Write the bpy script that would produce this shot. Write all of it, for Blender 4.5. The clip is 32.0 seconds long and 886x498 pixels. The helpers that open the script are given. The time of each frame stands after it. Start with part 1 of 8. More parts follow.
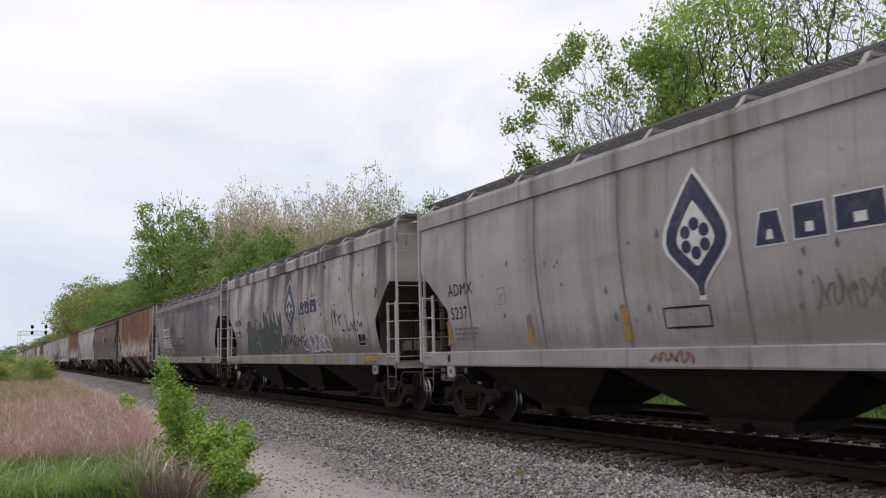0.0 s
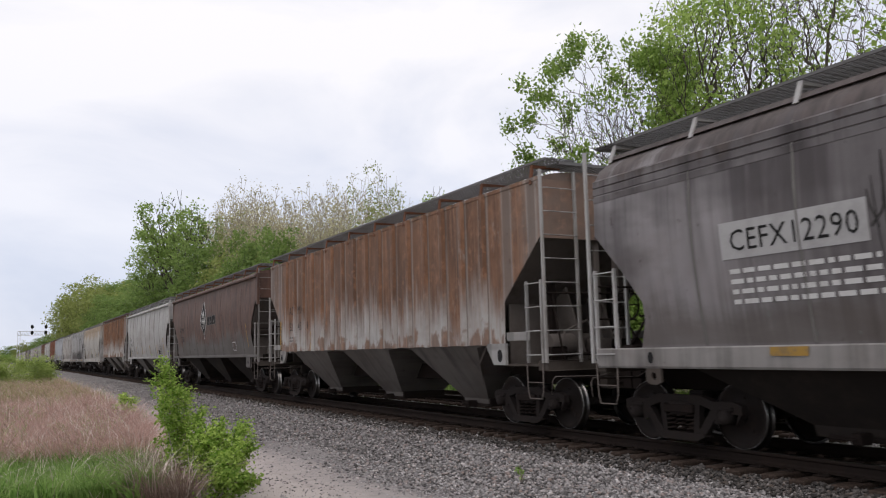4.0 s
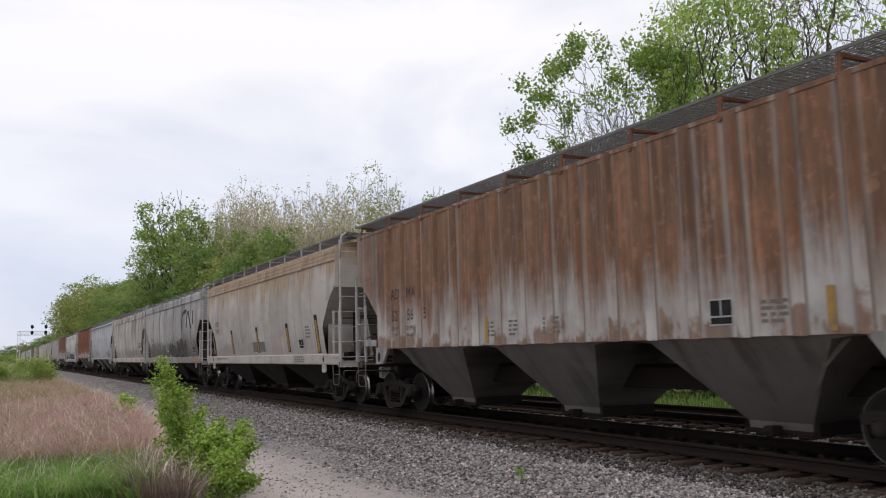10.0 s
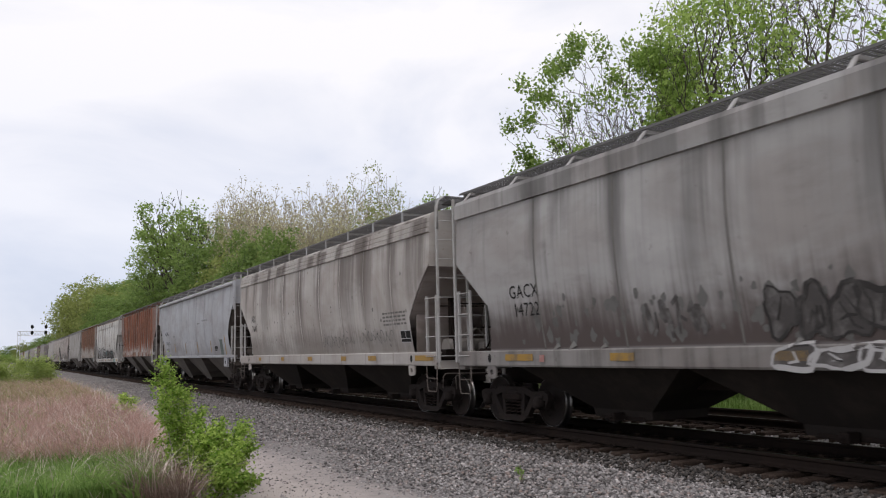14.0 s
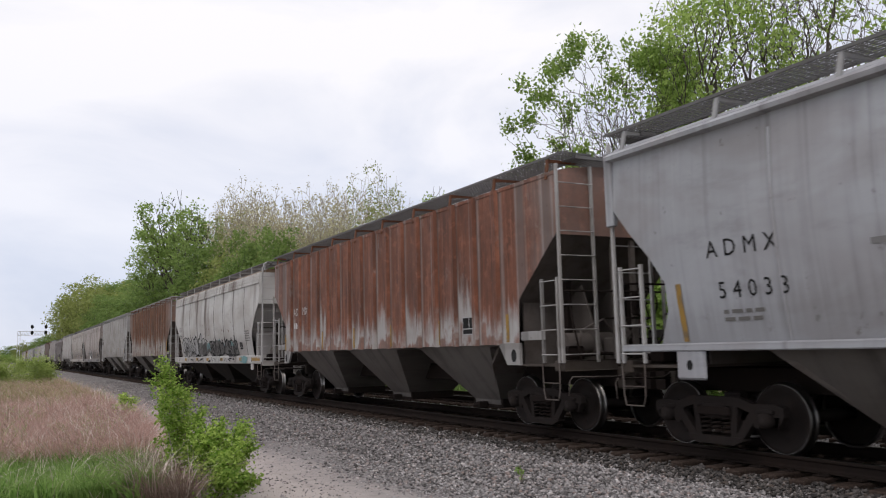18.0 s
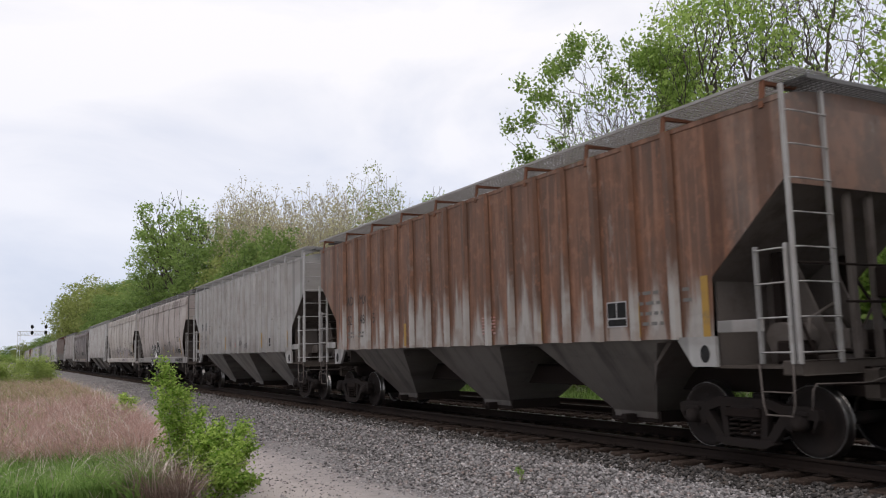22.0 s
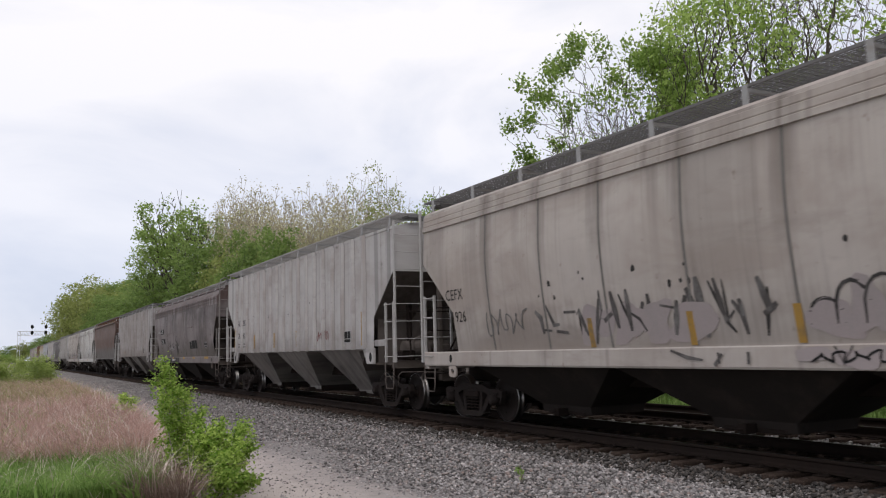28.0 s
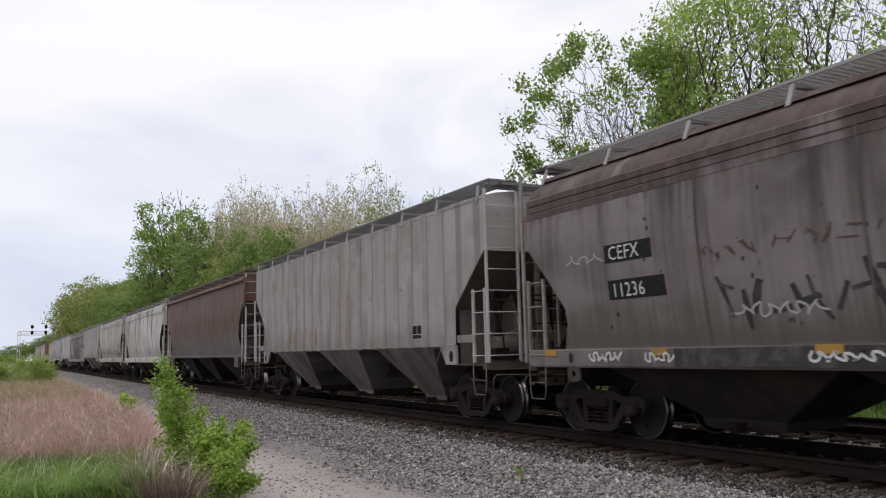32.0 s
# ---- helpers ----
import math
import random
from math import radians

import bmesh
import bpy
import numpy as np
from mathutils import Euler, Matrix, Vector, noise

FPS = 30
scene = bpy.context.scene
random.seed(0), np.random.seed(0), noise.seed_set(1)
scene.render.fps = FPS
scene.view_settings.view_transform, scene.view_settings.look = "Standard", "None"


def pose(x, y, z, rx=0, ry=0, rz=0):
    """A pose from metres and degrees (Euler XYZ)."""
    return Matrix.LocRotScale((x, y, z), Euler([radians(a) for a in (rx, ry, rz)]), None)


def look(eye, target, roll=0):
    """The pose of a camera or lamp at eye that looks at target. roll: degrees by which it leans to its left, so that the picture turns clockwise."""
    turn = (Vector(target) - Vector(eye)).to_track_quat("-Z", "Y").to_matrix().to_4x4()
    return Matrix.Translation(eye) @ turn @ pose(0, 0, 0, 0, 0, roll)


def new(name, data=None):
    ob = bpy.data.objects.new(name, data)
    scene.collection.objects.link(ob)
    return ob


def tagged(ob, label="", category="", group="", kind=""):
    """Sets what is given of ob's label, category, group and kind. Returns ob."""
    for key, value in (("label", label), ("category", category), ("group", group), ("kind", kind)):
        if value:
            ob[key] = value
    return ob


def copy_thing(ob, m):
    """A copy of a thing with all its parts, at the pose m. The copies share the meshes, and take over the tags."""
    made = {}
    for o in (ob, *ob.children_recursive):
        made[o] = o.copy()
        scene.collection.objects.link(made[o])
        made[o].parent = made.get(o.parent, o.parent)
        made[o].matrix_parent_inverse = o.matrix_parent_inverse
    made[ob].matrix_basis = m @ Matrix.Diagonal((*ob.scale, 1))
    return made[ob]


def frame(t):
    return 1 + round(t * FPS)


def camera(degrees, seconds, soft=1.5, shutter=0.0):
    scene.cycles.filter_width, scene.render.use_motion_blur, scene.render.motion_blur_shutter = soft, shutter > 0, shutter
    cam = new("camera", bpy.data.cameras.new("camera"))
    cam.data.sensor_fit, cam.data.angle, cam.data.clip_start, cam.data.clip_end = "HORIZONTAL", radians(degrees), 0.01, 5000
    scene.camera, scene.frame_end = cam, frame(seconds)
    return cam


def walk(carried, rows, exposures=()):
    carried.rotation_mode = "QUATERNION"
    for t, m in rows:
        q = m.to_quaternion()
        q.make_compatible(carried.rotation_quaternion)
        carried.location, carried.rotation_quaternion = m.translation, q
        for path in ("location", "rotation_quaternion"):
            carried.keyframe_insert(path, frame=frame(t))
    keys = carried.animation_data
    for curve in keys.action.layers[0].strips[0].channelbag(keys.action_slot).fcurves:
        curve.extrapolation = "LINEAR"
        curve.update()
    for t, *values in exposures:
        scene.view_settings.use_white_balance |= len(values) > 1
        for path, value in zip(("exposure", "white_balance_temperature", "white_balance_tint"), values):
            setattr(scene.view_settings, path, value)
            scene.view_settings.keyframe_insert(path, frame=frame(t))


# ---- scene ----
import itertools

# ---------------------------------------------------------------- plan, in metres
# The tracks run along +Y; the camera stands beside them at the origin.
RAIL_Z = 0.42            # top of the rails above the service road
TRACK_X = 9.86           # centre of the track that carries the train
TRACK2_X = 13.76         # centre of the second track
EYE = (0.0, 0.0, 1.895)
YAW, PITCH, ROLL = radians(28.371), radians(6.986), -1.434

cam = camera(56.706, 32.0, soft=1.1, shutter=0.12)
AIM = (EYE[0] + math.sin(YAW) * math.cos(PITCH), EYE[1] + math.cos(YAW) * math.cos(PITCH), EYE[2] + math.sin(PITCH))
walk(cam, [(0.0, look(EYE, AIM, ROLL)), (32.0, look(EYE, AIM, ROLL))], [(0.0, 0.0, 6650, 13.5), (32.0, 0.0, 6650, 13.5)])


def train_run(t):
    """How far the train has gone at t seconds, counted from 16 s."""
    u = (t - 16) / 16
    return 10.2188 * (t - 16) - 0.888 * u ** 2 + 0.231 * u ** 3 - 0.597 * u ** 4


# ---------------------------------------------------------------- world and sun
world = bpy.data.worlds.new("overcast_sky")
scene.world = world
world.use_nodes = True
wt = world.node_tree
wt.nodes.clear()


def wnode(kind, **values):
    n = wt.nodes.new(kind)
    for key, v in values.items():
        n.inputs[key].default_value = v
    return n


w_out = wt.nodes.new("ShaderNodeOutputWorld")
w_bg = wnode("ShaderNodeBackground", Strength=1.0)
w_sky = wt.nodes.new("ShaderNodeTexSky")
w_sky.sky_type, w_sky.sun_disc = "NISHITA", False
w_sky.sun_elevation, w_sky.sun_rotation = radians(52), radians(-153)
w_dim = wt.nodes.new("ShaderNodeVectorMath")
w_dim.operation = "SCALE"
w_dim.inputs["Scale"].default_value = 0.12
w_tc = wt.nodes.new("ShaderNodeTexCoord")
w_map = wt.nodes.new("ShaderNodeMapping")
w_map.inputs["Scale"].default_value = (1.0, 1.0, 2.2)
w_map.inputs["Rotation"].default_value = (0.0, 0.12, 0.3)
w_n1 = wnode("ShaderNodeTexNoise", Scale=2.3, Detail=7.0, Roughness=0.52, Distortion=0.5)
w_ramp = wt.nodes.new("ShaderNodeValToRGB")
w_ramp.color_ramp.elements[0].position, w_ramp.color_ramp.elements[0].color = 0.38, (0.835, 0.88, 0.97, 1)
w_ramp.color_ramp.elements[1].position, w_ramp.color_ramp.elements[1].color = 0.57, (1.065, 1.072, 1.095, 1)
w_mix = wt.nodes.new("ShaderNodeMix")
w_mix.data_type = "RGBA"
w_mix.inputs["Factor"].default_value = 0.9
wt.links.new(w_sky.outputs["Color"], w_dim.inputs[0])
wt.links.new(w_tc.outputs["Generated"], w_map.inputs["Vector"])
wt.links.new(w_map.outputs["Vector"], w_n1.inputs["Vector"])
wt.links.new(w_n1.outputs["Fac"], w_ramp.inputs["Fac"])
wt.links.new(w_dim.outputs["Vector"], w_mix.inputs["A"])
wt.links.new(w_ramp.outputs["Color"], w_mix.inputs["B"])
# an overcast sky is darker and bluer towards the horizon
w_sep = wt.nodes.new("ShaderNodeSeparateXYZ")
w_grad = wt.nodes.new("ShaderNodeMapRange")
w_grad.interpolation_type = "SMOOTHSTEP"
w_grad.inputs["From Min"].default_value, w_grad.inputs["From Max"].default_value = 0.0, 0.42
w_low = wt.nodes.new("ShaderNodeMix")
w_low.data_type, w_low.blend_type = "RGBA", "MULTIPLY"
w_low.inputs["B"].default_value = (0.80, 0.845, 0.925, 1)
w_inv = wt.nodes.new("ShaderNodeMath")
w_inv.operation = "SUBTRACT"
w_inv.inputs[0].default_value = 1.0
wt.links.new(w_tc.outputs["Generated"], w_sep.inputs["Vector"])
wt.links.new(w_sep.outputs["Z"], w_grad.inputs["Value"])
wt.links.new(w_grad.outputs["Result"], w_inv.inputs[1])
wt.links.new(w_inv.outputs[0], w_low.inputs["Factor"])
wt.links.new(w_mix.outputs["Result"], w_low.inputs["A"])
wt.links.new(w_low.outputs["Result"], w_bg.inputs["Color"])
wt.links.new(w_bg.outputs["Background"], w_out.inputs["Surface"])

sun = new("sun", bpy.data.lights.new("sun", "SUN"))
sun.data.energy, sun.data.angle, sun.data.color = 1.0, radians(35), (1.0, 0.97, 0.92)
sun.matrix_world = look((-18, -10, 50), (0, 25, 0))

# ---------------------------------------------------------------- materials
class Tree:
    """A small writer of shader nodes."""

    def __init__(self, name, rough=0.8, metal=0.0, spec=0.5):
        self.mat = bpy.data.materials.new(name)
        self.mat.use_nodes = True
        self.nt = self.mat.node_tree
        self.bsdf = self.nt.nodes["Principled BSDF"]
        self.bsdf.inputs["Roughness"].default_value = rough
        self.bsdf.inputs["Metallic"].default_value = metal
        self.bsdf.inputs["Specular IOR Level"].default_value = spec

    def node(self, kind, **values):
        n = self.nt.nodes.new(kind)
        for key, v in values.items():
            n.inputs[key].default_value = v
        return n

    def link(self, a, b):
        self.nt.links.new(a, b)

    def coords(self, scale=(1, 1, 1), shuffle=True):
        """Object space, shifted by a random amount from object to object."""
        tc = self.node("ShaderNodeTexCoord")
        m = self.node("ShaderNodeMapping")
        m.inputs["Scale"].default_value = scale
        self.link(tc.outputs["Object"], m.inputs["Vector"])
        if not shuffle:
            return m.outputs["Vector"]
        info = self.node("ShaderNodeObjectInfo")
        mul = self.math("MULTIPLY", info.outputs["Random"], 37.0)
        comb = self.node("ShaderNodeCombineXYZ")
        self.link(mul, comb.inputs["Y"])
        self.link(mul, comb.inputs["X"])
        add = self.node("ShaderNodeVectorMath")
        add.operation = "ADD"
        self.link(m.outputs["Vector"], add.inputs[0])
        self.link(comb.outputs["Vector"], add.inputs[1])
        return add.outputs["Vector"]

    def noise(self, vec, scale, detail=4.0, rough=0.55, distort=0.0):
        n = self.node("ShaderNodeTexNoise", Scale=scale, Detail=detail, Roughness=rough, Distortion=distort)
        if vec is not None:
            self.link(vec, n.inputs["Vector"])
        return n.outputs["Fac"]

    def voronoi(self, vec, scale, feature="F1"):
        n = self.node("ShaderNodeTexVoronoi", Scale=scale)
        n.feature = feature
        self.link(vec, n.inputs["Vector"])
        return n

    def math(self, op, a, b=0.5, c=None):
        n = self.node("ShaderNodeMath")
        n.operation = op
        for i, v in enumerate((a, b, c)):
            if v is None:
                continue
            if isinstance(v, (int, float)):
                n.inputs[i].default_value = v
            else:
                self.link(v, n.inputs[i])
        return n.outputs[0]

    def step(self, fac, lo, hi):
        n = self.node("ShaderNodeMapRange")
        n.interpolation_type = "SMOOTHSTEP"
        n.inputs["From Min"].default_value, n.inputs["From Max"].default_value = lo, hi
        self.link(fac, n.inputs["Value"])
        return n.outputs["Result"]

    def mix(self, fac, a, b):
        n = self.node("ShaderNodeMix")
        n.data_type = "RGBA"
        for key, v in (("Factor", fac), ("A", a), ("B", b)):
            if isinstance(v, (int, float)):
                n.inputs[key].default_value = v
            elif isinstance(v, tuple):
                n.inputs[key].default_value = (*v, 1) if len(v) == 3 else v
            else:
                self.link(v, n.inputs[key])
        return n.outputs["Result"]

    def ramp(self, fac, stops):
        n = self.node("ShaderNodeValToRGB")
        el = n.color_ramp.elements
        while len(el) < len(stops):
            el.new(0.5)
        for e, (p, c) in zip(el, stops):
            e.position, e.color = p, (*c, 1)
        self.link(fac, n.inputs["Fac"])
        return n.outputs["Color"]

    def done(self, colour, bump=None, strength=0.2, distance=0.01, rough=None):
        if isinstance(colour, tuple):
            self.bsdf.inputs["Base Color"].default_value = (*colour, 1)
        else:
            self.link(colour, self.bsdf.inputs["Base Color"])
        if bump is not None:
            b = self.node("ShaderNodeBump", Strength=strength, Distance=distance)
            self.link(bump, b.inputs["Height"])
            self.link(b.outputs["Normal"], self.bsdf.inputs["Normal"])
        if rough is not None:
            self.link(rough, self.bsdf.inputs["Roughness"])
        return self.mat


RIBS = (-6.30, 0.84)       # first rib and spacing on the older ribbed cars
RIBS_CLOSE = (-6.42, 0.77)  # and on the pale ones
RUST = (0.155, 0.055, 0.034)


def car_paint(name, base, rust=0.0, rust_from=1.0, rust_to=3.0, grime=0.3, soot=(0.06, 0.052, 0.048), low=0.0, bands=0.0, rust_col=RUST,
              panels=None, seams=(), run=0.5, smoke=0.0, heavy=None, low_col=(0.075, 0.062, 0.052), rib_rust=False):
    """Weathered paint. rust: how much of the top has rusted, fading out below rust_to .. rust_from; grime: dark
    streaks;
    low: mud along the lower edge, with painted shade where the side curves under; seams, run: soot that has run down
    along the welds; heavy: middle, half width and strength of a belt of soot; panels: the first rib and the spacing of
    the ribs, which get painted shade beside them."""
    m = Tree(name, rough=0.62, spec=0.35)
    v = m.coords(shuffle=False)
    tc = m.node("ShaderNodeSeparateXYZ")
    m.link(v, tc.inputs["Vector"])
    z = tc.outputs["Z"]
    streak = m.noise(m.coords((0.3, 3.2, 0.16)), 1.0, 5.0, 0.6)
    fine = m.noise(m.coords((1.0, 11.0, 0.35)), 1.0, 4.0, 0.6)
    patch = m.noise(m.coords((0.6, 0.6, 0.9)), 1.3, 6.0, 0.62)
    grain = m.noise(m.coords(), 38.0, 3.0, 0.6)
    col = m.mix(m.math("MULTIPLY", patch, 0.5), base, tuple(c * 0.74 for c in base))
    cloud = m.noise(m.coords((0.3, 0.42, 0.75)), 1.0, 4.0, 0.6, 0.5)
    col = m.mix(m.math("MULTIPLY", m.step(cloud, 0.42, 0.66), 0.6), col, (base[0] * 0.66, base[1] * 0.60, base[2] * 0.57))
    col = m.mix(m.math("MULTIPLY", m.step(cloud, 0.42, 0.28), 0.4), col, tuple(min(1.0, c * 1.18) for c in base))
    col = m.mix(m.math("MULTIPLY", m.step(fine, 0.5, 0.75), 0.25), col, tuple(c * 0.55 for c in base))
    smear = m.noise(m.coords((0.4, 0.8, 2.6)), 1.0, 5.0, 0.65)
    col = m.mix(m.math("MULTIPLY", m.step(smear, 0.52, 0.74), 0.4), col, (base[0] * 0.55, base[1] * 0.52, base[2] * 0.51))
    speck = m.noise(m.coords((1.0, 1.0, 0.8)), 5.0, 4.0, 0.7)
    col = m.mix(m.math("MULTIPLY", m.step(speck, 0.64, 0.73), 0.6), col, (soot[0] * 1.6, soot[1] * 1.4, soot[2] * 1.3))
    thin = m.noise(m.coords((0.5, 5.5, 0.05)), 1.0, 3.0, 0.6)
    drip = m.math("MULTIPLY", m.step(thin, 0.56, 0.70), m.math("ADD", m.math("MULTIPLY", m.step(z, 2.2, 4.4), 0.6), 0.2))
    col = m.mix(m.math("MULTIPLY", drip, min(1.0, 0.45 + 0.8 * grime)), col, tuple(0.35 * c + 0.65 * d for c, d in zip(base, soot)))
    g = m.math("MULTIPLY", m.step(m.math("ADD", m.math("MULTIPLY", streak, 0.65), m.math("MULTIPLY", patch, 0.35)), 0.62 - 0.28 * grime, 0.82 - 0.22 * grime), min(1.0, 0.35 + grime * 0.6))
    col = m.mix(g, col, soot)
    if bands:
        bn = m.noise(m.coords((0.2, 0.9, 0.10)), 1.0, 4.0, 0.55)
        bf = m.math("MULTIPLY", m.step(m.math("ADD", bn, m.math("MULTIPLY", fine, 0.16)), 0.58, 0.72), bands)
        hi = m.math("ADD", m.math("MULTIPLY", m.step(z, 1.4, 4.2), 0.8), 0.2)
        col = m.mix(m.math("MULTIPLY", bf, hi), col, soot)
    if seams:
        d = None
        for s in seams:
            one = m.math("ABSOLUTE", m.math("SUBTRACT", tc.outputs["Y"], float(s)), 0.0)
            d = one if d is None else m.math("MINIMUM", d, one)
        jit = m.noise(m.coords((0.3, 2.2, 0.25)), 1.0, 4.0, 0.6)
        far = m.noise(m.coords((0.0, 0.55, 0.02)), 1.0, 2.0, 0.5)
        near = m.step(m.math("ADD", d, m.math("MULTIPLY", m.math("SUBTRACT", jit, 0.5), 0.9)), 0.34, -0.05)
        down = m.step(m.math("ADD", z, m.math("MULTIPLY", m.math("SUBTRACT", far, 0.5), 5.0)), 2.3, 4.1)
        col = m.mix(m.math("MULTIPLY", m.math("MULTIPLY", near, down), run), col, soot)
        col = m.mix(m.math("MULTIPLY", m.step(m.math("ADD", d, m.math("MULTIPLY", fine, 0.06)), 0.09, 0.03), 0.35), col, soot)
    if smoke:
        sm = m.noise(m.coords((0.15, 0.20, 0.42)), 1.0, 4.0, 0.55, 0.4)
        sm = m.math("ADD", sm, m.math("MULTIPLY", m.step(z, 2.0, 4.4), 0.10))
        sm = m.math("ADD", sm, m.math("MULTIPLY", m.math("SUBTRACT", streak, 0.5), 0.22))
        col = m.mix(m.math("MULTIPLY", m.step(sm, 0.46, 0.68), smoke), col, soot)
    if heavy:
        off = m.math("ABSOLUTE", m.math("SUBTRACT", tc.outputs["Y"], heavy[0]), 0.0)
        hv = m.step(m.math("ADD", off, m.math("MULTIPLY", m.math("SUBTRACT", m.math("ADD", cloud, streak), 1.0), 4.0)), heavy[1], heavy[1] * 0.4)
        col = m.mix(m.math("MULTIPLY", hv, heavy[2]), col, soot)
    if low:
        # mud on the foot, also standing in for shade on the inward curve
        lowf = m.math("MULTIPLY", m.step(m.math("ADD", z, m.math("MULTIPLY", m.math("ADD", fine, m.math("MULTIPLY", cloud, 1.2)), -0.9)), 1.35 if low < 1 else 1.6, 0.55 if low < 1 else 0.65), low)
        lowf = m.math("MULTIPLY", lowf, m.math("ADD", m.math("MULTIPLY", m.step(z, 1.41, 1.48), 0.7), 0.3))
        col = m.mix(lowf, col, low_col)
    if panels:
        first, pitch = panels
        cell = m.math("MULTIPLY", m.math("ADD", tc.outputs["Y"], pitch - first), 1 / pitch)
        wn = m.node("ShaderNodeTexWhiteNoise")
        wn.noise_dimensions = "1D"
        m.link(m.math("ADD", m.math("FLOOR", cell), sum(base) * 91), wn.inputs["W"])
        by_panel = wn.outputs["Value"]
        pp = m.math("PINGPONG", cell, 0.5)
        # rib shadow painted as a dark band on both sides of each rib
        rib_shade = m.step(m.math("ADD", pp, m.math("MULTIPLY", fine, 0.10)), 0.24, 0.16)
    if rust and panels:
        edge = m.noise(m.coords((0.5, 2.4, 0.45)), 1.0, 6.0, 0.66)
        h = m.math("ADD", m.math("MULTIPLY", m.math("SUBTRACT", by_panel, 0.5), 0.75), m.math("MULTIPLY", m.math("SUBTRACT", edge, 0.5), 2.4))
        h = m.math("ADD", h, m.math("MULTIPLY", m.math("SUBTRACT", fine, 0.5), 0.9))
        margin = m.step(m.math("ADD", pp, m.math("MULTIPLY", m.math("SUBTRACT", streak, 0.5), 0.5)), 0.13, 0.26)
        if rib_rust:
            h = m.math("ADD", h, m.math("MULTIPLY", m.math("SUBTRACT", pp, 0.22), 2.8))
            margin = m.math("ADD", m.math("MULTIPLY", margin, -0.15), 1.0)
        rf = m.step(m.math("SUBTRACT", z, m.math("ADD", h, rust_from)), -0.16, rust_to - rust_from)
        rf = m.math("MULTIPLY", rf, m.math("ADD", m.math("MULTIPLY", margin, 0.45), 0.55))
        ends = m.math("ADD", m.math("ABSOLUTE", tc.outputs["Y"], 0.0), m.math("MULTIPLY", m.math("SUBTRACT", m.noise(m.coords((0.7, 0.9, 0.6)), 1.3, 5.0, 0.65), 0.5), 2.6))
        rf = m.math("MULTIPLY", rf, m.math("SUBTRACT", 1.0, m.math("MULTIPLY", m.step(ends, 7.0, 8.4), 0.22)))
        bare = m.noise(m.coords((0.8, 2.6, 0.8)), 1.2, 8.0, 0.74)
        rf = m.math("MULTIPLY", rf, m.math("SUBTRACT", 1.0, m.math("MULTIPLY", m.step(bare, 0.58, 0.72), 0.4)))
        blob = m.noise(m.coords((0.7, 1.5, 1.1)), 1.3, 4.0, 0.55)
        foot = m.step(m.math("SUBTRACT", m.math("ADD", m.math("MULTIPLY", blob, 2.0), m.math("ADD", m.math("MULTIPLY", fine, 0.35), 0.58)), z), -0.06, 0.16)
        foot = m.math("MULTIPLY", foot, margin)
        rf = m.math("MAXIMUM", rf, m.math("MULTIPLY", foot, 0.35 if rib_rust else 0.8))
        tone = m.noise(m.coords((0.8, 1.6, 0.35)), 1.6, 5.0, 0.65)
        rc = m.mix(m.step(tone, 0.38, 0.66), rust_col, tuple(c * 0.42 for c in rust_col))
        rc = m.mix(m.math("MULTIPLY", m.step(fine, 0.5, 0.68), 0.55), rc, tuple(min(1, c * 1.7 + 0.035) for c in rust_col))
        rc = m.mix(m.math("MULTIPLY", by_panel, 0.4), rc, tuple(c * 0.55 for c in rust_col))
        rc = m.mix(m.math("MULTIPLY", m.step(speck, 0.5, 0.64), 0.5), rc, tuple(c * 0.55 for c in rust_col))
        rc = m.mix(m.math("MULTIPLY", m.step(speck, 0.46, 0.34), 0.5), rc, tuple(min(1, c * 1.5 + 0.015) for c in rust_col))
        col = m.mix(m.math("MULTIPLY", rf, min(1.0, rust)), col, rc)
    elif rust:
        band = m.step(z, rust_from, rust_to)
        f = m.math("ADD", m.math("MULTIPLY", streak, 0.75), m.math("MULTIPLY", patch, 0.45))
        f = m.math("ADD", f, m.math("MULTIPLY", band, 0.55))
        f = m.math("ADD", f, m.math("MULTIPLY", fine, 0.22))
        rf = m.step(f, 1.26 - 0.42 * rust, 1.50 - 0.42 * rust)
        rc = m.mix(m.step(m.noise(m.coords((1.2, 2.2, 0.5)), 2.1, 5.0, 0.65), 0.36, 0.68), rust_col, tuple(c * 0.5 for c in rust_col))
        rc = m.mix(m.math("MULTIPLY", m.step(fine, 0.52, 0.7), 0.5), rc, tuple(min(1, c * 1.35 + 0.02) for c in rust_col))
        col = m.mix(m.math("MULTIPLY", rf, 0.94), col, rc)
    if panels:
        col = m.mix(m.math("MULTIPLY", rib_shade, 0.55), col, tuple(0.32 * c for c in (rust_col if rust else base)))
    rough = m.math("ADD", m.math("MULTIPLY", patch, 0.3), 0.48)
    dent = m.noise(m.coords((0.8, 0.9, 0.7)), 1.0, 2.0, 0.5)
    return m.done(col, m.math("ADD", m.math("MULTIPLY", grain, 0.4), m.math("MULTIPLY", dent, 9.0)), 0.35, 0.01, rough)


def steel(name, base, rough=0.75, metal=0.0, wear=(0.09, 0.05, 0.03), amount=0.4, scale=3.0, spec=0.35):
    m = Tree(name, rough=rough, metal=metal, spec=spec)
    n = m.noise(m.coords(), scale, 6.0, 0.65)
    g = m.noise(m.coords(), scale * 14, 3.0, 0.6)
    col = m.mix(m.math("MULTIPLY", m.step(n, 0.45, 0.7), amount), base, wear)
    col = m.mix(m.math("MULTIPLY", g, 0.35), col, tuple(c * 0.5 for c in base))
    return m.done(col, g, 0.25, 0.006)


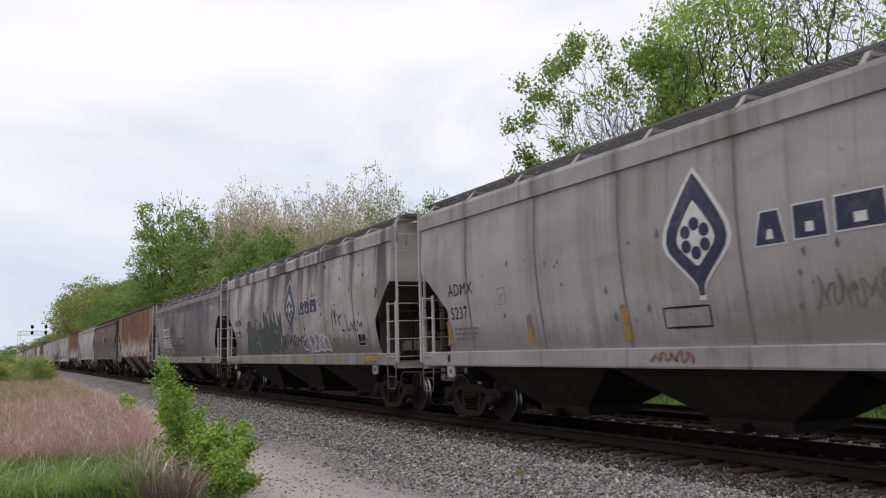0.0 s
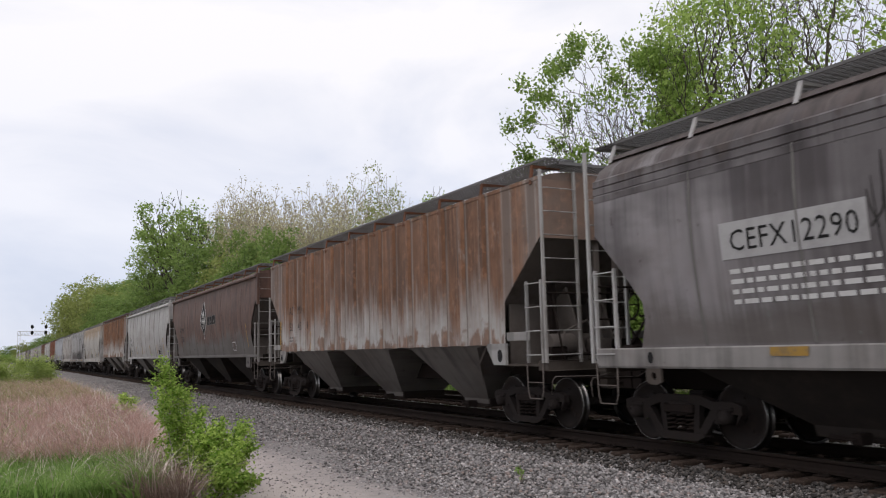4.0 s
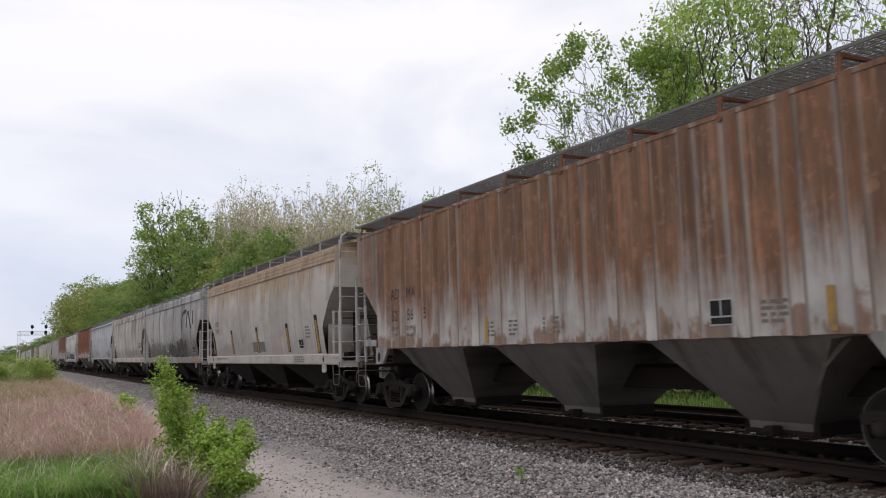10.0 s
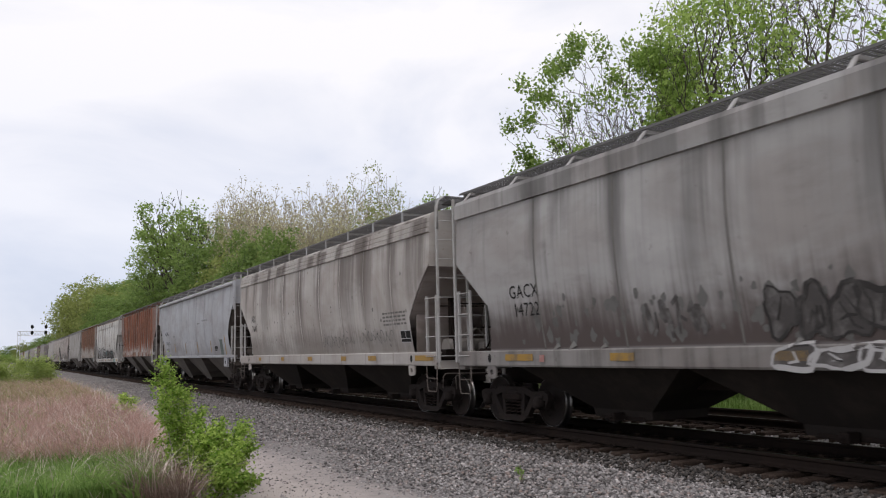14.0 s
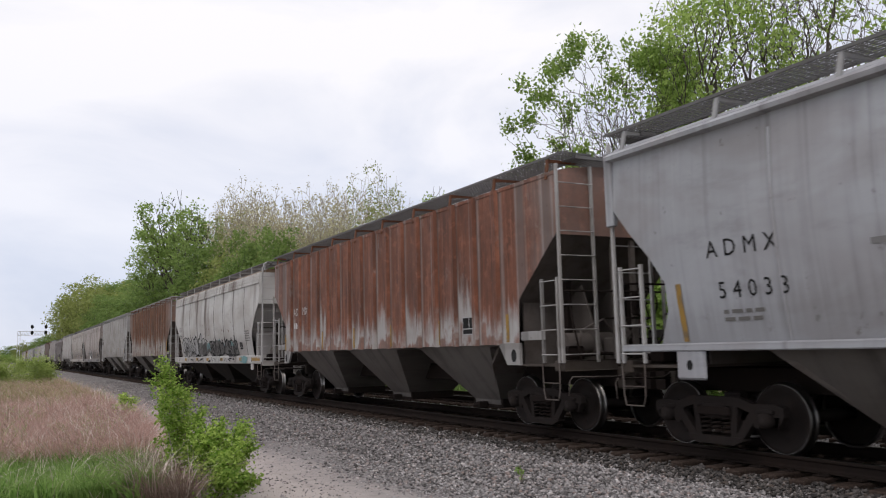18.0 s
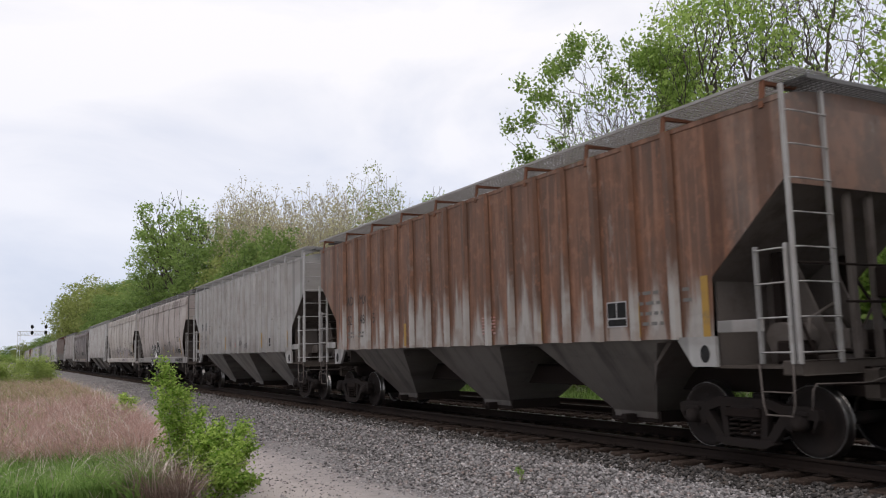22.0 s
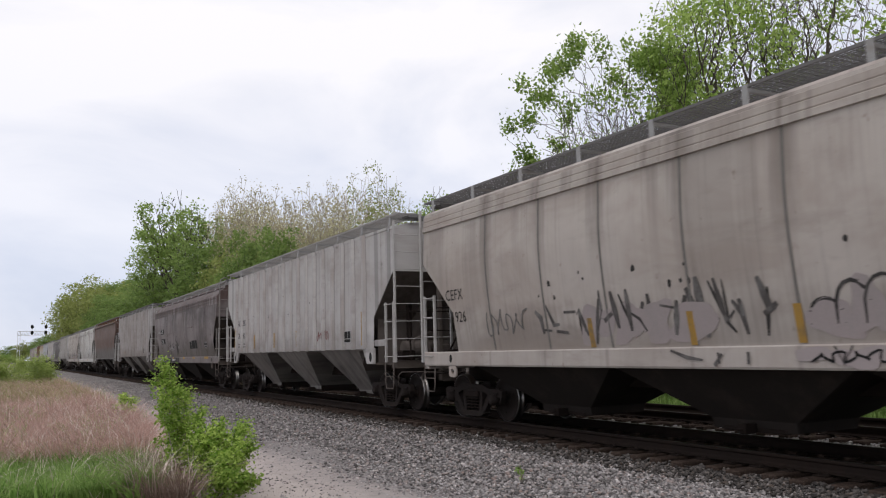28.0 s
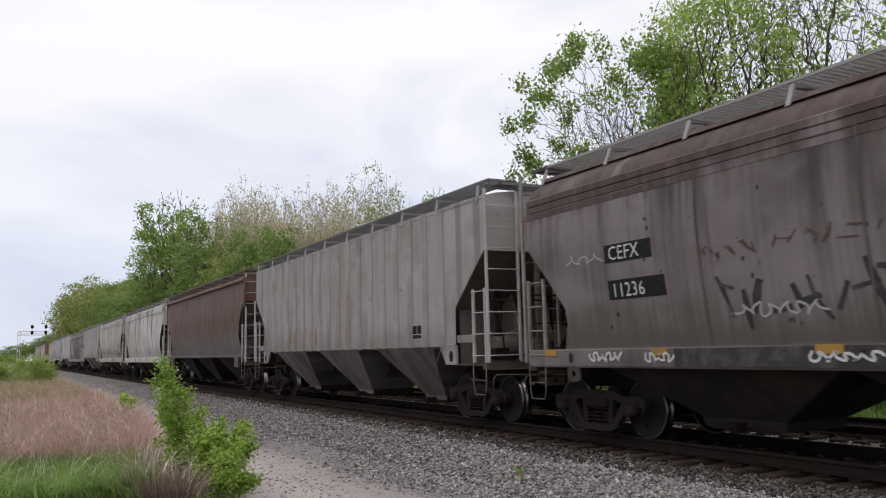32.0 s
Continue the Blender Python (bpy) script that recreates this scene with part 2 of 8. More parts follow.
# grimy steel, its base lowered to carry the shade beneath the cars
M_UNDER = steel("underframe_grime_shade", (0.0235, 0.018, 0.0163), 0.9, wear=(0.030, 0.0205, 0.017), spec=0.06)
M_INNER = steel("dark_end_steel", (0.135, 0.116, 0.106), 0.85, wear=(0.065, 0.050, 0.044), amount=0.75, scale=1.5, spec=0.1)
M_END_DARK = steel("black_end_steel", (0.070, 0.059, 0.054), 0.85, wear=(0.11, 0.09, 0.08), amount=0.5, scale=1.6, spec=0.1)
M_END = steel("brown_end_steel", (0.08, 0.067, 0.059), 0.85, wear=(0.05, 0.038, 0.03), amount=0.7, scale=1.6, spec=0.1)
# trucks and wheels: brake dust and under-car shade in one dark base
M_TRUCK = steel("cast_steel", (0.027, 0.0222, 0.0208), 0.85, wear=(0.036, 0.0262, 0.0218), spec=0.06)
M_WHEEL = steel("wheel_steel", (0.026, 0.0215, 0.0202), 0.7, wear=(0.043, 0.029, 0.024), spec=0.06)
M_TREAD = Tree("polished_tread", 0.32, 1.0).done((0.24, 0.23, 0.222))
M_GRATE = steel("walkway_steel", (0.15, 0.147, 0.148), 0.8, wear=(0.09, 0.078, 0.07))
# pale grating; its tone includes the sky glow through the mesh
M_GRATE_PALE = steel("pale_backlit_walkway", (0.32, 0.312, 0.304), 0.7, wear=(0.2, 0.17, 0.15))
M_BRACKET = steel("pale_painted_bracket", (0.40, 0.39, 0.385), 0.6, wear=(0.25, 0.22, 0.2), amount=0.5)
# distance haze over the signal bridge, painted in as a pale bluish base
M_HAZE_STEEL = steel("hazed_steel", (0.66, 0.67, 0.69), 0.7, wear=(0.5, 0.5, 0.5), amount=0.4)
M_GALV = steel("galvanised_steel", (0.33, 0.33, 0.33), 0.55, 0.3, wear=(0.2, 0.16, 0.13), amount=0.5)
M_RAIL = steel("rail_steel", (0.022, 0.0165, 0.0145), 0.9, wear=(0.036, 0.0235, 0.0185), scale=1.5, spec=0.06)
M_RAILTOP = Tree("rail_head", 0.5, 1.0).done((0.045, 0.042, 0.04))
M_YELLOW = steel("yellow_marking", (0.35, 0.205, 0.042), 0.65, wear=(0.15, 0.115, 0.08), amount=0.9, scale=4)
M_WHITE = steel("white_lettering", (0.62, 0.61, 0.60), 0.6, wear=(0.35, 0.33, 0.31), scale=6)
M_BLACK = steel("black_lettering", (0.018, 0.0175, 0.018), 0.75, wear=(0.06, 0.058, 0.056), amount=0.3, scale=6, spec=0.12)
M_NAVY = steel("navy_emblem", (0.025, 0.03, 0.065), 0.55, wear=(0.16, 0.16, 0.17), amount=0.35, scale=5)
M_REDSIGN = steel("red_notice", (0.36, 0.17, 0.15), 0.6, wear=(0.4, 0.33, 0.31), amount=0.8, scale=9)
M_STENCIL = steel("worn_black_stencil", (0.028, 0.027, 0.027), 0.7, wear=(0.10, 0.09, 0.085), amount=0.4, scale=5)
M_SEAM = steel("weld_seam_grime", (0.145, 0.137, 0.13), 0.8, wear=(0.2, 0.19, 0.18), amount=0.6, scale=2)
M_FAINT = steel("faded_stencil", (0.20, 0.195, 0.195), 0.75, wear=(0.3, 0.3, 0.3), amount=0.7, scale=5)
M_GRAF_DARK = steel("faded_black_paint", (0.045, 0.042, 0.041), 0.8, wear=(0.15, 0.14, 0.135), amount=0.5, scale=3, spec=0.15)
M_GRAF_GREEN = steel("dark_green_spray", (0.045, 0.058, 0.049), 0.7, wear=(0.10, 0.11, 0.10), amount=0.6, scale=1.8)
M_GRAF_PURPLE = steel("lilac_spray", (0.17, 0.155, 0.22), 0.7, wear=(0.24, 0.23, 0.25), amount=0.7, scale=2.5)
M_GRAF_PINK = steel("faded_pink_spray", (0.33, 0.285, 0.285), 0.7, wear=(0.28, 0.26, 0.25), amount=0.6, scale=2.5)
M_GRAF_CYAN = steel("teal_spray", (0.13, 0.27, 0.28), 0.7, wear=(0.3, 0.35, 0.34), amount=0.6, scale=2.5)
M_GRAF_GREY = steel("grey_spray", (0.15, 0.145, 0.14), 0.7, wear=(0.08, 0.075, 0.07), amount=0.7, scale=2.0)
M_GRAF_SMUDGE = steel("smudged_black_spray", (0.07, 0.063, 0.061), 0.7, wear=(0.21, 0.20, 0.195), amount=0.85, scale=2.6)
M_GRAF_PALE = steel("silver_spray", (0.42, 0.41, 0.41), 0.6, wear=(0.28, 0.27, 0.27), amount=0.5, scale=3)
M_GRAF_MAROON = steel("maroon_spray", (0.085, 0.055, 0.052), 0.75, wear=(0.15, 0.12, 0.115), amount=0.8, scale=3)
M_GRAF_RED = steel("faded_red_spray", (0.22, 0.085, 0.08), 0.75, wear=(0.25, 0.17, 0.16), amount=0.8, scale=3)
M_PATCH = steel("green_touch_up", (0.095, 0.125, 0.112), 0.65, wear=(0.15, 0.17, 0.16), amount=0.5, scale=2.0)
M_RUSTY = steel("rusted_steel", (0.16, 0.065, 0.035), 0.85, wear=(0.07, 0.035, 0.022), amount=0.8)


def ground_mat(name, a, b, scale, bump=0.5):
    m = Tree(name, rough=0.95, spec=0.05)
    big = m.noise(m.coords(shuffle=False), 0.35, 6.0, 0.6)
    mid = m.noise(m.coords(shuffle=False), scale, 6.0, 0.7)
    fine = m.noise(m.coords(shuffle=False), scale * 9, 3.0, 0.7)
    col = m.mix(m.step(mid, 0.32, 0.68), a, b)
    col = m.mix(m.math("MULTIPLY", m.step(big, 0.35, 0.7), 0.65), col, tuple(c * 0.58 for c in a))
    col = m.mix(m.math("MULTIPLY", m.step(fine, 0.45, 0.75), 0.5), col, tuple(min(1, c * 1.5) for c in b))
    return m.done(col, m.math("ADD", mid, fine), bump, 0.03)


def stone_mat(name, dark, light, tint):
    """Crushed stone; the joined pieces differ piece by piece."""
    m = Tree(name, rough=0.9, spec=0.2)
    geo = m.node("ShaderNodeNewGeometry")
    r = geo.outputs["Random Per Island"]
    col = m.ramp(r, [(0.0, dark), (0.45, tuple((p + q) / 2 for p, q in zip(dark, light))), (0.8, light), (0.93, tint), (1.0, tuple(min(1, c * 1.6) for c in light))])
    n = m.noise(m.coords(shuffle=False), 30.0, 3.0, 0.6)
    col = m.mix(m.math("MULTIPLY", n, 0.5), col, tuple(c * 0.6 for c in dark))
    return m.done(col, n, 0.3, 0.01)


def leaf_mat(name, dark, light, rough=0.55, trans=0.25):
    m = Tree(name, rough=rough, spec=0.25)
    geo = m.node("ShaderNodeNewGeometry")
    r = geo.outputs["Random Per Island"]
    col = m.mix(r, dark, light)
    big = m.noise(m.coords(), 0.6, 3.0, 0.5)
    col = m.mix(m.math("MULTIPLY", m.step(big, 0.35, 0.7), 0.6), col, tuple(c * 0.7 for c in dark))
    m.done(col)
    if trans:
        t = m.node("ShaderNodeBsdfTranslucent")
        m.link(col, t.inputs["Color"])
        mx = m.node("ShaderNodeMixShader", Fac=trans)
        m.link(m.bsdf.outputs[0], mx.inputs[1])
        m.link(t.outputs[0], mx.inputs[2])
        m.link(mx.outputs[0], m.nt.nodes["Material Output"].inputs["Surface"])
    return m.mat


def bark_mat(name, a, b):
    m = Tree(name, rough=0.9, spec=0.15)
    n = m.noise(m.coords((6, 6, 0.9)), 2.0, 5.0, 0.65)
    p = m.noise(m.coords(), 1.1, 4.0, 0.6)
    col = m.mix(n, a, b)
    col = m.mix(m.math("MULTIPLY", p, 0.4), col, tuple(c * 0.6 for c in a))
    return m.done(col, n, 0.6, 0.02)


M_BALLAST_BED = ground_mat("ballast_bed", (0.13, 0.12, 0.116), (0.30, 0.28, 0.272), 9.0, 0.9)
M_STONE = stone_mat("crushed_limestone", (0.066, 0.060, 0.059), (0.485, 0.46, 0.455), (0.33, 0.255, 0.228))
M_STONE_DULL = stone_mat("dusty_shaded_ballast", (0.03, 0.027, 0.025), (0.17, 0.155, 0.147), (0.11, 0.085, 0.07))
# oily stone and bed, coloured near-black to include the train's shade
M_STONE_DIRT_SHADE = stone_mat("oily_shaded_ballast", (0.012, 0.011, 0.0105), (0.045, 0.041, 0.039), (0.03, 0.022, 0.017))
M_BED_DIRT_SHADE = ground_mat("oily_shaded_bed", (0.015, 0.0135, 0.0128), (0.040, 0.035, 0.032), 8.0, 0.8)


def road_mat(name):
    """A gravel road: pale dust on the wheel tracks, grey fines towards the ballast, drawn out along the road."""
    m = Tree(name, rough=0.95, spec=0.05)
    v = m.coords(shuffle=False)
    xyz = m.node("ShaderNodeSeparateXYZ")
    m.link(v, xyz.inputs["Vector"])
    long_ = m.noise(m.coords((1.6, 0.10, 1.0), shuffle=False), 1.0, 4.0, 0.6)
    mid = m.noise(v, 3.5, 6.0, 0.7)
    fine = m.noise(v, 34.0, 3.0, 0.7)
    grit = m.voronoi(v, 24.0)
    x = m.math("ADD", xyz.outputs["X"], m.math("ADD", m.math("MULTIPLY", m.math("SUBTRACT", long_, 0.5), 2.0), m.math("MULTIPLY", m.math("SUBTRACT", mid, 0.5), 0.9)))
    col = m.mix(m.step(x, 3.7, 5.0), (0.43, 0.38, 0.357), (0.235, 0.218, 0.214))
    col = m.mix(m.math("MULTIPLY", m.step(x, 5.3, 6.0), 0.5), col, (0.30, 0.28, 0.272))
    col = m.mix(m.math("MULTIPLY", m.step(mid, 0.5, 0.75), 0.35), col, (0.20, 0.175, 0.165))
    col = m.mix(m.math("MULTIPLY", m.step(long_, 0.5, 0.7), 0.35), col, (0.17, 0.155, 0.15))
    col = m.mix(m.math("MULTIPLY", m.step(fine, 0.55, 0.75), 0.45), col, (0.52, 0.48, 0.46))
    col = m.mix(m.math("MULTIPLY", m.step(grit.outputs["Distance"], 0.20, 0.05), 0.25), col, (0.12, 0.11, 0.105))
    return m.done(col, m.math("ADD", mid, fine), 0.5, 0.03)


M_ROAD = road_mat("gravel_road")
M_GROUND = ground_mat("grassy_ground", (0.10, 0.125, 0.045), (0.19, 0.165, 0.09), 1.2, 0.5)
M_TIE = ground_mat("creosoted_timber", (0.028, 0.020, 0.0165), (0.085, 0.062, 0.051), 5.0, 0.6)
M_BARK = bark_mat("grey_brown_bark", (0.085, 0.071, 0.06), (0.17, 0.145, 0.125))
M_BARK_DARK = bark_mat("dark_bark", (0.075, 0.063, 0.055), (0.15, 0.13, 0.115))
M_TWIG = bark_mat("bare_twig", (0.29, 0.245, 0.20), (0.46, 0.40, 0.335))
M_LEAF = leaf_mat("spring_leaf", (0.17, 0.29, 0.055), (0.42, 0.56, 0.16), trans=0.58)
M_LEAF_DARK = leaf_mat("deep_leaf", (0.16, 0.25, 0.068), (0.30, 0.41, 0.12), trans=0.5)
M_LEAF_YELLOW = leaf_mat("young_leaf", (0.26, 0.31, 0.085), (0.39, 0.43, 0.15), trans=0.45)
M_CATKIN = leaf_mat("budding_leaf", (0.44, 0.41, 0.24), (0.70, 0.66, 0.44), trans=0.45)
M_LEAF_NEAR = leaf_mat("bright_spring_leaf", (0.25, 0.39, 0.075), (0.56, 0.70, 0.22), trans=0.62)
M_LEAF_FAN = leaf_mat("fresh_green_leaf", (0.17, 0.28, 0.055), (0.42, 0.55, 0.16), trans=0.55)
M_LEAF_OAK = leaf_mat("oak_leaf", (0.22, 0.33, 0.085), (0.40, 0.52, 0.17), trans=0.55)
M_BUSH = leaf_mat("shrub_leaf", (0.15, 0.29, 0.035), (0.60, 0.74, 0.20), trans=0.58)
M_WEED = leaf_mat("weed_leaf", (0.12, 0.24, 0.048), (0.35, 0.53, 0.15), trans=0.52)
M_FUZZ = leaf_mat("pale_shrub_leaf", (0.26, 0.36, 0.09), (0.52, 0.60, 0.21), trans=0.55)
M_GRASS = leaf_mat("green_grass", (0.16, 0.29, 0.058), (0.46, 0.62, 0.22), trans=0.57)
M_STRAW = leaf_mat("dry_grass", (0.40, 0.245, 0.205), (0.74, 0.52, 0.45), 0.8, 0.4)
M_OLIVE = leaf_mat("olive_grass", (0.26, 0.25, 0.10), (0.46, 0.42, 0.22), 0.8, 0.35)
M_STALK = leaf_mat("bleached_stalk", (0.55, 0.45, 0.385), (0.80, 0.71, 0.64), 0.8, 0.15)
M_DEAD = leaf_mat("dead_bramble", (0.22, 0.155, 0.125), (0.42, 0.315, 0.255), 0.85, 0.2)
# ---------------------------------------------------------------- mesh helpers
class Geo:
    """Collects faces for one mesh."""

    def __init__(self):
        self.v, self.f, self.smooth = [], [], []

    def add(self, verts, faces, smooth=False):
        o = len(self.v)
        self.v.extend(tuple(p) for p in verts)
        for f in faces:
            self.f.append(tuple(i + o for i in f))
            self.smooth.append(smooth)
        return self

    def box(self, x0, x1, y0, y1, z0, z1, b=0.0):
        """A box with chamfered edges of width b."""
        if b <= 0:
            v = [(x, y, z) for x in (x0, x1) for y in (y0, y1) for z in (z0, z1)]
            return self.add(v, [(0, 1, 3, 2), (4, 6, 7, 5), (0, 4, 5, 1), (2, 3, 7, 6), (0, 2, 6, 4), (1, 5, 7, 3)])
        b = min(b, 0.45 * min(abs(x1 - x0), abs(y1 - y0), abs(z1 - z0)))
        idx, v = {}, []
        lo, hi = (x0, y0, z0), (x1, y1, z1)
        for sx in (0, 1):
            for sy in (0, 1):
                for sz in (0, 1):
                    s = (sx, sy, sz)
                    for ax in range(3):
                        p = []
                        for k in range(3):
                            edge = (lo, hi)[s[k]][k]
                            p.append(edge if k == ax else edge + (b if s[k] == 0 else -b))
                        idx[s, ax] = len(v)
                        v.append(p)
        f = []
        for ax in range(3):
            a, c = (ax + 1) % 3, (ax + 2) % 3
            for side in (0, 1):
                loop = []
                for i, j in ((0, 0), (1, 0), (1, 1), (0, 1)):
                    s = [0, 0, 0]
                    s[ax], s[a], s[c] = side, i, j
                    loop.append(idx[tuple(s), ax])
                f.append(loop if side else loop[::-1])
            for i in (0, 1):
                for j in (0, 1):
                    s0, s1 = [0, 0, 0], [0, 0, 0]
                    s0[a], s0[c], s1[a], s1[c] = i, j, i, j
                    s1[ax] = 1
                    s0, s1 = tuple(s0), tuple(s1)
                    loop = [idx[s0, a], idx[s1, a], idx[s1, c], idx[s0, c]]
                    f.append(loop if (i ^ j) else loop[::-1])
        for s in ((i, j, k) for i in (0, 1) for j in (0, 1) for k in (0, 1)):
            loop = [idx[s, 0], idx[s, 1], idx[s, 2]]
            f.append(loop if sum(s) % 2 else loop[::-1])
        return self.add(v, f)

    def tube(self, pts, r, n=6, r1=None, caps=True):
        """A round bar through the points."""
        pts = [Vector(p) for p in pts]
        v, f = [], []
        side = None
        for i, p in enumerate(pts):
            d = (pts[min(i + 1, len(pts) - 1)] - pts[max(i - 1, 0)]).normalized()
            if side is None:
                side = d.orthogonal().normalized()
            side = (side - d * side.dot(d)).normalized()
            up = d.cross(side)
            rr = r if r1 is None else r + (r1 - r) * i / max(1, len(pts) - 1)
            for k in range(n):
                a = 2 * math.pi * k / n
                v.append(p + (side * math.cos(a) + up * math.sin(a)) * rr)
        for i in range(len(pts) - 1):
            for k in range(n):
                f.append((i * n + k, i * n + (k + 1) % n, (i + 1) * n + (k + 1) % n, (i + 1) * n + k))
        self.add(v, f, True)
        if caps:
            o = len(self.v) - len(v)
            self.f.append(tuple(o + k for k in range(n))[::-1])
            self.f.append(tuple(o + len(v) - n + k for k in range(n)))
            self.smooth += [False, False]
        return self

    def prism(self, outline, axis, a, b):
        """An outline of (p, q) pairs drawn out along an axis ('x', 'y' or 'z') from a to b."""
        n = len(outline)

        def at(p, q, h):
            return {"x": (h, p, q), "y": (p, h, q), "z": (p, q, h)}[axis]
        v = [at(p, q, a) for p, q in outline] + [at(p, q, b) for p, q in outline]
        f = [tuple(range(n))[::-1], tuple(range(n, 2 * n))] + [(i, (i + 1) % n, n + (i + 1) % n, n + i) for i in range(n)]
        return self.add(v, f)

    def lathe(self, profile, axis_x=True, n=28, smooth=True):
        """A closed profile of (r, x) turned round the x axis."""
        m = len(profile)
        v, f = [], []
        for k in range(n):
            a = 2 * math.pi * k / n
            for r, x in profile:
                v.append((x, r * math.cos(a), r * math.sin(a)))
        for k in range(n):
            for i in range(m):
                f.append((k * m + i, k * m + (i + 1) % m, ((k + 1) % n) * m + (i + 1) % m, ((k + 1) % n) * m + i))
        return self.add(v, f, smooth)

    def mesh(self, name, recalc=True, angle=40):
        me = bpy.data.meshes.new(name)
        me.from_pydata(self.v, [], self.f)
        me.polygons.foreach_set("use_smooth", self.smooth)
        if recalc:
            bm = bmesh.new()
            bm.from_mesh(me)
            bmesh.ops.recalc_face_normals(bm, faces=bm.faces)
            bm.to_mesh(me)
            bm.free()
        me.update()
        return me


MESHES = {}


def cached(key, make):
    """One mesh per key, shared by all parts that look alike."""
    if key not in MESHES:
        MESHES[key] = make().mesh(key if isinstance(key, str) else str(key[0]))
        MESHES[key].materials.append(None)
    return MESHES[key]


def part(name, me, material, parent, label="", m=None):
    """Links a mesh as one object under a thing or a part; the material sits on the object."""
    if isinstance(me, Geo):
        me = me.mesh(name)
    if not me.materials:
        me.materials.append(None)
    ob = new(name, me)
    ob.material_slots[0].link = "OBJECT"
    ob.material_slots[0].material = material
    if parent is not None:
        ob.parent = parent
    if m is not None:
        ob.matrix_local = m
    if label:
        ob["label"] = label
    return ob


def text_geo(body, height, spacing=1.0):
    """Flat letters in the y-z plane, reading towards -y... as seen from -x; the left end at 0."""
    cu = bpy.data.curves.new("letters", "FONT")
    cu.body, cu.size, cu.space_character, cu.resolution_u = body, height / 0.69, spacing, 2
    ob = bpy.data.objects.new("letters", cu)
    me = bpy.data.meshes.new_from_object(ob)
    g = Geo()
    g.add([(0, v.co.x * 0.93, v.co.y) for v in me.vertices], [tuple(p.vertices) for p in me.polygons])
    bpy.data.objects.remove(ob)
    bpy.data.meshes.remove(me)
    return g

# ---------------------------------------------------------------- hopper cars
# Car space: y along the car (its leading end at -y), -x the side that the camera sees, z above the rail.
HALF = 8.25              # half the body's length


def half_width(kind, z):
    """Half the body's width at height z."""
    if kind == "ribbed":
        return 1.50
    u = (z - 1.40) / 3.1
    if kind == "round" and z > 4.0:
        return 1.565 - 0.42 * ((z - 4.0) / 0.46) ** 2
    return 1.40 + 0.20 * math.sin(min(1.0, u / 0.62) * math.pi / 2) - 0.06 * max(0.0, u - 0.62) / 0.38


# How far the side sheet is cut back at its ends: (height, depth), by the style of the roof's edge.
CUT = {
    "flange": [(1.42, 0.72), (1.60, 0.80), (1.95, 0.97), (2.35, 0.98), (2.75, 0.72), (3.10, 0.41), (3.60, 0.0)],
    "low": [(1.42, 0.95), (1.55, 1.00), (1.85, 1.12), (2.10, 1.12), (2.60, 0.75), (3.20, 0.20)],
    "stepped": [(1.42, 1.36), (1.60, 1.38), (2.23, 1.38), (2.80, 0.82), (3.36, 0.20)],
    "deep": [(1.42, 1.10), (1.60, 1.16), (2.00, 1.26), (2.30, 1.22), (2.75, 0.70), (3.20, 0.15)],
    "rim": [(1.42, 1.28), (2.35, 1.25), (3.45, 0.0)],
}


def end_y(chord, z):
    """Where the side sheet ends at height z."""
    return HALF - float(np.interp(z, [p for p, _ in CUT[chord]], [q for _, q in CUT[chord]]))


def side_sheet(kind, chord, bottom, top):
    g = Geo()
    high = CUT[chord][-1][0]
    levels = sorted({bottom, *[z for z, _ in CUT[chord] if z > bottom + 0.02], *[high + (top - high) * i / 6 for i in range(1, 7)], *([] if kind == "ribbed" else [bottom + (high - bottom) * i / 10 for i in range(1, 10)])})
    cols = 12
    for s in (-1, 1):
        v, f = [], []
        for z in levels:
            e, w = end_y(chord, z), half_width(kind, z)
            for j in range(cols + 1):
                v.append((s * w, -e + 2 * e * j / cols, z))
        n = cols + 1
        for i in range(len(levels) - 1):
            for j in range(cols):
                f.append((i * n + j, i * n + j + 1, (i + 1) * n + j + 1, (i + 1) * n + j))
        g.add(v, f, True)
    # end bulkheads, above the slope sheets
    y, steps = end_y(chord, top), [high - 0.05] + [z for z in levels if z >= high]
    for e in (-1, 1):
        v = [(s * half_width(kind, z), e * y, z) for z in steps for s in (-1, 1)]
        g.add(v, [(2 * i, 2 * i + 1, 2 * i + 3, 2 * i + 2) for i in range(len(steps) - 1)])
    return g


def slope_sheet(kind, chord, e):
    """The sloping floor at one end: a plate with thickness, and the side lips that close the body under it."""
    high = CUT[chord][-1][0]
    pts = [(end_y(chord, high) - 0.02, high - 0.03), (end_y(chord, 2.36), 2.36), (5.55, 1.16), (4.75, 0.45)]
    v, f = [], []
    for y, z in pts:
        w = half_width(kind, max(z, 1.45)) - 0.02 if z > 1.4 else 0.62 + 0.8 * max(0, z - 0.45) / 0.95
        v += [(-w, e * y, z), (w, e * y, z), (w, e * (y - 0.05), z + 0.05), (-w, e * (y - 0.05), z + 0.05)]
    for i in range(3):
        for k in range(4):
            f.append((4 * i + k, 4 * i + (k + 1) % 4, 4 * i + 4 + (k + 1) % 4, 4 * i + 4 + k))
    f += [(0, 1, 2, 3), (12, 13, 14, 15)]
    return Geo().add(v, f)


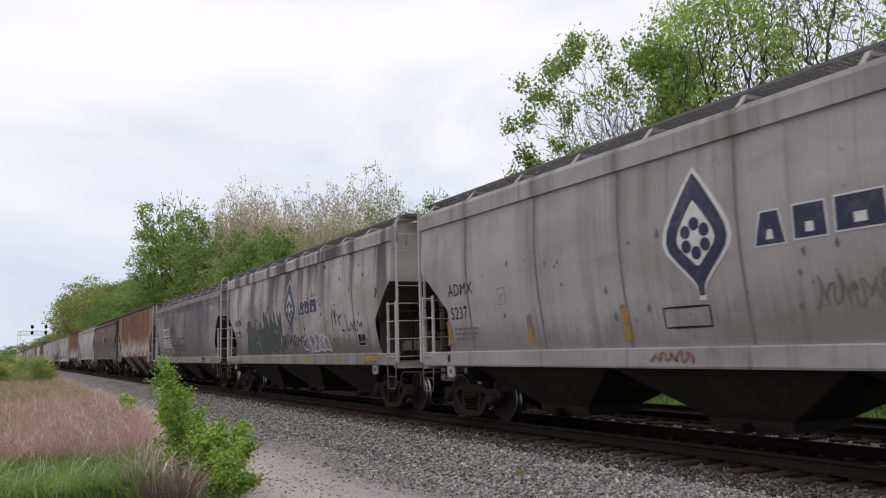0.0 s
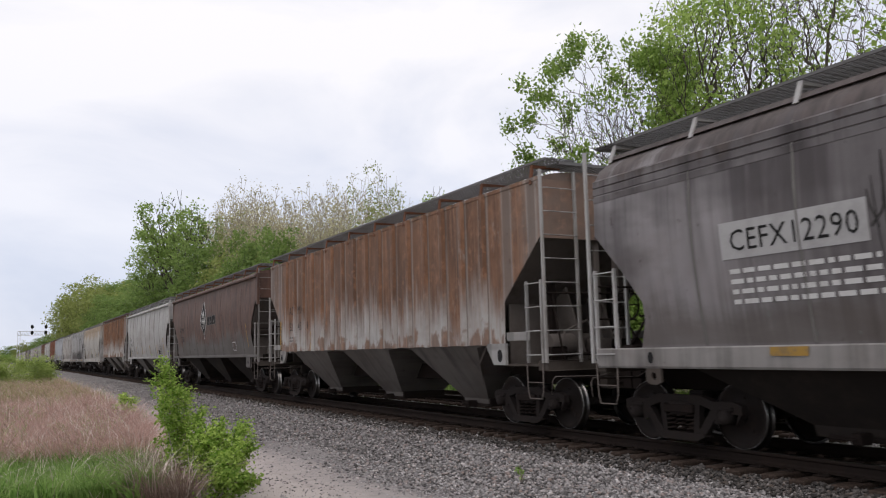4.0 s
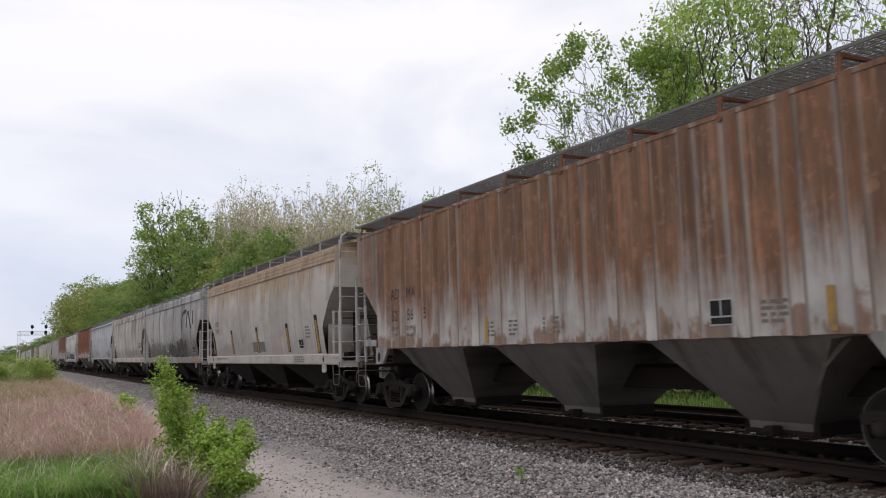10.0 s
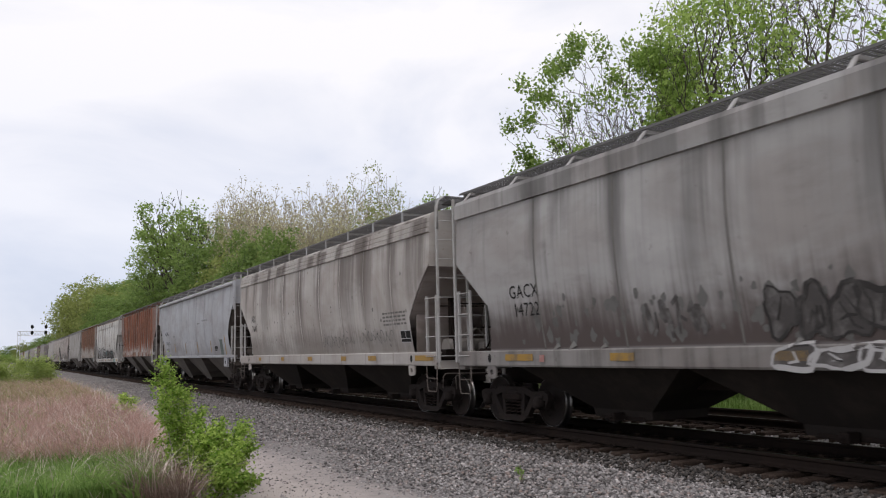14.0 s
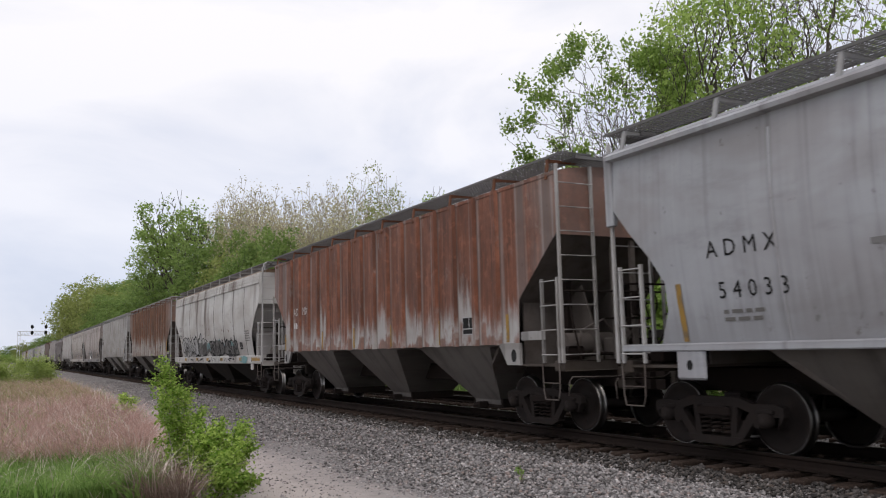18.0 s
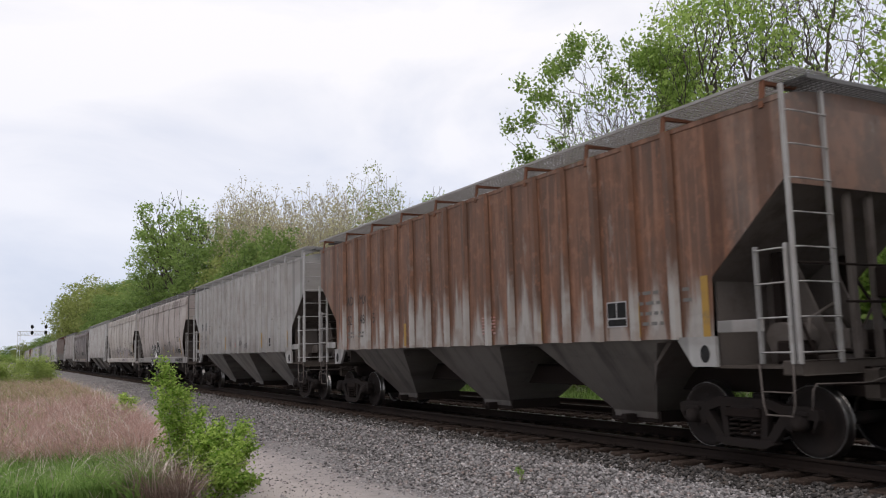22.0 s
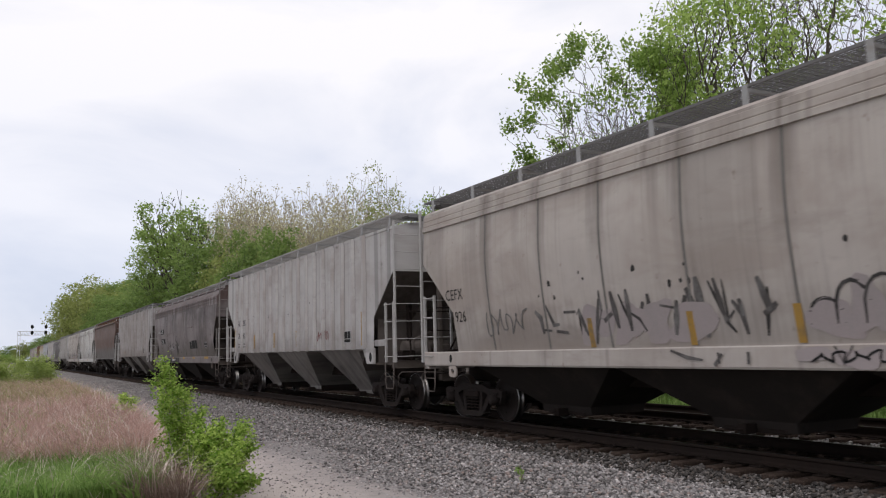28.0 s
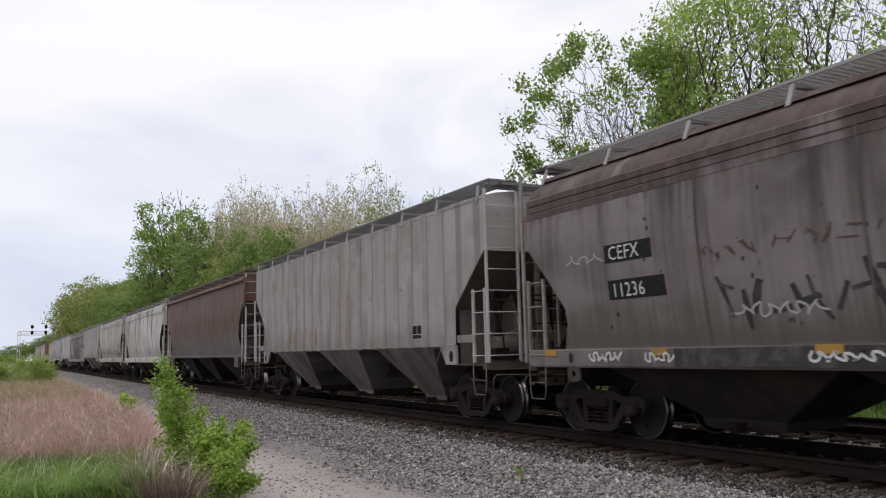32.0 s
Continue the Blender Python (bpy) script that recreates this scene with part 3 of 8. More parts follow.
def chute(kind, bottom, wide):
    """One hopper under the body: a funnel down to its outlet, centred on y = 0."""
    g = Geo()
    w = half_width(kind, bottom) - 0.02
    if not wide:
        shape = [(w, 2.14, bottom + 0.02), (w - 0.05, 1.50, bottom - 0.05), (0.60, 0.52, 0.40), (0.58, 0.50, 0.26)]
    else:
        shape = [(w, 2.14, bottom + 0.02), (w - 0.12, 2.08, 1.12), (0.62, 0.74, 0.40), (0.60, 0.72, 0.26)]
    rings = []
    for a, b, z in shape:
        rings.append([(-a, -b, z), (a, -b, z), (a, b, z), (-a, b, z)])
    v = [p for r in rings for p in r]
    f = []
    for i in range(3):
        for k in range(4):
            f.append((i * 4 + k, i * 4 + (k + 1) % 4, (i + 1) * 4 + (k + 1) % 4, (i + 1) * 4 + k))
    f.append((12, 13, 14, 15))
    return g.add(v, f)


def outlet_gate():
    g = Geo()
    g.box(-0.62, 0.62, -0.55, 0.55, 0.235, 0.30, 0.012)
    g.box(-0.85, -0.62, -0.07, 0.07, 0.22, 0.36, 0.015)
    g.tube([(-0.95, 0, 0.29), (0.95, 0, 0.29)], 0.022)
    g.box(-0.60, 0.60, -0.60, -0.55, 0.24, 0.42, 0.01)
    g.box(-0.60, 0.60, 0.55, 0.60, 0.24, 0.42, 0.01)
    return g


def top_chord(kind, style):
    """The edge of the roof along one side (the -x side)."""
    g = Geo()
    w = 1.555 if kind == "round" else half_width(kind, 4.2)
    if style == "deep":
        out = [(-w + 0.03, 4.12), (-w - 0.05, 4.14), (-w - 0.05, 4.42), (-w - 0.01, 4.50), (-w + 0.03, 4.50)]
    elif style == "stepped":
        out = [(-w + 0.03, 4.06)]
        for i in range(3):
            z = 4.08 + 0.12 * i
            out += [(-w - 0.045 + 0.02 * i, z), (-w - 0.045 + 0.02 * i, z + 0.085), (-w - 0.015 + 0.02 * i, z + 0.10)]
        out += [(-w + 0.10, 4.50), (-w + 0.16, 4.53)]
    elif style == "flange":
        out = [(-w + 0.02, 4.30), (-w - 0.10, 4.32), (-w - 0.11, 4.38), (-w - 0.05, 4.43), (-w + 0.04, 4.44)]
    elif style == "low":
        out = [(-w + 0.03, 3.70)]
        for i in range(3):
            z = 3.72 + 0.125 * i
            out += [(-w - 0.03, z), (-w - 0.03, z + 0.095), (-w - 0.004, z + 0.105)]
        out += [(-w + 0.04, 4.11)]
    else:
        out = [(-w + 0.02, 4.44), (-w - 0.012, 4.45), (-w - 0.012, 4.52), (-w + 0.02, 4.53)]
    y = end_y(style, 4.4) + 0.01
    return g.prism(out, "y", -y, y)


def roof_shell(kind, chord):
    g = Geo()
    w = half_width(kind, 4.4) - 0.005
    prof = [(-w, 4.44)] + [(-w * math.cos(math.pi * i / 10), 4.46 + 0.20 * math.sin(math.pi * i / 10)) for i in range(1, 10)] + [(w, 4.44)]
    y = end_y(chord, 4.4) - 0.01
    return g.prism(prof, "y", -y, y)


def trough_hatch():
    """The long hatch along the middle of the roof, with its lid ribs."""
    g = Geo()
    g.prism([(-0.52, 4.55), (-0.50, 4.74), (-0.44, 4.775), (0.44, 4.775), (0.50, 4.74), (0.52, 4.55)], "y", -7.6, 7.6)
    return g


def side_sill(style):
    g = Geo()
    if style == "deep":
        x = -1.545
        out = [(x + 0.16, 1.42), (x + 0.02, 1.43), (x, 1.41), (x, 1.16), (x + 0.015, 1.13), (x + 0.14, 1.13), (x + 0.14, 1.15), (x + 0.04, 1.16), (x + 0.04, 1.40), (x + 0.16, 1.40)]
        return g.prism(out, "y", -8.18, 8.18)
    x = -1.50
    out = [(x + 0.12, 1.48), (x, 1.48), (x - 0.05, 1.46), (x - 0.05, 1.385), (x - 0.035, 1.37), (x + 0.10, 1.37)]
    return g.prism(out, "y", -8.18 if style == "thin" else -6.9, 8.18 if style == "thin" else 6.9)


def corner_plate(e):
    """The bearing plate with its jacking hole at the end of a ribbed car's side, over the truck."""
    g = Geo()
    v = [(e * 7.02, 1.56), (e * 6.30, 1.56), (e * 6.60, 1.16), (e * 7.02, 1.16)]
    g.prism(v, "x", -1.54, -1.48)
    ring = [(e * 6.83 + 0.085 * math.cos(a * math.pi / 6), 1.33 + 0.12 * math.sin(a * math.pi / 6)) for a in range(12)]
    return g, ring


def rib():
    g = Geo()
    out = [(-1.495, -0.085), (-1.575, -0.055), (-1.575, 0.055), (-1.495, 0.085)]
    z0, z1 = 1.53, 4.50
    v = [(x, y, z0) for x, y in out] + [(x, y, z1) for x, y in out]
    f = [(0, 1, 2, 3), (7, 6, 5, 4), (0, 4, 5, 1), (1, 5, 6, 2), (2, 6, 7, 3)]
    return g.add(v, f)


def seam(kind):
    """A welded lap down the curved side."""
    g = Geo()
    n = 10
    v, f = [], []
    for i in range(n + 1):
        z = 1.45 + (4.12 - 1.45) * i / n
        w = half_width(kind, z)
        v += [(-w + 0.002, -0.022, z), (-w - 0.010, -0.012, z), (-w - 0.010, 0.012, z), (-w + 0.002, 0.022, z)]
    for i in range(n):
        for k in range(3):
            f.append((i * 4 + k, i * 4 + k + 1, i * 4 + 5 + k, i * 4 + 4 + k))
    return g.add(v, f, True)


def running_board(x0, x1, z):
    """The grated walkway along one side of the roof: two edge bars, cross bars and long bars."""
    g = Geo()
    for x in (x0, x1):
        g.box(x - 0.008, x + 0.008, -HALF - 0.2, HALF + 0.2, z - 0.030, z + 0.012)
    for i in range(8):
        x = x0 + (x1 - x0) * (i + 1) / 9
        g.box(x - 0.007, x + 0.007, -HALF - 0.2, HALF + 0.2, z - 0.012, z + 0.006)
    n = 170
    for i in range(n + 1):
        y = -HALF - 0.2 + (2 * HALF + 0.4) * i / n
        g.box(x0, x1, y - 0.009, y + 0.009, z - 0.010, z + 0.005)
    return g


def end_walk():
    """The crosswise walkway on the roof at an end."""
    g = Geo()
    z = 4.745
    for y in (HALF - 0.30, HALF + 0.18):
        g.box(-1.18, 1.18, y - 0.012, y + 0.012, z - 0.035, z + 0.022)
    for i in range(6):
        y = HALF - 0.30 + 0.48 * (i + 1) / 7
        g.box(-1.18, 1.18, y - 0.006, y + 0.006, z - 0.02, z + 0.012)
    for i in range(24):
        x = -1.15 + 0.1 * i
        g.box(x - 0.008, x + 0.008, HALF - 0.30, HALF + 0.18, z - 0.018, z + 0.014)
    return g


def board_bracket(kind, x0, x1, z):
    g = Geo()
    w = half_width(kind, 4.4)
    top = x0 + 0.015
    if x0 == -1.34:
        g.box(x0 - 0.012, x0 + 0.006, -0.05, 0.05, 4.46, z + 0.01)
        return g.prism([(x0, z - 0.03), (x1, z - 0.03), (x1, z - 0.06), (x0, z - 0.09)], "y", -0.03, 0.03)
    g.prism([(-w - 0.025, 4.40), (-w + 0.005, 4.40), (top + 0.03, z - 0.04), (top - 0.005, z - 0.04)], "y", -0.035, 0.035)
    g.prism([(top, z - 0.045), (x1, z - 0.045), (x1, z - 0.075), (top, z - 0.10)], "y", -0.03, 0.03)
    return g


def ladder_rails(z0, z1, w):
    """Two flat stiles in the y-z plane."""
    g = Geo()
    for y in (0.0, w):
        g.box(-0.012, 0.045, y - 0.026, y + 0.026, z0, z1, 0.006)
    return g


def rung(w):
    g = Geo()
    return g.tube([(0.03, 0.01, 0), (-0.045, 0.02, 0), (-0.05, 0.05, 0), (-0.05, w - 0.05, 0), (-0.045, w - 0.02, 0), (0.03, w - 0.01, 0)], 0.011, 5)


def stirrup():
    """The sill step that hangs below a corner."""
    g = Geo()
    return g.tube([(0, 0, 1.20), (0, 0.02, 0.72), (0, 0.06, 0.58), (0, 0.44, 0.58), (0, 0.48, 0.72), (0, 0.50, 1.20)], 0.012, 6).tube([(0, 0.02, 0.86), (0, 0.48, 0.86)], 0.010, 6)


def end_platform(e):
    """End sill, striker, the stub of the centre sill and the shear plate."""
    g = Geo()
    g.box(-1.50, 1.50, e * 8.05, e * 8.30, 1.06, 1.24, 0.015)
    g.box(-0.36, 0.36, e * 8.32, e * 8.46, 0.72, 1.12, 0.03)
    g.box(-1.48, 1.48, e * 6.9, e * 8.08, 1.14, 1.18)
    return g


def centre_sill():
    g = Geo()
    for x in (-0.34, 0.26):
        g.box(x, x + 0.08, -8.40, 8.40, 0.76, 1.14, 0.012)
    g.box(-0.34, 0.34, -8.38, 8.38, 1.10, 1.14)
    return g


def end_post():
    """A post from the end platform up to the slope sheet."""
    g = Geo()
    return g.box(-0.055, 0.055, -0.04, 0.04, 1.16, 3.46, 0.012).box(-0.12, 0.12, -0.07, 0.07, 1.16, 1.22, 0.01)


def end_frame(e):
    """The braces between platform and slope sheet."""
    g = Geo()
    g.tube([(-1.45, e * 8.28, 2.42), (1.45, e * 8.28, 2.42)], 0.016, 6)
    g.tube([(-0.55, e * 8.28, 1.95), (0.55, e * 8.28, 1.95)], 0.016, 6)
    for x in (-0.70, 0.70):
        g.box(x - 0.05, x + 0.05, e * 7.35, e * 7.45, 1.16, 2.66, 0.01)
    for x in (-1.05, 0.95):
        g.tube([(x, e * 8.2, 1.2), (x * 0.8, e * 7.7, 2.0), (x * 0.7, e * 7.45, 2.55)], 0.022, 6)
    g.tube([(-1.4, e * 8.1, 1.30), (-0.4, e * 8.05, 1.34), (0.6, e * 8.1, 1.28), (1.4, e * 8.1, 1.32)], 0.03, 6)
    g.box(0.30, 0.72, e * 7.9, e * 8.15, 1.22, 1.60, 0.03)
    g.box(-1.20, -0.86, e * 7.75, e * 8.0, 1.2, 1.48, 0.03)
    g.prism([(e * 7.4, 1.2), (e * 7.6, 1.2), (e * 6.5, 1.9), (e * 6.4, 1.8)], "x", -0.06, 0.06)
    return g


def end_web(e):
    """Upright plates under the slope sheet: one across the car, two along it that carry the sill."""
    g = Geo()
    w = 1.36 if e < 0 else 1.12
    g.prism([(-w, 1.18), (w, 1.18), (w, 2.30), (-w, 2.30)], "y", e * 6.90, e * 6.94)
    for x in (-0.40, 0.36):
        g.prism([(e * 6.90, 1.18), (e * 7.95, 1.18), (e * 7.95, 1.34), (e * 7.42, 2.60), (e * 6.90, 2.24)], "x", x, x + 0.04)
    return g


def roof_hoop(e):
    """The pipe that carries a ladder stile over the roof's edge to the walkway."""
    g = Geo()
    for x in (-1.52, -0.78):
        g.tube([(x, e * 8.345, 4.10), (x, e * 8.35, 4.58), (x + 0.05, e * 8.34, 4.74), (x + 0.20, e * 8.32, 4.83), (x + 0.34, e * 8.30, 4.80)], 0.026, 6)
    return g


def corner_post(e):
    """The folded post at the corner of a smooth-sided body, above the cut-away end."""
    g = Geo()
    y0, y1 = sorted((e * 8.20, e * 8.36))
    g.box(-1.60, -1.50, y0, y1, 3.30, 4.46, 0.012)
    return g


def tow_lug(e):
    """The plate with a hole that hangs below the side sill over the truck."""
    g = Geo()
    ring = [(0.055 * math.cos(a * math.pi / 6), 0.055 * math.sin(a * math.pi / 6)) for a in range(12)]
    v, f = [], []
    far = []
    for p, q in ring:
        d = math.hypot(p, q)
        u = (p / d, q / d)
        k = min(0.15 / max(abs(u[0]), 1e-6), (0.22 if u[1] > 0 else 0.12) / max(abs(u[1]), 1e-6))
        far.append((u[0] * k, u[1] * k))
    for x in (-1.53, -1.49):
        v += [(x, e * 6.95 + p, 1.02 + q) for p, q in ring] + [(x, e * 6.95 + p, 1.02 + q) for p, q in far]
    for i in range(12):
        j = (i + 1) % 12
        f += [(i, j, 12 + j, 12 + i), (24 + i, 24 + j, 36 + j, 36 + i), (i, j, 24 + j, 24 + i), (12 + i, 12 + j, 36 + j, 36 + i)]
    return g.add(v, f)


def uncoupling_lever(e):
    """The bent rod from the corner to the coupler."""
    g = Geo()
    return g.tube([(-1.50, e * 8.40, 0.66), (-1.50, e * 8.43, 0.90), (-1.44, e * 8.44, 0.97), (-0.5, e * 8.46, 0.95), (-0.12, e * 8.60, 1.06)], 0.010, 6)


def coupler(e):
    g = Geo()
    g.box(-0.11, 0.11, e * 8.40, e * 8.78, 0.80, 0.98, 0.03)
    out = [(-0.20, 8.72), (0.14, 8.72), (0.19, 8.80), (0.17, 8.92), (0.06, 8.97), (-0.02, 8.90), (-0.08, 8.96), (-0.20, 8.93)]
    g.prism([(x, e * y) for x, y in out], "z", 0.73, 1.03)
    g.tube([(0.30, e * 8.45, 0.86), (0.34, e * 8.62, 0.62), (0.26, e * 8.90, 0.50)], 0.022, 6)
    g.tube([(-1.38, e * 8.42, 0.96), (-0.2, e * 8.48, 0.93)], 0.016, 6)
    return g


def brake_gear():
    """Air reservoir, cylinder and pipes on the leading platform."""
    g = Geo()
    g.tube([(-0.95, -7.55, 1.52), (0.25, -7.55, 1.52)], 0.20, 14)
    g.tube([(0.45, -7.75, 1.45), (1.05, -7.75, 1.45)], 0.14, 12)
    g.box(-0.25, 0.15, -8.05, -7.80, 1.20, 1.62, 0.03)
    g.tube([(-0.9, -7.95, 1.2), (-0.85, -7.95, 1.75), (-0.3, -7.9, 1.95), (0.0, -7.9, 1.6)], 0.025, 6)
    g.tube([(0.15, -7.9, 1.5), (0.5, -7.9, 1.9), (0.55, -7.9, 2.3)], 0.02, 6)
    return g


def brake_wheel():
    g = Geo()
    ring = [(0.28 * math.cos(a * math.pi / 9), 0, 0.28 * math.sin(a * math.pi / 9)) for a in range(19)]
    g.tube(ring, 0.016, 6, caps=False)
    for a in range(5):
        t = a * 2 * math.pi / 5
        g.tube([(0, 0.02, 0), (0.28 * math.cos(t), 0, 0.28 * math.sin(t))], 0.012, 5)
    g.tube([(0, -0.02, 0), (0, 0.16, 0)], 0.04, 8)
    g.box(-0.12, 0.12, 0.12, 0.24, -0.2, 0.2, 0.02)
    return g


def side_frame():
    """A cast truck side: arched top, spring opening, two side windows and pedestals over the bearings; lies at x = 0."""
    g = Geo()
    t = 0.055
    top = [(-1.16, 0.50), (-1.16, 0.62), (-1.02, 0.665), (-0.66, 0.655), (-0.42, 0.735), (0.42, 0.735), (0.66, 0.655), (1.02, 0.665), (1.16, 0.62), (1.16, 0.50), (0.80, 0.50), (0.62, 0.54), (0.40, 0.61), (-0.40, 0.61), (-0.62, 0.54), (-0.80, 0.50)]
    g.prism(top, "x", -t, t)
    for s in (-1, 1):
        g.prism([(s * 0.62, 0.56), (s * 0.78, 0.54), (s * 0.46, 0.16), (s * 0.34, 0.20)], "x", -t, t)
        g.prism([(s * 0.30, 0.62), (s * 0.40, 0.62), (s * 0.36, 0.20), (s * 0.26, 0.20)], "x", -t * 0.9, t * 0.9)
        g.prism([(s * 1.16, 0.52), (s * 1.05, 0.34), (s * 1.10, 0.52)], "x", -t, t)
        g.prism([(s * 0.72, 0.52), (s * 0.66, 0.36), (s * 0.76, 0.34), (s * 0.80, 0.50)], "x", -t, t)
    g.prism([(-0.46, 0.20), (-0.50, 0.16), (-0.34, 0.09), (0.34, 0.09), (0.50, 0.16), (0.46, 0.20)], "x", -t - 0.03, t + 0.03)
    return g


def spring_nest():
    g = Geo()
    for y in (-0.19, 0.0, 0.19):
        for k in range(4):
            z = 0.225 + 0.062 * k
            ring = [(0.07 * math.cos(a * math.pi / 4), y + 0.07 * math.sin(a * math.pi / 4), z + 0.007 * a) for a in range(9)]
            g.tube(ring, 0.016, 5, caps=False)
    g.box(-0.10, 0.10, -0.30, 0.30, 0.475, 0.60, 0.02)
    return g


def bearing_box():
    g = Geo()
    g.lathe([(0.0, -0.16), (0.06, -0.16), (0.075, -0.145), (0.10, -0.13), (0.105, -0.06), (0.11, 0.05), (0.0, 0.05)], n=16)
    g.box(-0.09, 0.06, -0.13, 0.13, 0.08, 0.14, 0.015)
    return g


def bolster():
    g = Geo()
    g.box(-1.08, 1.08, -0.20, 0.20, 0.44, 0.66, 0.03)
    g.tube([(0, 0, 0.64), (0, 0, 0.76)], 0.20, 14)
    for s in (-1, 1):
        g.box(-0.95, 0.95, s * 0.36 - 0.04, s * 0.36 + 0.04, 0.30, 0.42, 0.02)
        g.box(s * 0.62 - 0.09, s * 0.62 + 0.09, -0.15, 0.15, 0.66, 0.78, 0.02)
    return g


WHEEL_R = 0.457


def wheelset():
    """Two wheels on their axle, turning about the x axis; the tread is a mesh of its own."""
    g = Geo()
    for s in (-1, 1):
        prof = [(0.09, 0.78), (0.13, 0.79), (0.14, 0.76), (0.20, 0.745), (0.34, 0.735), (0.385, 0.775), (0.445, 0.782), (0.445, 0.70), (0.40, 0.66), (0.34, 0.675), (0.16, 0.69), (0.12, 0.64), (0.09, 0.64)]
        g.lathe([(r, s * x) for r, x in prof], n=36)
        for k in range(3):
            a = 2 * math.pi * k / 3 + 0.4
            g.box(s * 0.775, s * 0.79, 0.27 * math.cos(a) - 0.02, 0.27 * math.cos(a) + 0.02, 0.27 * math.sin(a) - 0.02, 0.27 * math.sin(a) + 0.02)
    g.tube([(-1.0, 0, 0), (1.0, 0, 0)], 0.085, 14)
    return g


def wheel_tread():
    g = Geo()
    for s in (-1,):
        prof = [(0.446, 0.782), (0.4545, 0.778), (WHEEL_R, 0.74), (WHEEL_R + 0.002, 0.69), (0.475, 0.675), (0.482, 0.662), (0.475, 0.648), (0.446, 0.648)]
        g.lathe([(r, s * x) for r, x in prof], n=48)
    return g


WHEELSETS = []           # (object, -1 or +1) for the turning


def add_bogie(car, y):
    me = cached("bolster", bolster)
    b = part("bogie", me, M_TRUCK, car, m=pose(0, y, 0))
    b["label"] = "cast steel two-axle truck with brake dust, coloured darker for the shade below the car"
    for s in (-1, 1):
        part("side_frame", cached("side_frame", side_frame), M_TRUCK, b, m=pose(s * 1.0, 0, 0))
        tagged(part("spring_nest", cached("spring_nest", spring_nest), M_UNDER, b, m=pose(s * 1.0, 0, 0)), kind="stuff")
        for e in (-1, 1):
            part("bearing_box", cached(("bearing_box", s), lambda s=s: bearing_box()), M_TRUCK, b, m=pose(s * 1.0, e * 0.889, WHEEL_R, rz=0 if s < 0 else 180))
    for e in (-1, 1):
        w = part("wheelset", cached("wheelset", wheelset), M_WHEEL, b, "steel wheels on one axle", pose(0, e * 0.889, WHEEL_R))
        part_tread(b, e)
        WHEELSETS.append((w, e))


def part_tread(b, e):
    for turn in (0, 180):
        part("wheel_tread", cached("wheel_tread", wheel_tread), M_TREAD, b, "bright polished wheel tread", pose(0, e * 0.889, WHEEL_R, rz=turn))


def add_ladder(car, x, y, z0, z1, w, mat, turn=0, n=None, step=0.42):
    """A ladder with its foot at (x, y): in the side's plane at turn 0, across the end at turn 90 or -90."""
    lad = part("ladder", cached(("ladder", z0, z1, w), lambda: ladder_rails(z0, z1, w)), mat, car, m=pose(x, y, 0, rz=turn))
    z = z0 + 0.14
    while z < z1 - 0.03:
        part("rung", cached(("rung", w), lambda: rung(w)), mat, lad, m=pose(0, 0, z))
        z += step
    return lad


def decal(car, name, g, mat, kind, label="", lift=0.007):
    """Lays flat paint, drawn as (x, y, z) with x a small lift, on the side that the camera sees."""
    out = []
    for x, y, z in g.v:
        w = 1.553 if (z < 1.445 and kind != "ribbed") else half_width(kind, z)
        out.append((-(w + lift) - x, y, z))
    g.v = out
    return part(name, g, mat, car, label)


def rect(y0, y1, z0, z1, n=4, skew=0.0):
    """An upright rectangle in strips, so that it can follow the curve of the side."""
    g = Geo()
    v, f = [], []
    for i in range(n + 1):
        z = z0 + (z1 - z0) * i / n
        v += [(0, y0 + skew * i / n, z), (0, y1 + skew * i / n, z)]
    for i in range(n):
        f.append((2 * i, 2 * i + 1, 2 * i + 3, 2 * i + 2))
    return g.add(v, f)


def merge(*parts_):
    g = Geo()
    for p in parts_:
        g.add(p.v, p.f)
    return g


def lettering(body, height, y, z, spacing=1.05):
    """Letters that read from the trailing end towards the leading end, as the camera sees them; y is their left end."""
    g = text_geo(body, height, spacing)
    g.v = [(0, y - p[1], z + p[2]) for p in g.v]
    return g


def ribbon(pts, width, lift=0.0):
    """A painted stroke of even width through (y, z) points."""
    g = Geo()
    fine = []
    for (y0, z0), (y1, z1) in zip(pts[:-1], pts[1:]):
        n = max(1, int(math.hypot(y1 - y0, z1 - z0) / 0.2))
        fine += [(y0 + (y1 - y0) * i / n, z0 + (z1 - z0) * i / n) for i in range(n)]
    fine.append(pts[-1])
    v, f = [], []
    for i, (y, z) in enumerate(fine):
        a, b = fine[max(0, i - 1)], fine[min(len(fine) - 1, i + 1)]
        dy, dz = b[0] - a[0], b[1] - a[1]
        d = math.hypot(dy, dz) or 1.0
        k = 0.5 if i in (0, len(fine) - 1) else 1.0
        ny, nz = -dz / d * width / 2 * k, dy / d * width / 2 * k
        v += [(lift, y + ny, z + nz), (lift, y - ny, z - nz)]
    for i in range(len(fine) - 1):
        f.append((2 * i, 2 * i + 1, 2 * i + 3, 2 * i + 2))
    return g.add(v, f)


def rounded(pts, rounds=2):
    """The same stroke with its corners cut off."""
    for _ in range(rounds):
        cut = [pts[0]]
        for (y0, z0), (y1, z1) in zip(pts[:-1], pts[1:]):
            cut += [(0.75 * y0 + 0.25 * y1, 0.75 * z0 + 0.25 * z1), (0.25 * y0 + 0.75 * y1, 0.25 * z0 + 0.75 * z1)]
        pts = cut + [pts[-1]]
    return pts


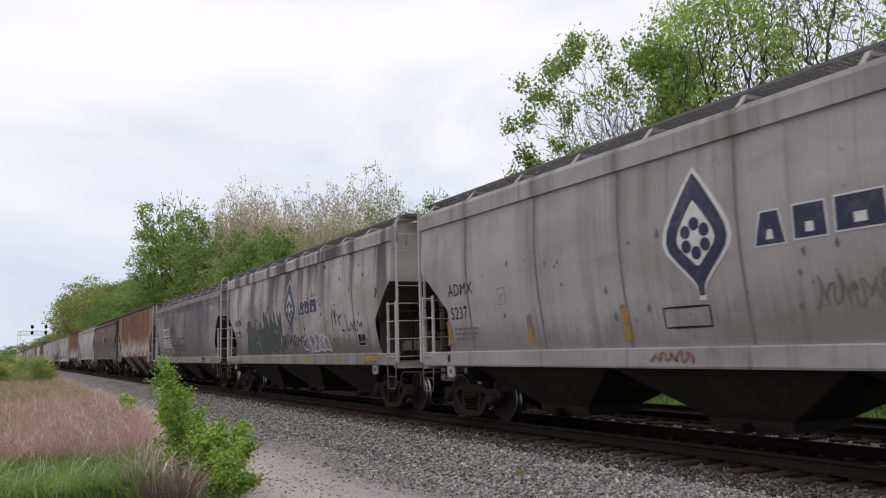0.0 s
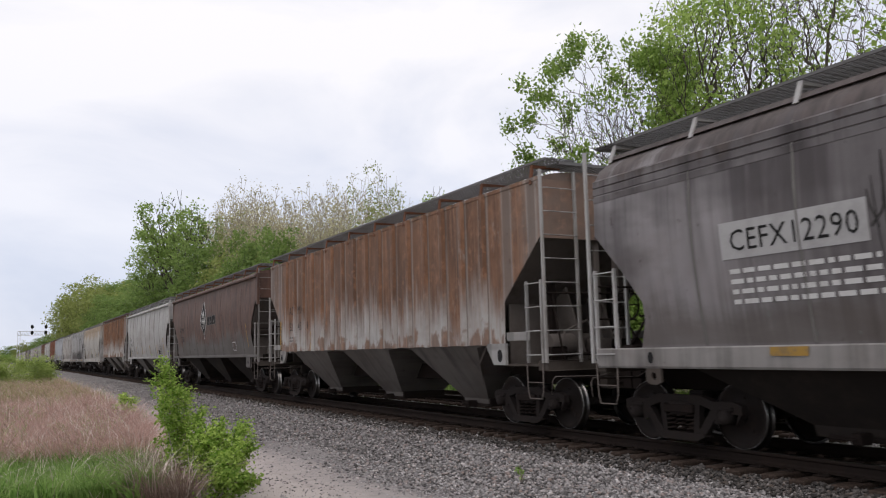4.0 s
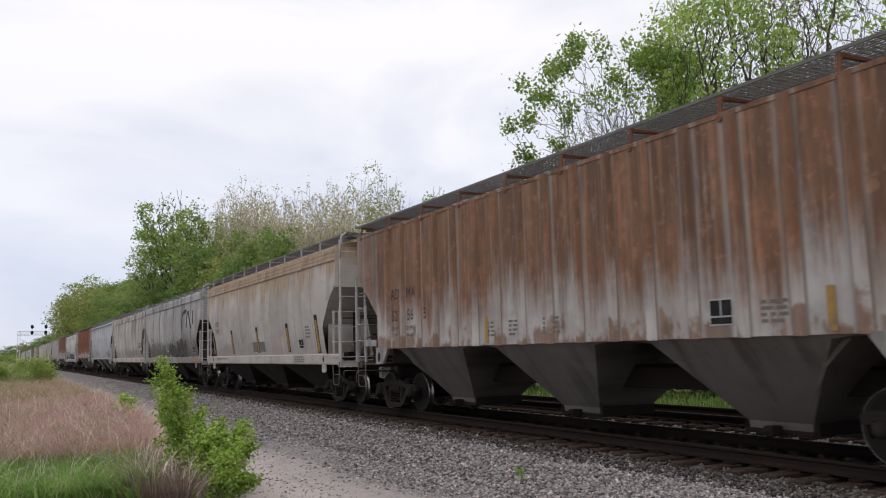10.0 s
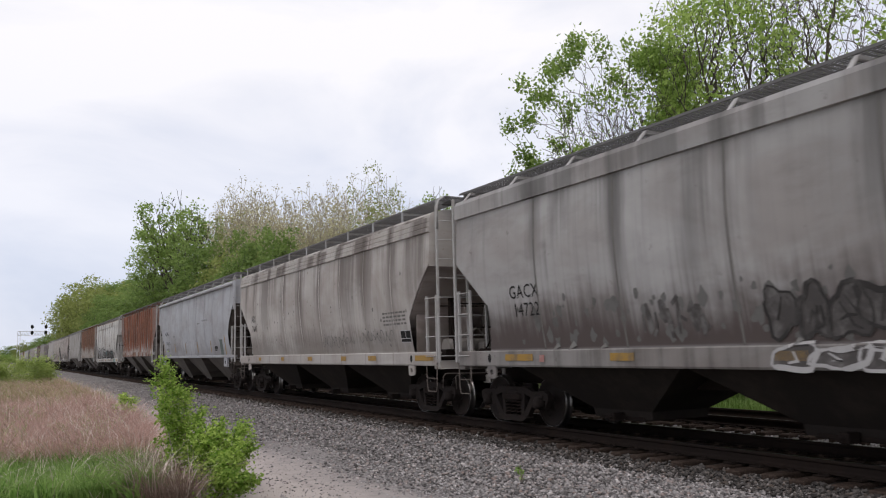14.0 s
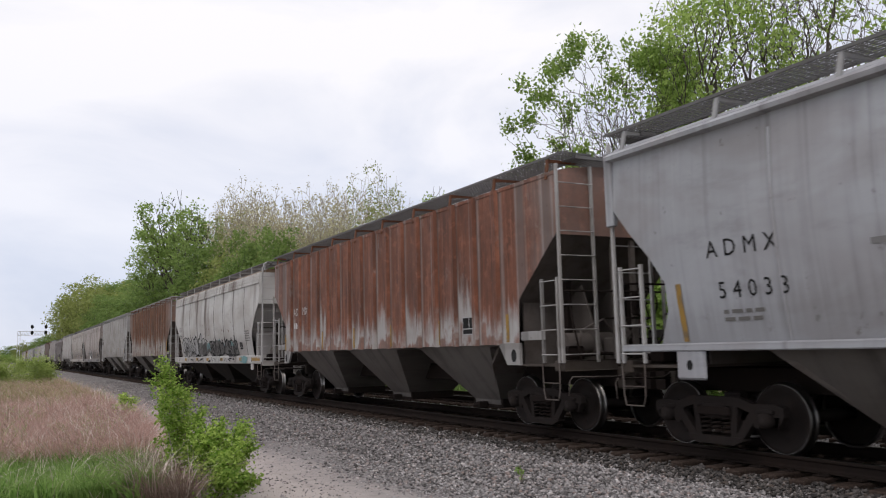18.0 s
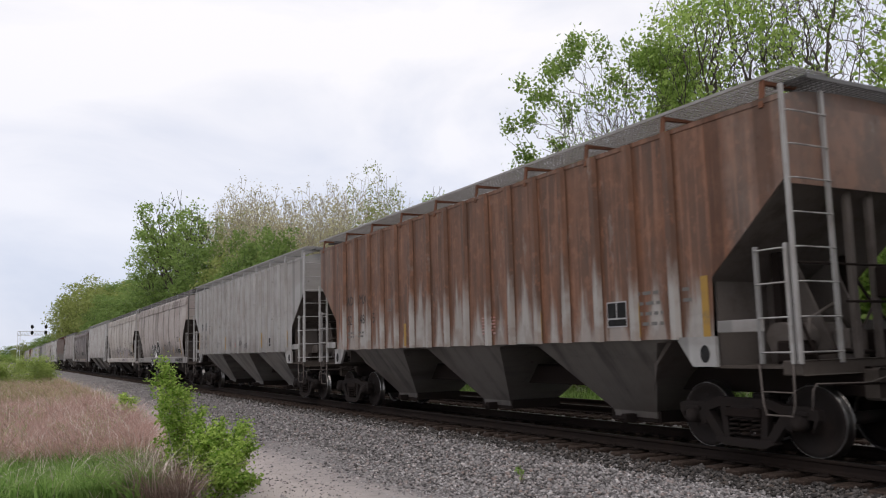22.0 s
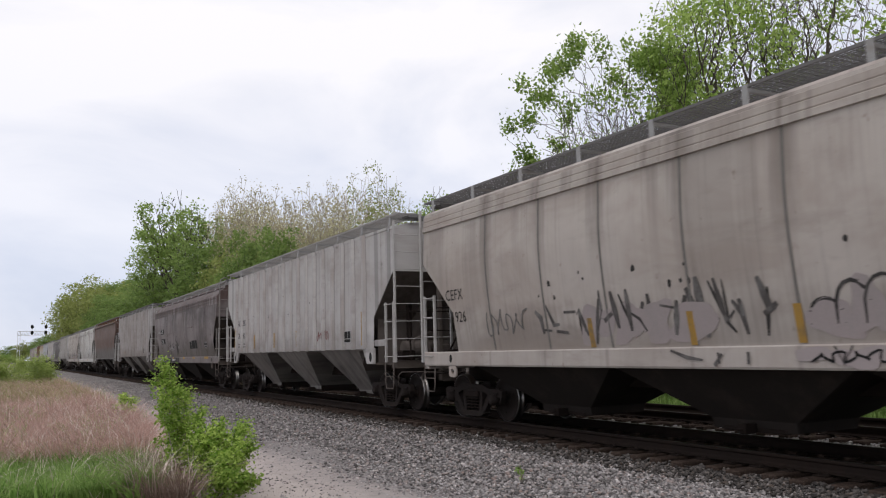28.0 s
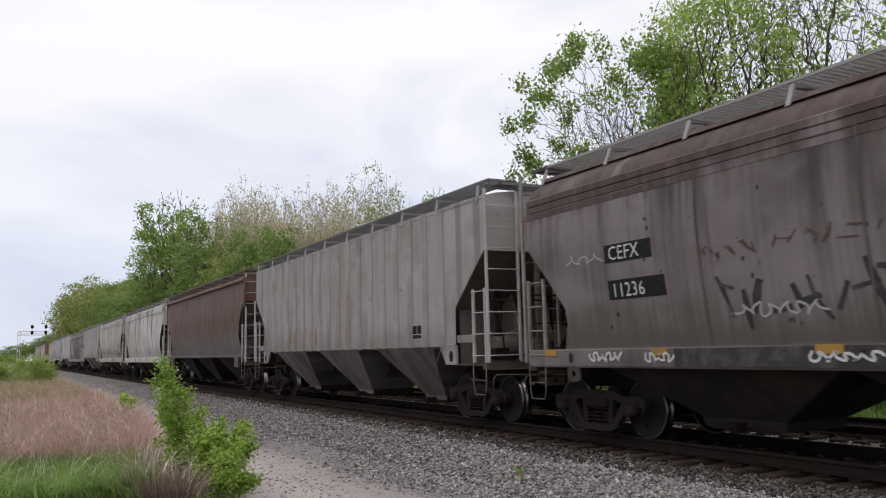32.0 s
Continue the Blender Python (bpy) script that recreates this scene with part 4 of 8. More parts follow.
def filled(outline, rings=5, lift=0.0):
    """A painted area inside a star-shaped outline of (y, z) points, in rings so that it follows the curve."""
    g = Geo()
    n = len(outline)
    cy, cz = sum(p[0] for p in outline) / n, sum(p[1] for p in outline) / n
    v, f = [(lift, cy, cz)], []
    for r in range(1, rings + 1):
        v += [(lift, cy + (y - cy) * r / rings, cz + (z - cz) * r / rings) for y, z in outline]
    for k in range(n):
        f.append((0, 1 + k, 1 + (k + 1) % n))
        for r in range(rings - 1):
            a = 1 + r * n
            f.append((a + k, a + n + k, a + n + (k + 1) % n, a + (k + 1) % n))
    return g.add(v, f)


def emblem_outline(cy, cz, w, h, stem=True):
    """A pointed leaf shape, sharp at the top, drawn in below to a short stem."""
    half = [(0.0, 0.52), (0.10, 0.44), (0.24, 0.31), (0.38, 0.17), (0.47, 0.06), (0.50, -0.04), (0.46, -0.12), (0.34, -0.21), (0.20, -0.30), (0.09, -0.38)]
    half += [(0.055, -0.42), (0.045, -0.50)] if stem else [(0.0, -0.42)]
    pts = [(cy - w * x, cz + h * z) for x, z in half] + [(cy + w * x, cz + h * z) for x, z in half[::-1] if x > 0]
    return pts


def emblem(car, kind, cy, cz, w, h, dark, light, ground=None):
    decal(car, "emblem_border", filled(emblem_outline(cy, cz, w * 1.06, h * 1.04), 6), light, kind, "pale outline of the leaf emblem")
    decal(car, "emblem", filled(emblem_outline(cy, cz - 0.01, w * 0.93, h * 0.96), 6, 0.003), dark, kind, "dark leaf-shaped emblem")
    decal(car, "emblem_field", filled(emblem_outline(cy, cz - 0.02 * h, w * 0.58, h * 0.56, False), 5, 0.006), light, kind)
    for k in range(6):
        dy, dz = 0.165 * w * math.sin(k * math.pi / 3), 0.165 * w * math.cos(k * math.pi / 3)
        ring = [(cy + dy + 0.078 * w * math.cos(a * math.pi / 6), cz - 0.035 * h + dz + 0.078 * w * math.sin(a * math.pi / 6)) for a in range(12)]
        decal(car, "emblem_dot", filled(ring, 2, 0.009), dark, kind)


def block_row(car, kind, boxes, dark, light):
    """Plain slanted blocks beside the emblem, each with a pale slot."""
    for i, (y0, y1, z0, z1) in enumerate(boxes):
        s = 0.022
        cut = 0.16 if i == 0 else 0.02
        out = [(y0, z0), (y1, z0), (y1 + cut * (y0 - y1), z1), (y0 - cut * 1.6 * (y0 - y1), z1)]
        cy, cz = sum(p[0] for p in out) / 4, sum(p[1] for p in out) / 4
        rim = [(y + math.copysign(s, y - cy), z + math.copysign(s, z - cz)) for y, z in out]
        slot = [(cy + (y - cy) * 0.26, z0 + 0.06 + (z - z0) * 0.30) for y, z in out]
        decal(car, "block_border", filled(rim, 3), light, kind)
        decal(car, "wordmark_block", filled(out, 3, 0.003), dark, kind, "plain dark block of a wordmark")
        decal(car, "block_slot", filled(slot, 2, 0.006), light, kind)


def bubble_tag(car, kind, y0, y1, z0, z1, seed, fill, edge, n=5, label="spray-painted rounded shapes"):
    """Swelling spray-painted shapes of uneven outline, overlapping, with thick broken outlines and inner strokes."""
    rng = random.Random(seed)
    for i in range(n):
        cy = y0 + (y1 - y0) * (i + 0.5 + rng.uniform(-0.22, 0.22)) / n
        w, h = abs(y1 - y0) / n * rng.uniform(0.45, 0.75), (z1 - z0) * rng.uniform(0.34, 0.56)
        cz = z0 + h * 0.95 + max(0.0, z1 - z0 - 2 * h) * rng.random()
        ph = [rng.uniform(0, 6.28) for _ in range(4)]
        amp = [rng.uniform(0.05, 0.24), rng.uniform(0.08, 0.24), rng.uniform(0.03, 0.13)]
        lean = rng.uniform(-0.45, 0.45)
        ring = []
        for a in range(22):
            t = a * math.pi / 11
            r = 1 + amp[0] * math.sin(2 * t + ph[0]) + amp[1] * math.sin(3 * t + ph[1]) + amp[2] * math.sin(5 * t + ph[2])
            cyy = math.copysign(abs(math.cos(t)) ** 0.75, math.cos(t))
            szz = math.copysign(abs(math.sin(t)) ** 0.75, math.sin(t))
            ring.append((cy + w * r * cyy + lean * w * szz, max(z0 - 0.02, cz + h * r * szz)))
        if fill:
            decal(car, "graffiti", filled(ring, 4, 0.001 * (i % 5)), fill, kind, label)
        if edge:
            k0 = rng.randrange(22)
            turn = ring[k0:] + ring[:k0]
            cut = rng.randrange(9, 14)
            lift = 0.007 + 0.001 * (i % 5)
            wide = 0.035 + 0.03 * rng.random()
            strokes = [ribbon(turn[:cut + 1], wide * 1.35, lift), ribbon(turn[cut:] + [turn[0]], wide * 0.8, lift)]
            for k in range(rng.randrange(1, 4)):
                a, b = rng.uniform(-0.6, 0.6), rng.uniform(-0.6, 0.6)
                strokes.append(ribbon([(cy + w * a, cz + h * b), (cy + w * (a + rng.uniform(-0.5, 0.5)) * 0.8, cz + h * rng.uniform(-0.7, 0.7)), (cy + w * rng.uniform(-0.6, 0.6), cz + h * rng.uniform(-0.7, 0.7))], wide * rng.uniform(0.5, 1.2), lift))
            decal(car, "graffiti_outline", merge(*strokes), edge, kind)


def spike_tag(car, kind, y0, y1, z0, z1, seed, mat, n=9, width=0.09, label="jagged spray-painted strokes"):
    """Angular spray-painted strokes."""
    rng = random.Random(seed)
    h, dy = z1 - z0, (y1 - y0) / n
    for i in range(n):
        y = y0 + dy * (i + rng.random())
        pick = rng.random()
        if pick < 0.45:
            a = rng.uniform(-0.5, 0.9)
            pts = [(y, z0 + h * rng.uniform(0, 0.35)), (y + dy * a, z0 + h * rng.uniform(0.55, 1.0))]
        elif pick < 0.8:
            m = z0 + h * rng.uniform(0.2, 0.8)
            pts = [(y, z0 + h * rng.uniform(0.5, 0.95)), (y + dy * rng.uniform(0.2, 0.8), m), (y + dy * rng.uniform(0.7, 1.5), z0 + h * rng.uniform(0, 0.5))]
        else:
            m = z0 + h * rng.uniform(0.1, 0.8)
            pts = [(y - dy * 0.3, m), (y + dy * rng.uniform(0.6, 1.3), m + h * rng.uniform(-0.1, 0.15))]
        decal(car, "graffiti", ribbon(pts, width * rng.uniform(0.6, 1.3), 0.0012 * (i % 4)), mat, kind, label)


def scrawl(car, kind, y0, y1, z0, z1, seed, mat, loops=7, width=0.025):
    """A thin looping tag."""
    rng = random.Random(seed)
    pts = []
    for i in range(loops * 5):
        t = i / (loops * 5 - 1)
        pts.append((y0 + (y1 - y0) * t + 0.3 * (y1 - y0) / loops * math.sin(i * 2.1 + seed), (z0 + z1) / 2 + (z1 - z0) * (0.5 - 0.35 * rng.random()) * math.sin(i * 1.35 + seed)))
    decal(car, "graffiti_tag", ribbon(rounded(pts, 1), width, 0.004), mat, kind, "thin scrawled spray-paint tag")


def block_tag(car, kind, strokes, width, dark, light):
    """Tall thick strokes with pale borders, sprayed over side and sill."""
    for i, path in enumerate(strokes):
        pts = rounded(path)
        for z0, z1 in ((1.46, 3.0), (1.15, 1.42)):
            run = []
            for (ya, za), (yb, zb) in zip(pts[:-1], pts[1:]):
                n = max(1, int(math.hypot(yb - ya, zb - za) / 0.05))
                run += [(ya + (yb - ya) * k / n, za + (zb - za) * k / n) for k in range(n)]
            run.append(pts[-1])
            for inside, group in itertools.groupby(run, lambda p: z0 <= p[1] <= z1):
                line = list(group)
                if inside and len(line) > 2:
                    decal(car, "graffiti_outline", ribbon(line, width * 1.5, 0.001), light, kind, "white sprayed border")
                    decal(car, "graffiti", ribbon(line, width, 0.005 + 0.001 * i), dark, kind, "thick dark sprayed stroke")


def arch_tag(car, kind, y0, y1, z0, z1, n, seed, mat, width=0.045):
    """Overlapping sprayed arches in thin lines, their feet running down on to the sill."""
    rng = random.Random(seed)
    dy = (y1 - y0) / n
    for i in range(n):
        a, w = y0 + dy * i, dy * rng.uniform(1.1, 1.7)
        h = (z1 - z0) * rng.uniform(0.55, 1.0)
        foot = z0 + (z1 - z0) * rng.uniform(0.0, 0.25)
        pts = [(a + w * (0.5 - 0.5 * math.cos(math.pi * k / 8)), foot + (z0 + h - foot) * math.sin(math.pi * k / 8) ** 0.7) for k in range(9)]
        decal(car, "graffiti_tag", ribbon(pts, width * rng.uniform(0.7, 1.2), 0.001 * (i % 4)), mat, kind, "sprayed arch in a thin dark line")
        if i % 2:
            decal(car, "graffiti_tag", ribbon([(a, 1.41), (a + w * 0.25, 1.2), (a + w * 0.5, 1.41)], width * 0.8, 0.001), mat, kind, "sprayed line on the sill")


def small_print(car, kind, y0, y1, z, rows, mat, seed, h=0.05, gap=0.10):
    """Lines of print too small to read: plain bars."""
    rng = random.Random(seed)
    g = Geo()
    for r in range(rows):
        y = y0
        while y > y1 + 0.05:
            w = rng.uniform(0.08, 0.22)
            q = rect(y, max(y1, y - w), z - r * gap, z - r * gap + h, 1)
            g.add(q.v, q.f)
            y -= w + 0.05
    decal(car, "small_print", g, mat, kind, "rows of small illegible print")


def stripe(car, kind, y, z0, z1, mat, w=0.15, back=None, skew=0.0):
    """An upright reflective strip on the side."""
    if back:
        decal(car, "strip_backing", rect(y + w * 0.8, y - w * 0.8, z0 - 0.03, z1 + 0.16, 5, skew), back, kind)
    g = rect(y + w / 2, y - w / 2, z0, z1, 5, skew)
    g.v = [(0.004, p[1], p[2]) for p in g.v]
    decal(car, "reflective_strip", g, mat, kind, "worn yellow reflective strip")


def sill_mark(car, kind, y0, y1, mat, z0=1.25, z1=1.36):
    decal(car, "sill_marking", rect(y0, y1, z0, z1, 1), mat, kind, "yellow reflective marking on the sill")


def data_plate(car, kind, y0, y1, z0, z1):
    decal(car, "plate_border", rect(y0, y1, z0, z1, 3), M_GRAF_PALE, kind)
    m = (y0 + y1) / 2
    g = Geo()
    h = z1 - z0
    for a, b, c, d in ((y0 - 0.018, m + 0.012, z0 + 0.36 * h, z1 - 0.018), (m - 0.012, y1 + 0.018, z0 + 0.36 * h, z1 - 0.018), (y0 - 0.018, y1 + 0.018, z0 + 0.018, z0 + 0.30 * h)):
        q = rect(a, b, c, d, 2)
        g.add([(0.003, p[1], p[2]) for p in q.v], q.f)
    decal(car, "service_plate", g, M_BLACK, kind, "black service plate with white border")


def chips(car, kind, y0, y1, z0, z1, count, seed, mat, big=0.09):
    """Scuffs and chips in the paint."""
    rng = random.Random(seed)
    g = Geo()
    for i in range(count):
        cy, cz, r = rng.uniform(y0, y1), rng.uniform(z0, z1), big * rng.uniform(0.25, 1.0)
        ring = [(cy + r * 0.8 * rng.uniform(0.5, 1.2) * math.cos(a * math.pi / 4), cz + r * rng.uniform(0.5, 1.4) * math.sin(a * math.pi / 4)) for a in range(8)]
        q = filled(ring, 1, 0.0)
        g.add(q.v, q.f)
    tagged(decal(car, "flaking_paint", g, mat, kind, "dark chips and scuffs in the paint", 0.005), kind="stuff")


def hopper_car(spec):
    """One covered hopper car with its parts. spec: kind, chord, sill and the materials."""
    kind, chord, sill = spec["kind"], spec["chord"], spec["sill"]
    paint, trim = spec["paint"], spec.get("trim") or spec["paint"]
    car = new("hopper_car")
    tagged(car, spec["label"], "hopper car", "cars of the grain train")
    bottom = {"ribbed": 1.54}.get(kind, 1.42)
    top = 4.46
    part("body", cached(("body", kind, chord), lambda: side_sheet(kind, chord, bottom, top)), paint, car)
    part("roof", cached(("roof", kind, chord), lambda: roof_shell(kind, chord)), spec.get("roof", paint), car)
    part("trough_hatch", cached("trough_hatch", trough_hatch), spec.get("roof", paint), car)
    for e in (-1, 1):
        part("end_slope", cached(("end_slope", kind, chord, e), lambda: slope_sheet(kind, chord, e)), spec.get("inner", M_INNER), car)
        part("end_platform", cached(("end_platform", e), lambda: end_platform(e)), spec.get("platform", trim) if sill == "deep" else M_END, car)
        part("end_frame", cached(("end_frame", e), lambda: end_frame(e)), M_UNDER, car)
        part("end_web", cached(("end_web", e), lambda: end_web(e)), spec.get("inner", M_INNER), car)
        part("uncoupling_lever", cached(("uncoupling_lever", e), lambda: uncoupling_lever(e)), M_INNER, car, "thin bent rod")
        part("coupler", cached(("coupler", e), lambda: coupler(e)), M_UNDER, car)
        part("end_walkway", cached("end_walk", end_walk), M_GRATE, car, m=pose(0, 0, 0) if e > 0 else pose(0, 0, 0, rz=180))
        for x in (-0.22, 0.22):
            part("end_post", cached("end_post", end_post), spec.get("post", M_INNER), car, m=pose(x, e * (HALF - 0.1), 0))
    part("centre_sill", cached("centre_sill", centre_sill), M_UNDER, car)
    part("brake_gear", cached("brake_gear", brake_gear), spec.get("gear", M_INNER), car)
    part("brake_wheel", cached("brake_wheel", brake_wheel), M_UNDER, car, m=pose(0.15, -8.52, 2.2))
    for s in (-1, 1):
        flip = pose(0, 0, 0) if s < 0 else pose(0, 0, 0, rz=180)
        part("top_chord", cached(("top_chord", kind, chord), lambda: top_chord(kind, chord)), spec.get("chord_paint", paint), car, m=flip)
        bx0, bx1, bz = {"deep": (-1.28, -0.68, 4.77), "low": (-1.15, -0.58, 4.75), "stepped": (-1.34, -0.72, 4.82)}.get(chord, (-1.48, -0.84, 4.80))
        part("running_board", cached(("running_board", bx0), lambda: running_board(bx0, bx1, bz)), spec.get("grate", M_GRATE), car, m=flip)
        if sill:
            part("side_sill", cached(("side_sill", sill), lambda: side_sill(sill)), spec.get("sill_paint", trim), car, m=flip)
        nb = spec.get("brackets", 10)
        for i in range(nb):
            y = -HALF + 0.25 + (2 * HALF - 0.5) * i / (nb - 1)
            part("walkway_bracket", cached(("board_bracket", kind, bx0), lambda: board_bracket(kind, bx0, bx1, bz)), spec.get("bracket_paint", M_GALV), car, m=flip @ pose(0, y, 0))
        if kind == "ribbed":
            first, pitch = spec.get("ribs", RIBS)
            for i in range(int((6.75 - first) / pitch) + 1):
                y = (first + pitch * i) * -s
                part("rib", cached("rib", rib), paint, car, m=flip @ pose(0, y, 0))
            for e in (-1, 1):
                g, ring = corner_plate(e)
                part("bolster_plate", cached(("corner_plate", e), lambda g=g: g), trim, car, m=flip)
                part("jacking_hole", cached(("jack_hole", e), lambda r=ring: Geo().prism(r, "x", -1.544, -1.50)), M_BLACK, car, m=flip)
        else:
            for y in spec.get("seams", (-6.0, -4.3, -2.6, -0.9, 0.9, 2.6, 4.3, 6.0)):
                y = y if s < 0 else -y
                part("weld_seam", cached(("seam", kind), lambda: seam(kind)), spec.get("seam_paint", M_SEAM), car, m=flip @ pose(0, y, 0))
            if sill == "deep":
                for e in (-1, 1):
                    part("tow_lug", cached(("tow_lug", e), lambda e=e: tow_lug(e)), spec.get("lug", spec.get("sill_paint", trim)), car, "hanging plate with a hole", flip)
                    part("sill_slot", cached(("sill_slot", e), lambda e=e: Geo().prism([(e * 6.98 + 0.055 * math.cos(a * math.pi / 6), 1.285 + 0.085 * math.sin(a * math.pi / 6)) for a in range(12)], "x", -1.549, -1.53)), M_BLACK, car, m=flip)
            else:
                for e in (-1, 1):
                    part("bolster_plate", cached(("bolster_post", e), lambda e=e: Geo().box(-1.535, -1.46, e * 6.65, e * 7.15, 0.98, 1.39, 0.03)), trim, car, m=flip)
                    part("jacking_hole", cached(("bolster_hole", e), lambda e=e: Geo().prism([(e * 6.9 + 0.05 * math.cos(a * math.pi / 6), 1.18 + 0.07 * math.sin(a * math.pi / 6)) for a in range(12)], "x", -1.539, -1.50)), M_BLACK, car, m=flip)
        if kind == "ribbed":
            for e in (-1, 1):
                part("end_board", cached(("end_board", e), lambda e=e: Geo().box(-1.525, -1.495, min(e * 7.06, e * 7.80), max(e * 7.06, e * 7.80), 1.60, 1.76, 0.008)), trim, car, "narrow board between body and ladder", flip)
        if chord == "flange":
            for e in (-1, 1):
                part("corner_post", cached(("corner_post", e), lambda e=e: corner_post(e)), paint, car, m=flip)
        if chord in ("stepped", "deep", "low"):
            part("roof_hoop", cached(("roof_hoop", -1), lambda: roof_hoop(-1)), spec.get("ladder", M_BRACKET), car, m=flip)
        # ladders at both corners of this side
        part_ladders(car, s, spec.get("ladder", M_BRACKET), 3.45 if kind == "ribbed" else 4.62)
    for y in (-4.3, 0.0, 4.3):
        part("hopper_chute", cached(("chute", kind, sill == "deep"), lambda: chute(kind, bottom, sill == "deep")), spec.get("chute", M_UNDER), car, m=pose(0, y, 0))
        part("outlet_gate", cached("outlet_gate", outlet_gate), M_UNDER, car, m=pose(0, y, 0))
    for y in (-6.97, 6.97):
        add_bogie(car, y)
    return car


def part_ladders(car, s, mat, rear_top):
    """Side ladders, end ladders and sill steps at the two corners of side s."""
    for e in (-1, 1):
        turn = 0 if s < 0 else 180
        x = s * 1.57
        # tall ladder on the end, beside the corner
        x0 = {(-1, -1): -0.78, (1, -1): 1.52, (-1, 1): -1.52, (1, 1): 0.78}[(s, e)]
        add_ladder(car, x0, e * 8.33, 1.20, rear_top if e > 0 else 4.62, 0.74, mat, turn=90 if e < 0 else -90)
        # short side ladder
        y = {(-1, -1): -8.20, (-1, 1): 7.74, (1, -1): -7.74, (1, 1): 8.20}[(s, e)]
        add_ladder(car, x - s * 0.05, y, 1.20, 2.66, 0.46, mat, turn=turn)
        part("sill_step", cached("stirrup", stirrup), M_INNER, car, m=pose(x - s * 0.05, y, 0, rz=turn))

# ---------------------------------------------------------------- ground, road, ballast, tracks
def strip(name, xs_zs, y0, y1, mat, ny=1, wobble=0.0):
    """A long sheet along the tracks from a cross profile of (x, z)."""
    v, f = [], []
    n = len(xs_zs)
    for j in range(ny + 1):
        y = y0 + (y1 - y0) * j / ny
        for i, (x, z) in enumerate(xs_zs):
            w = wobble * noise.noise((x * 0.9, y * 0.35, 3.1)) if 0 < i < n - 1 else 0.0
            v.append((x + w * 1.5, y, z + w * 0.25))
    for j in range(ny):
        for i in range(n - 1):
            f.append((j * n + i, j * n + i + 1, (j + 1) * n + i + 1, (j + 1) * n + i))
    me = bpy.data.meshes.new(name)
    me.from_pydata(v, [], f)
    me.polygons.foreach_set("use_smooth", [True] * len(f))
    me.materials.append(mat)
    me.update()
    return new(name, me)


ground = strip("ground", [(-2500, -0.02), (-200, -0.02), (0, -0.02), (200, -0.02), (2500, -0.02)], -2500, 2500, M_GROUND, 6)
tagged(ground, "grassy ground reaching to the horizon", "ground", kind="structure")
road = strip("road", [(1.2, -0.012), (2.2, 0.012), (3.4, 0.0), (4.4, 0.02), (5.4, 0.004), (6.4, -0.012)], -420, 700, M_ROAD, 600, 0.12)
tagged(road, "pale grey gravel service road beside the tracks", "road", kind="structure")

BED = [(5.55, -0.01), (5.95, 0.02), (6.6, 0.05), (7.3, 0.07), (8.0, 0.088), (8.5, 0.105), (9.1, 0.165), (10.6, 0.165), (11.3, 0.15), (11.8, 0.13), (12.3, 0.16),
       (13.0, 0.175), (14.5, 0.175), (15.2, 0.17), (15.6, 0.14), (16.6, 0.04), (17.2, -0.015)]
bed = strip("ballast_bed", BED, -420, 700, M_BALLAST_BED, 700, 0.08)
tagged(bed, "grey crushed stone ballast under two tracks", "ballast", kind="structure")

# thin sheet over the bed: oil stain and the shade below the train
dirt_shade = strip("stained_ballast", [(8.62, 0.125), (9.1, 0.172), (10.6, 0.172), (11.1, 0.158)], -420, 700, M_BED_DIRT_SHADE, 300)
tagged(dirt_shade, "oily ballast between the rails, with the train's shade painted in", "ballast", kind="structure")


def pebbles(name, count, pick, size, mat, label, seed):
    """Loose angular stones, joined: each a skewed eight-sided lump."""
    rng = np.random.default_rng(seed)
    base = np.array([(1, 0, 0), (0, 1, 0), (-1, 0, 0), (0, -1, 0), (0.2, 0.1, 0.75), (0, 0, -0.6)], float)
    tri = np.array([(0, 1, 4), (1, 2, 4), (2, 3, 4), (3, 0, 4), (1, 0, 5), (2, 1, 5), (3, 2, 5), (0, 3, 5)])
    pos = pick(rng, count)
    count = len(pos)
    s = size[0] + (size[1] - size[0]) * rng.random((count, 1, 1)) ** 1.6
    shape = base[None] * (0.7 + 0.6 * rng.random((count, 6, 3))) * s * np.array([1.0, 0.85, 0.85])
    a, b = rng.random(count) * 6.283, (rng.random(count) - 0.5) * 1.6
    ca, sa, cb, sb = np.cos(a)[:, None], np.sin(a)[:, None], np.cos(b)[:, None], np.sin(b)[:, None]
    x, y, z = shape[..., 0], shape[..., 1], shape[..., 2]
    y, z = y * cb - z * sb, y * sb + z * cb
    x, y = x * ca - y * sa, x * sa + y * ca
    v = np.stack([x, y, z], -1) + pos[:, None, :]
    me = bpy.data.meshes.new(name)
    me.vertices.add(count * 6)
    me.vertices.foreach_set("co", v.ravel())
    idx = (tri[None] + 6 * np.arange(count)[:, None, None]).ravel()
    me.loops.add(len(idx))
    me.loops.foreach_set("vertex_index", idx.astype(np.int32))
    me.polygons.add(count * 8)
    me.polygons.foreach_set("loop_start", np.arange(0, len(idx), 3, dtype=np.int32))
    me.materials.append(mat)
    me.update(calc_edges=True)
    return tagged(new(name, me), label, "stones", kind="stuff")


BED_X, BED_ZZ = np.array([p[0] for p in BED]), np.array([p[1] for p in BED])


def near_far(rng, n, y0, y1):
    """Places along the track, thinning out with distance."""
    u = rng.random(n)
    return 1 / (1 / y0 + u * (1 / y1 - 1 / y0))


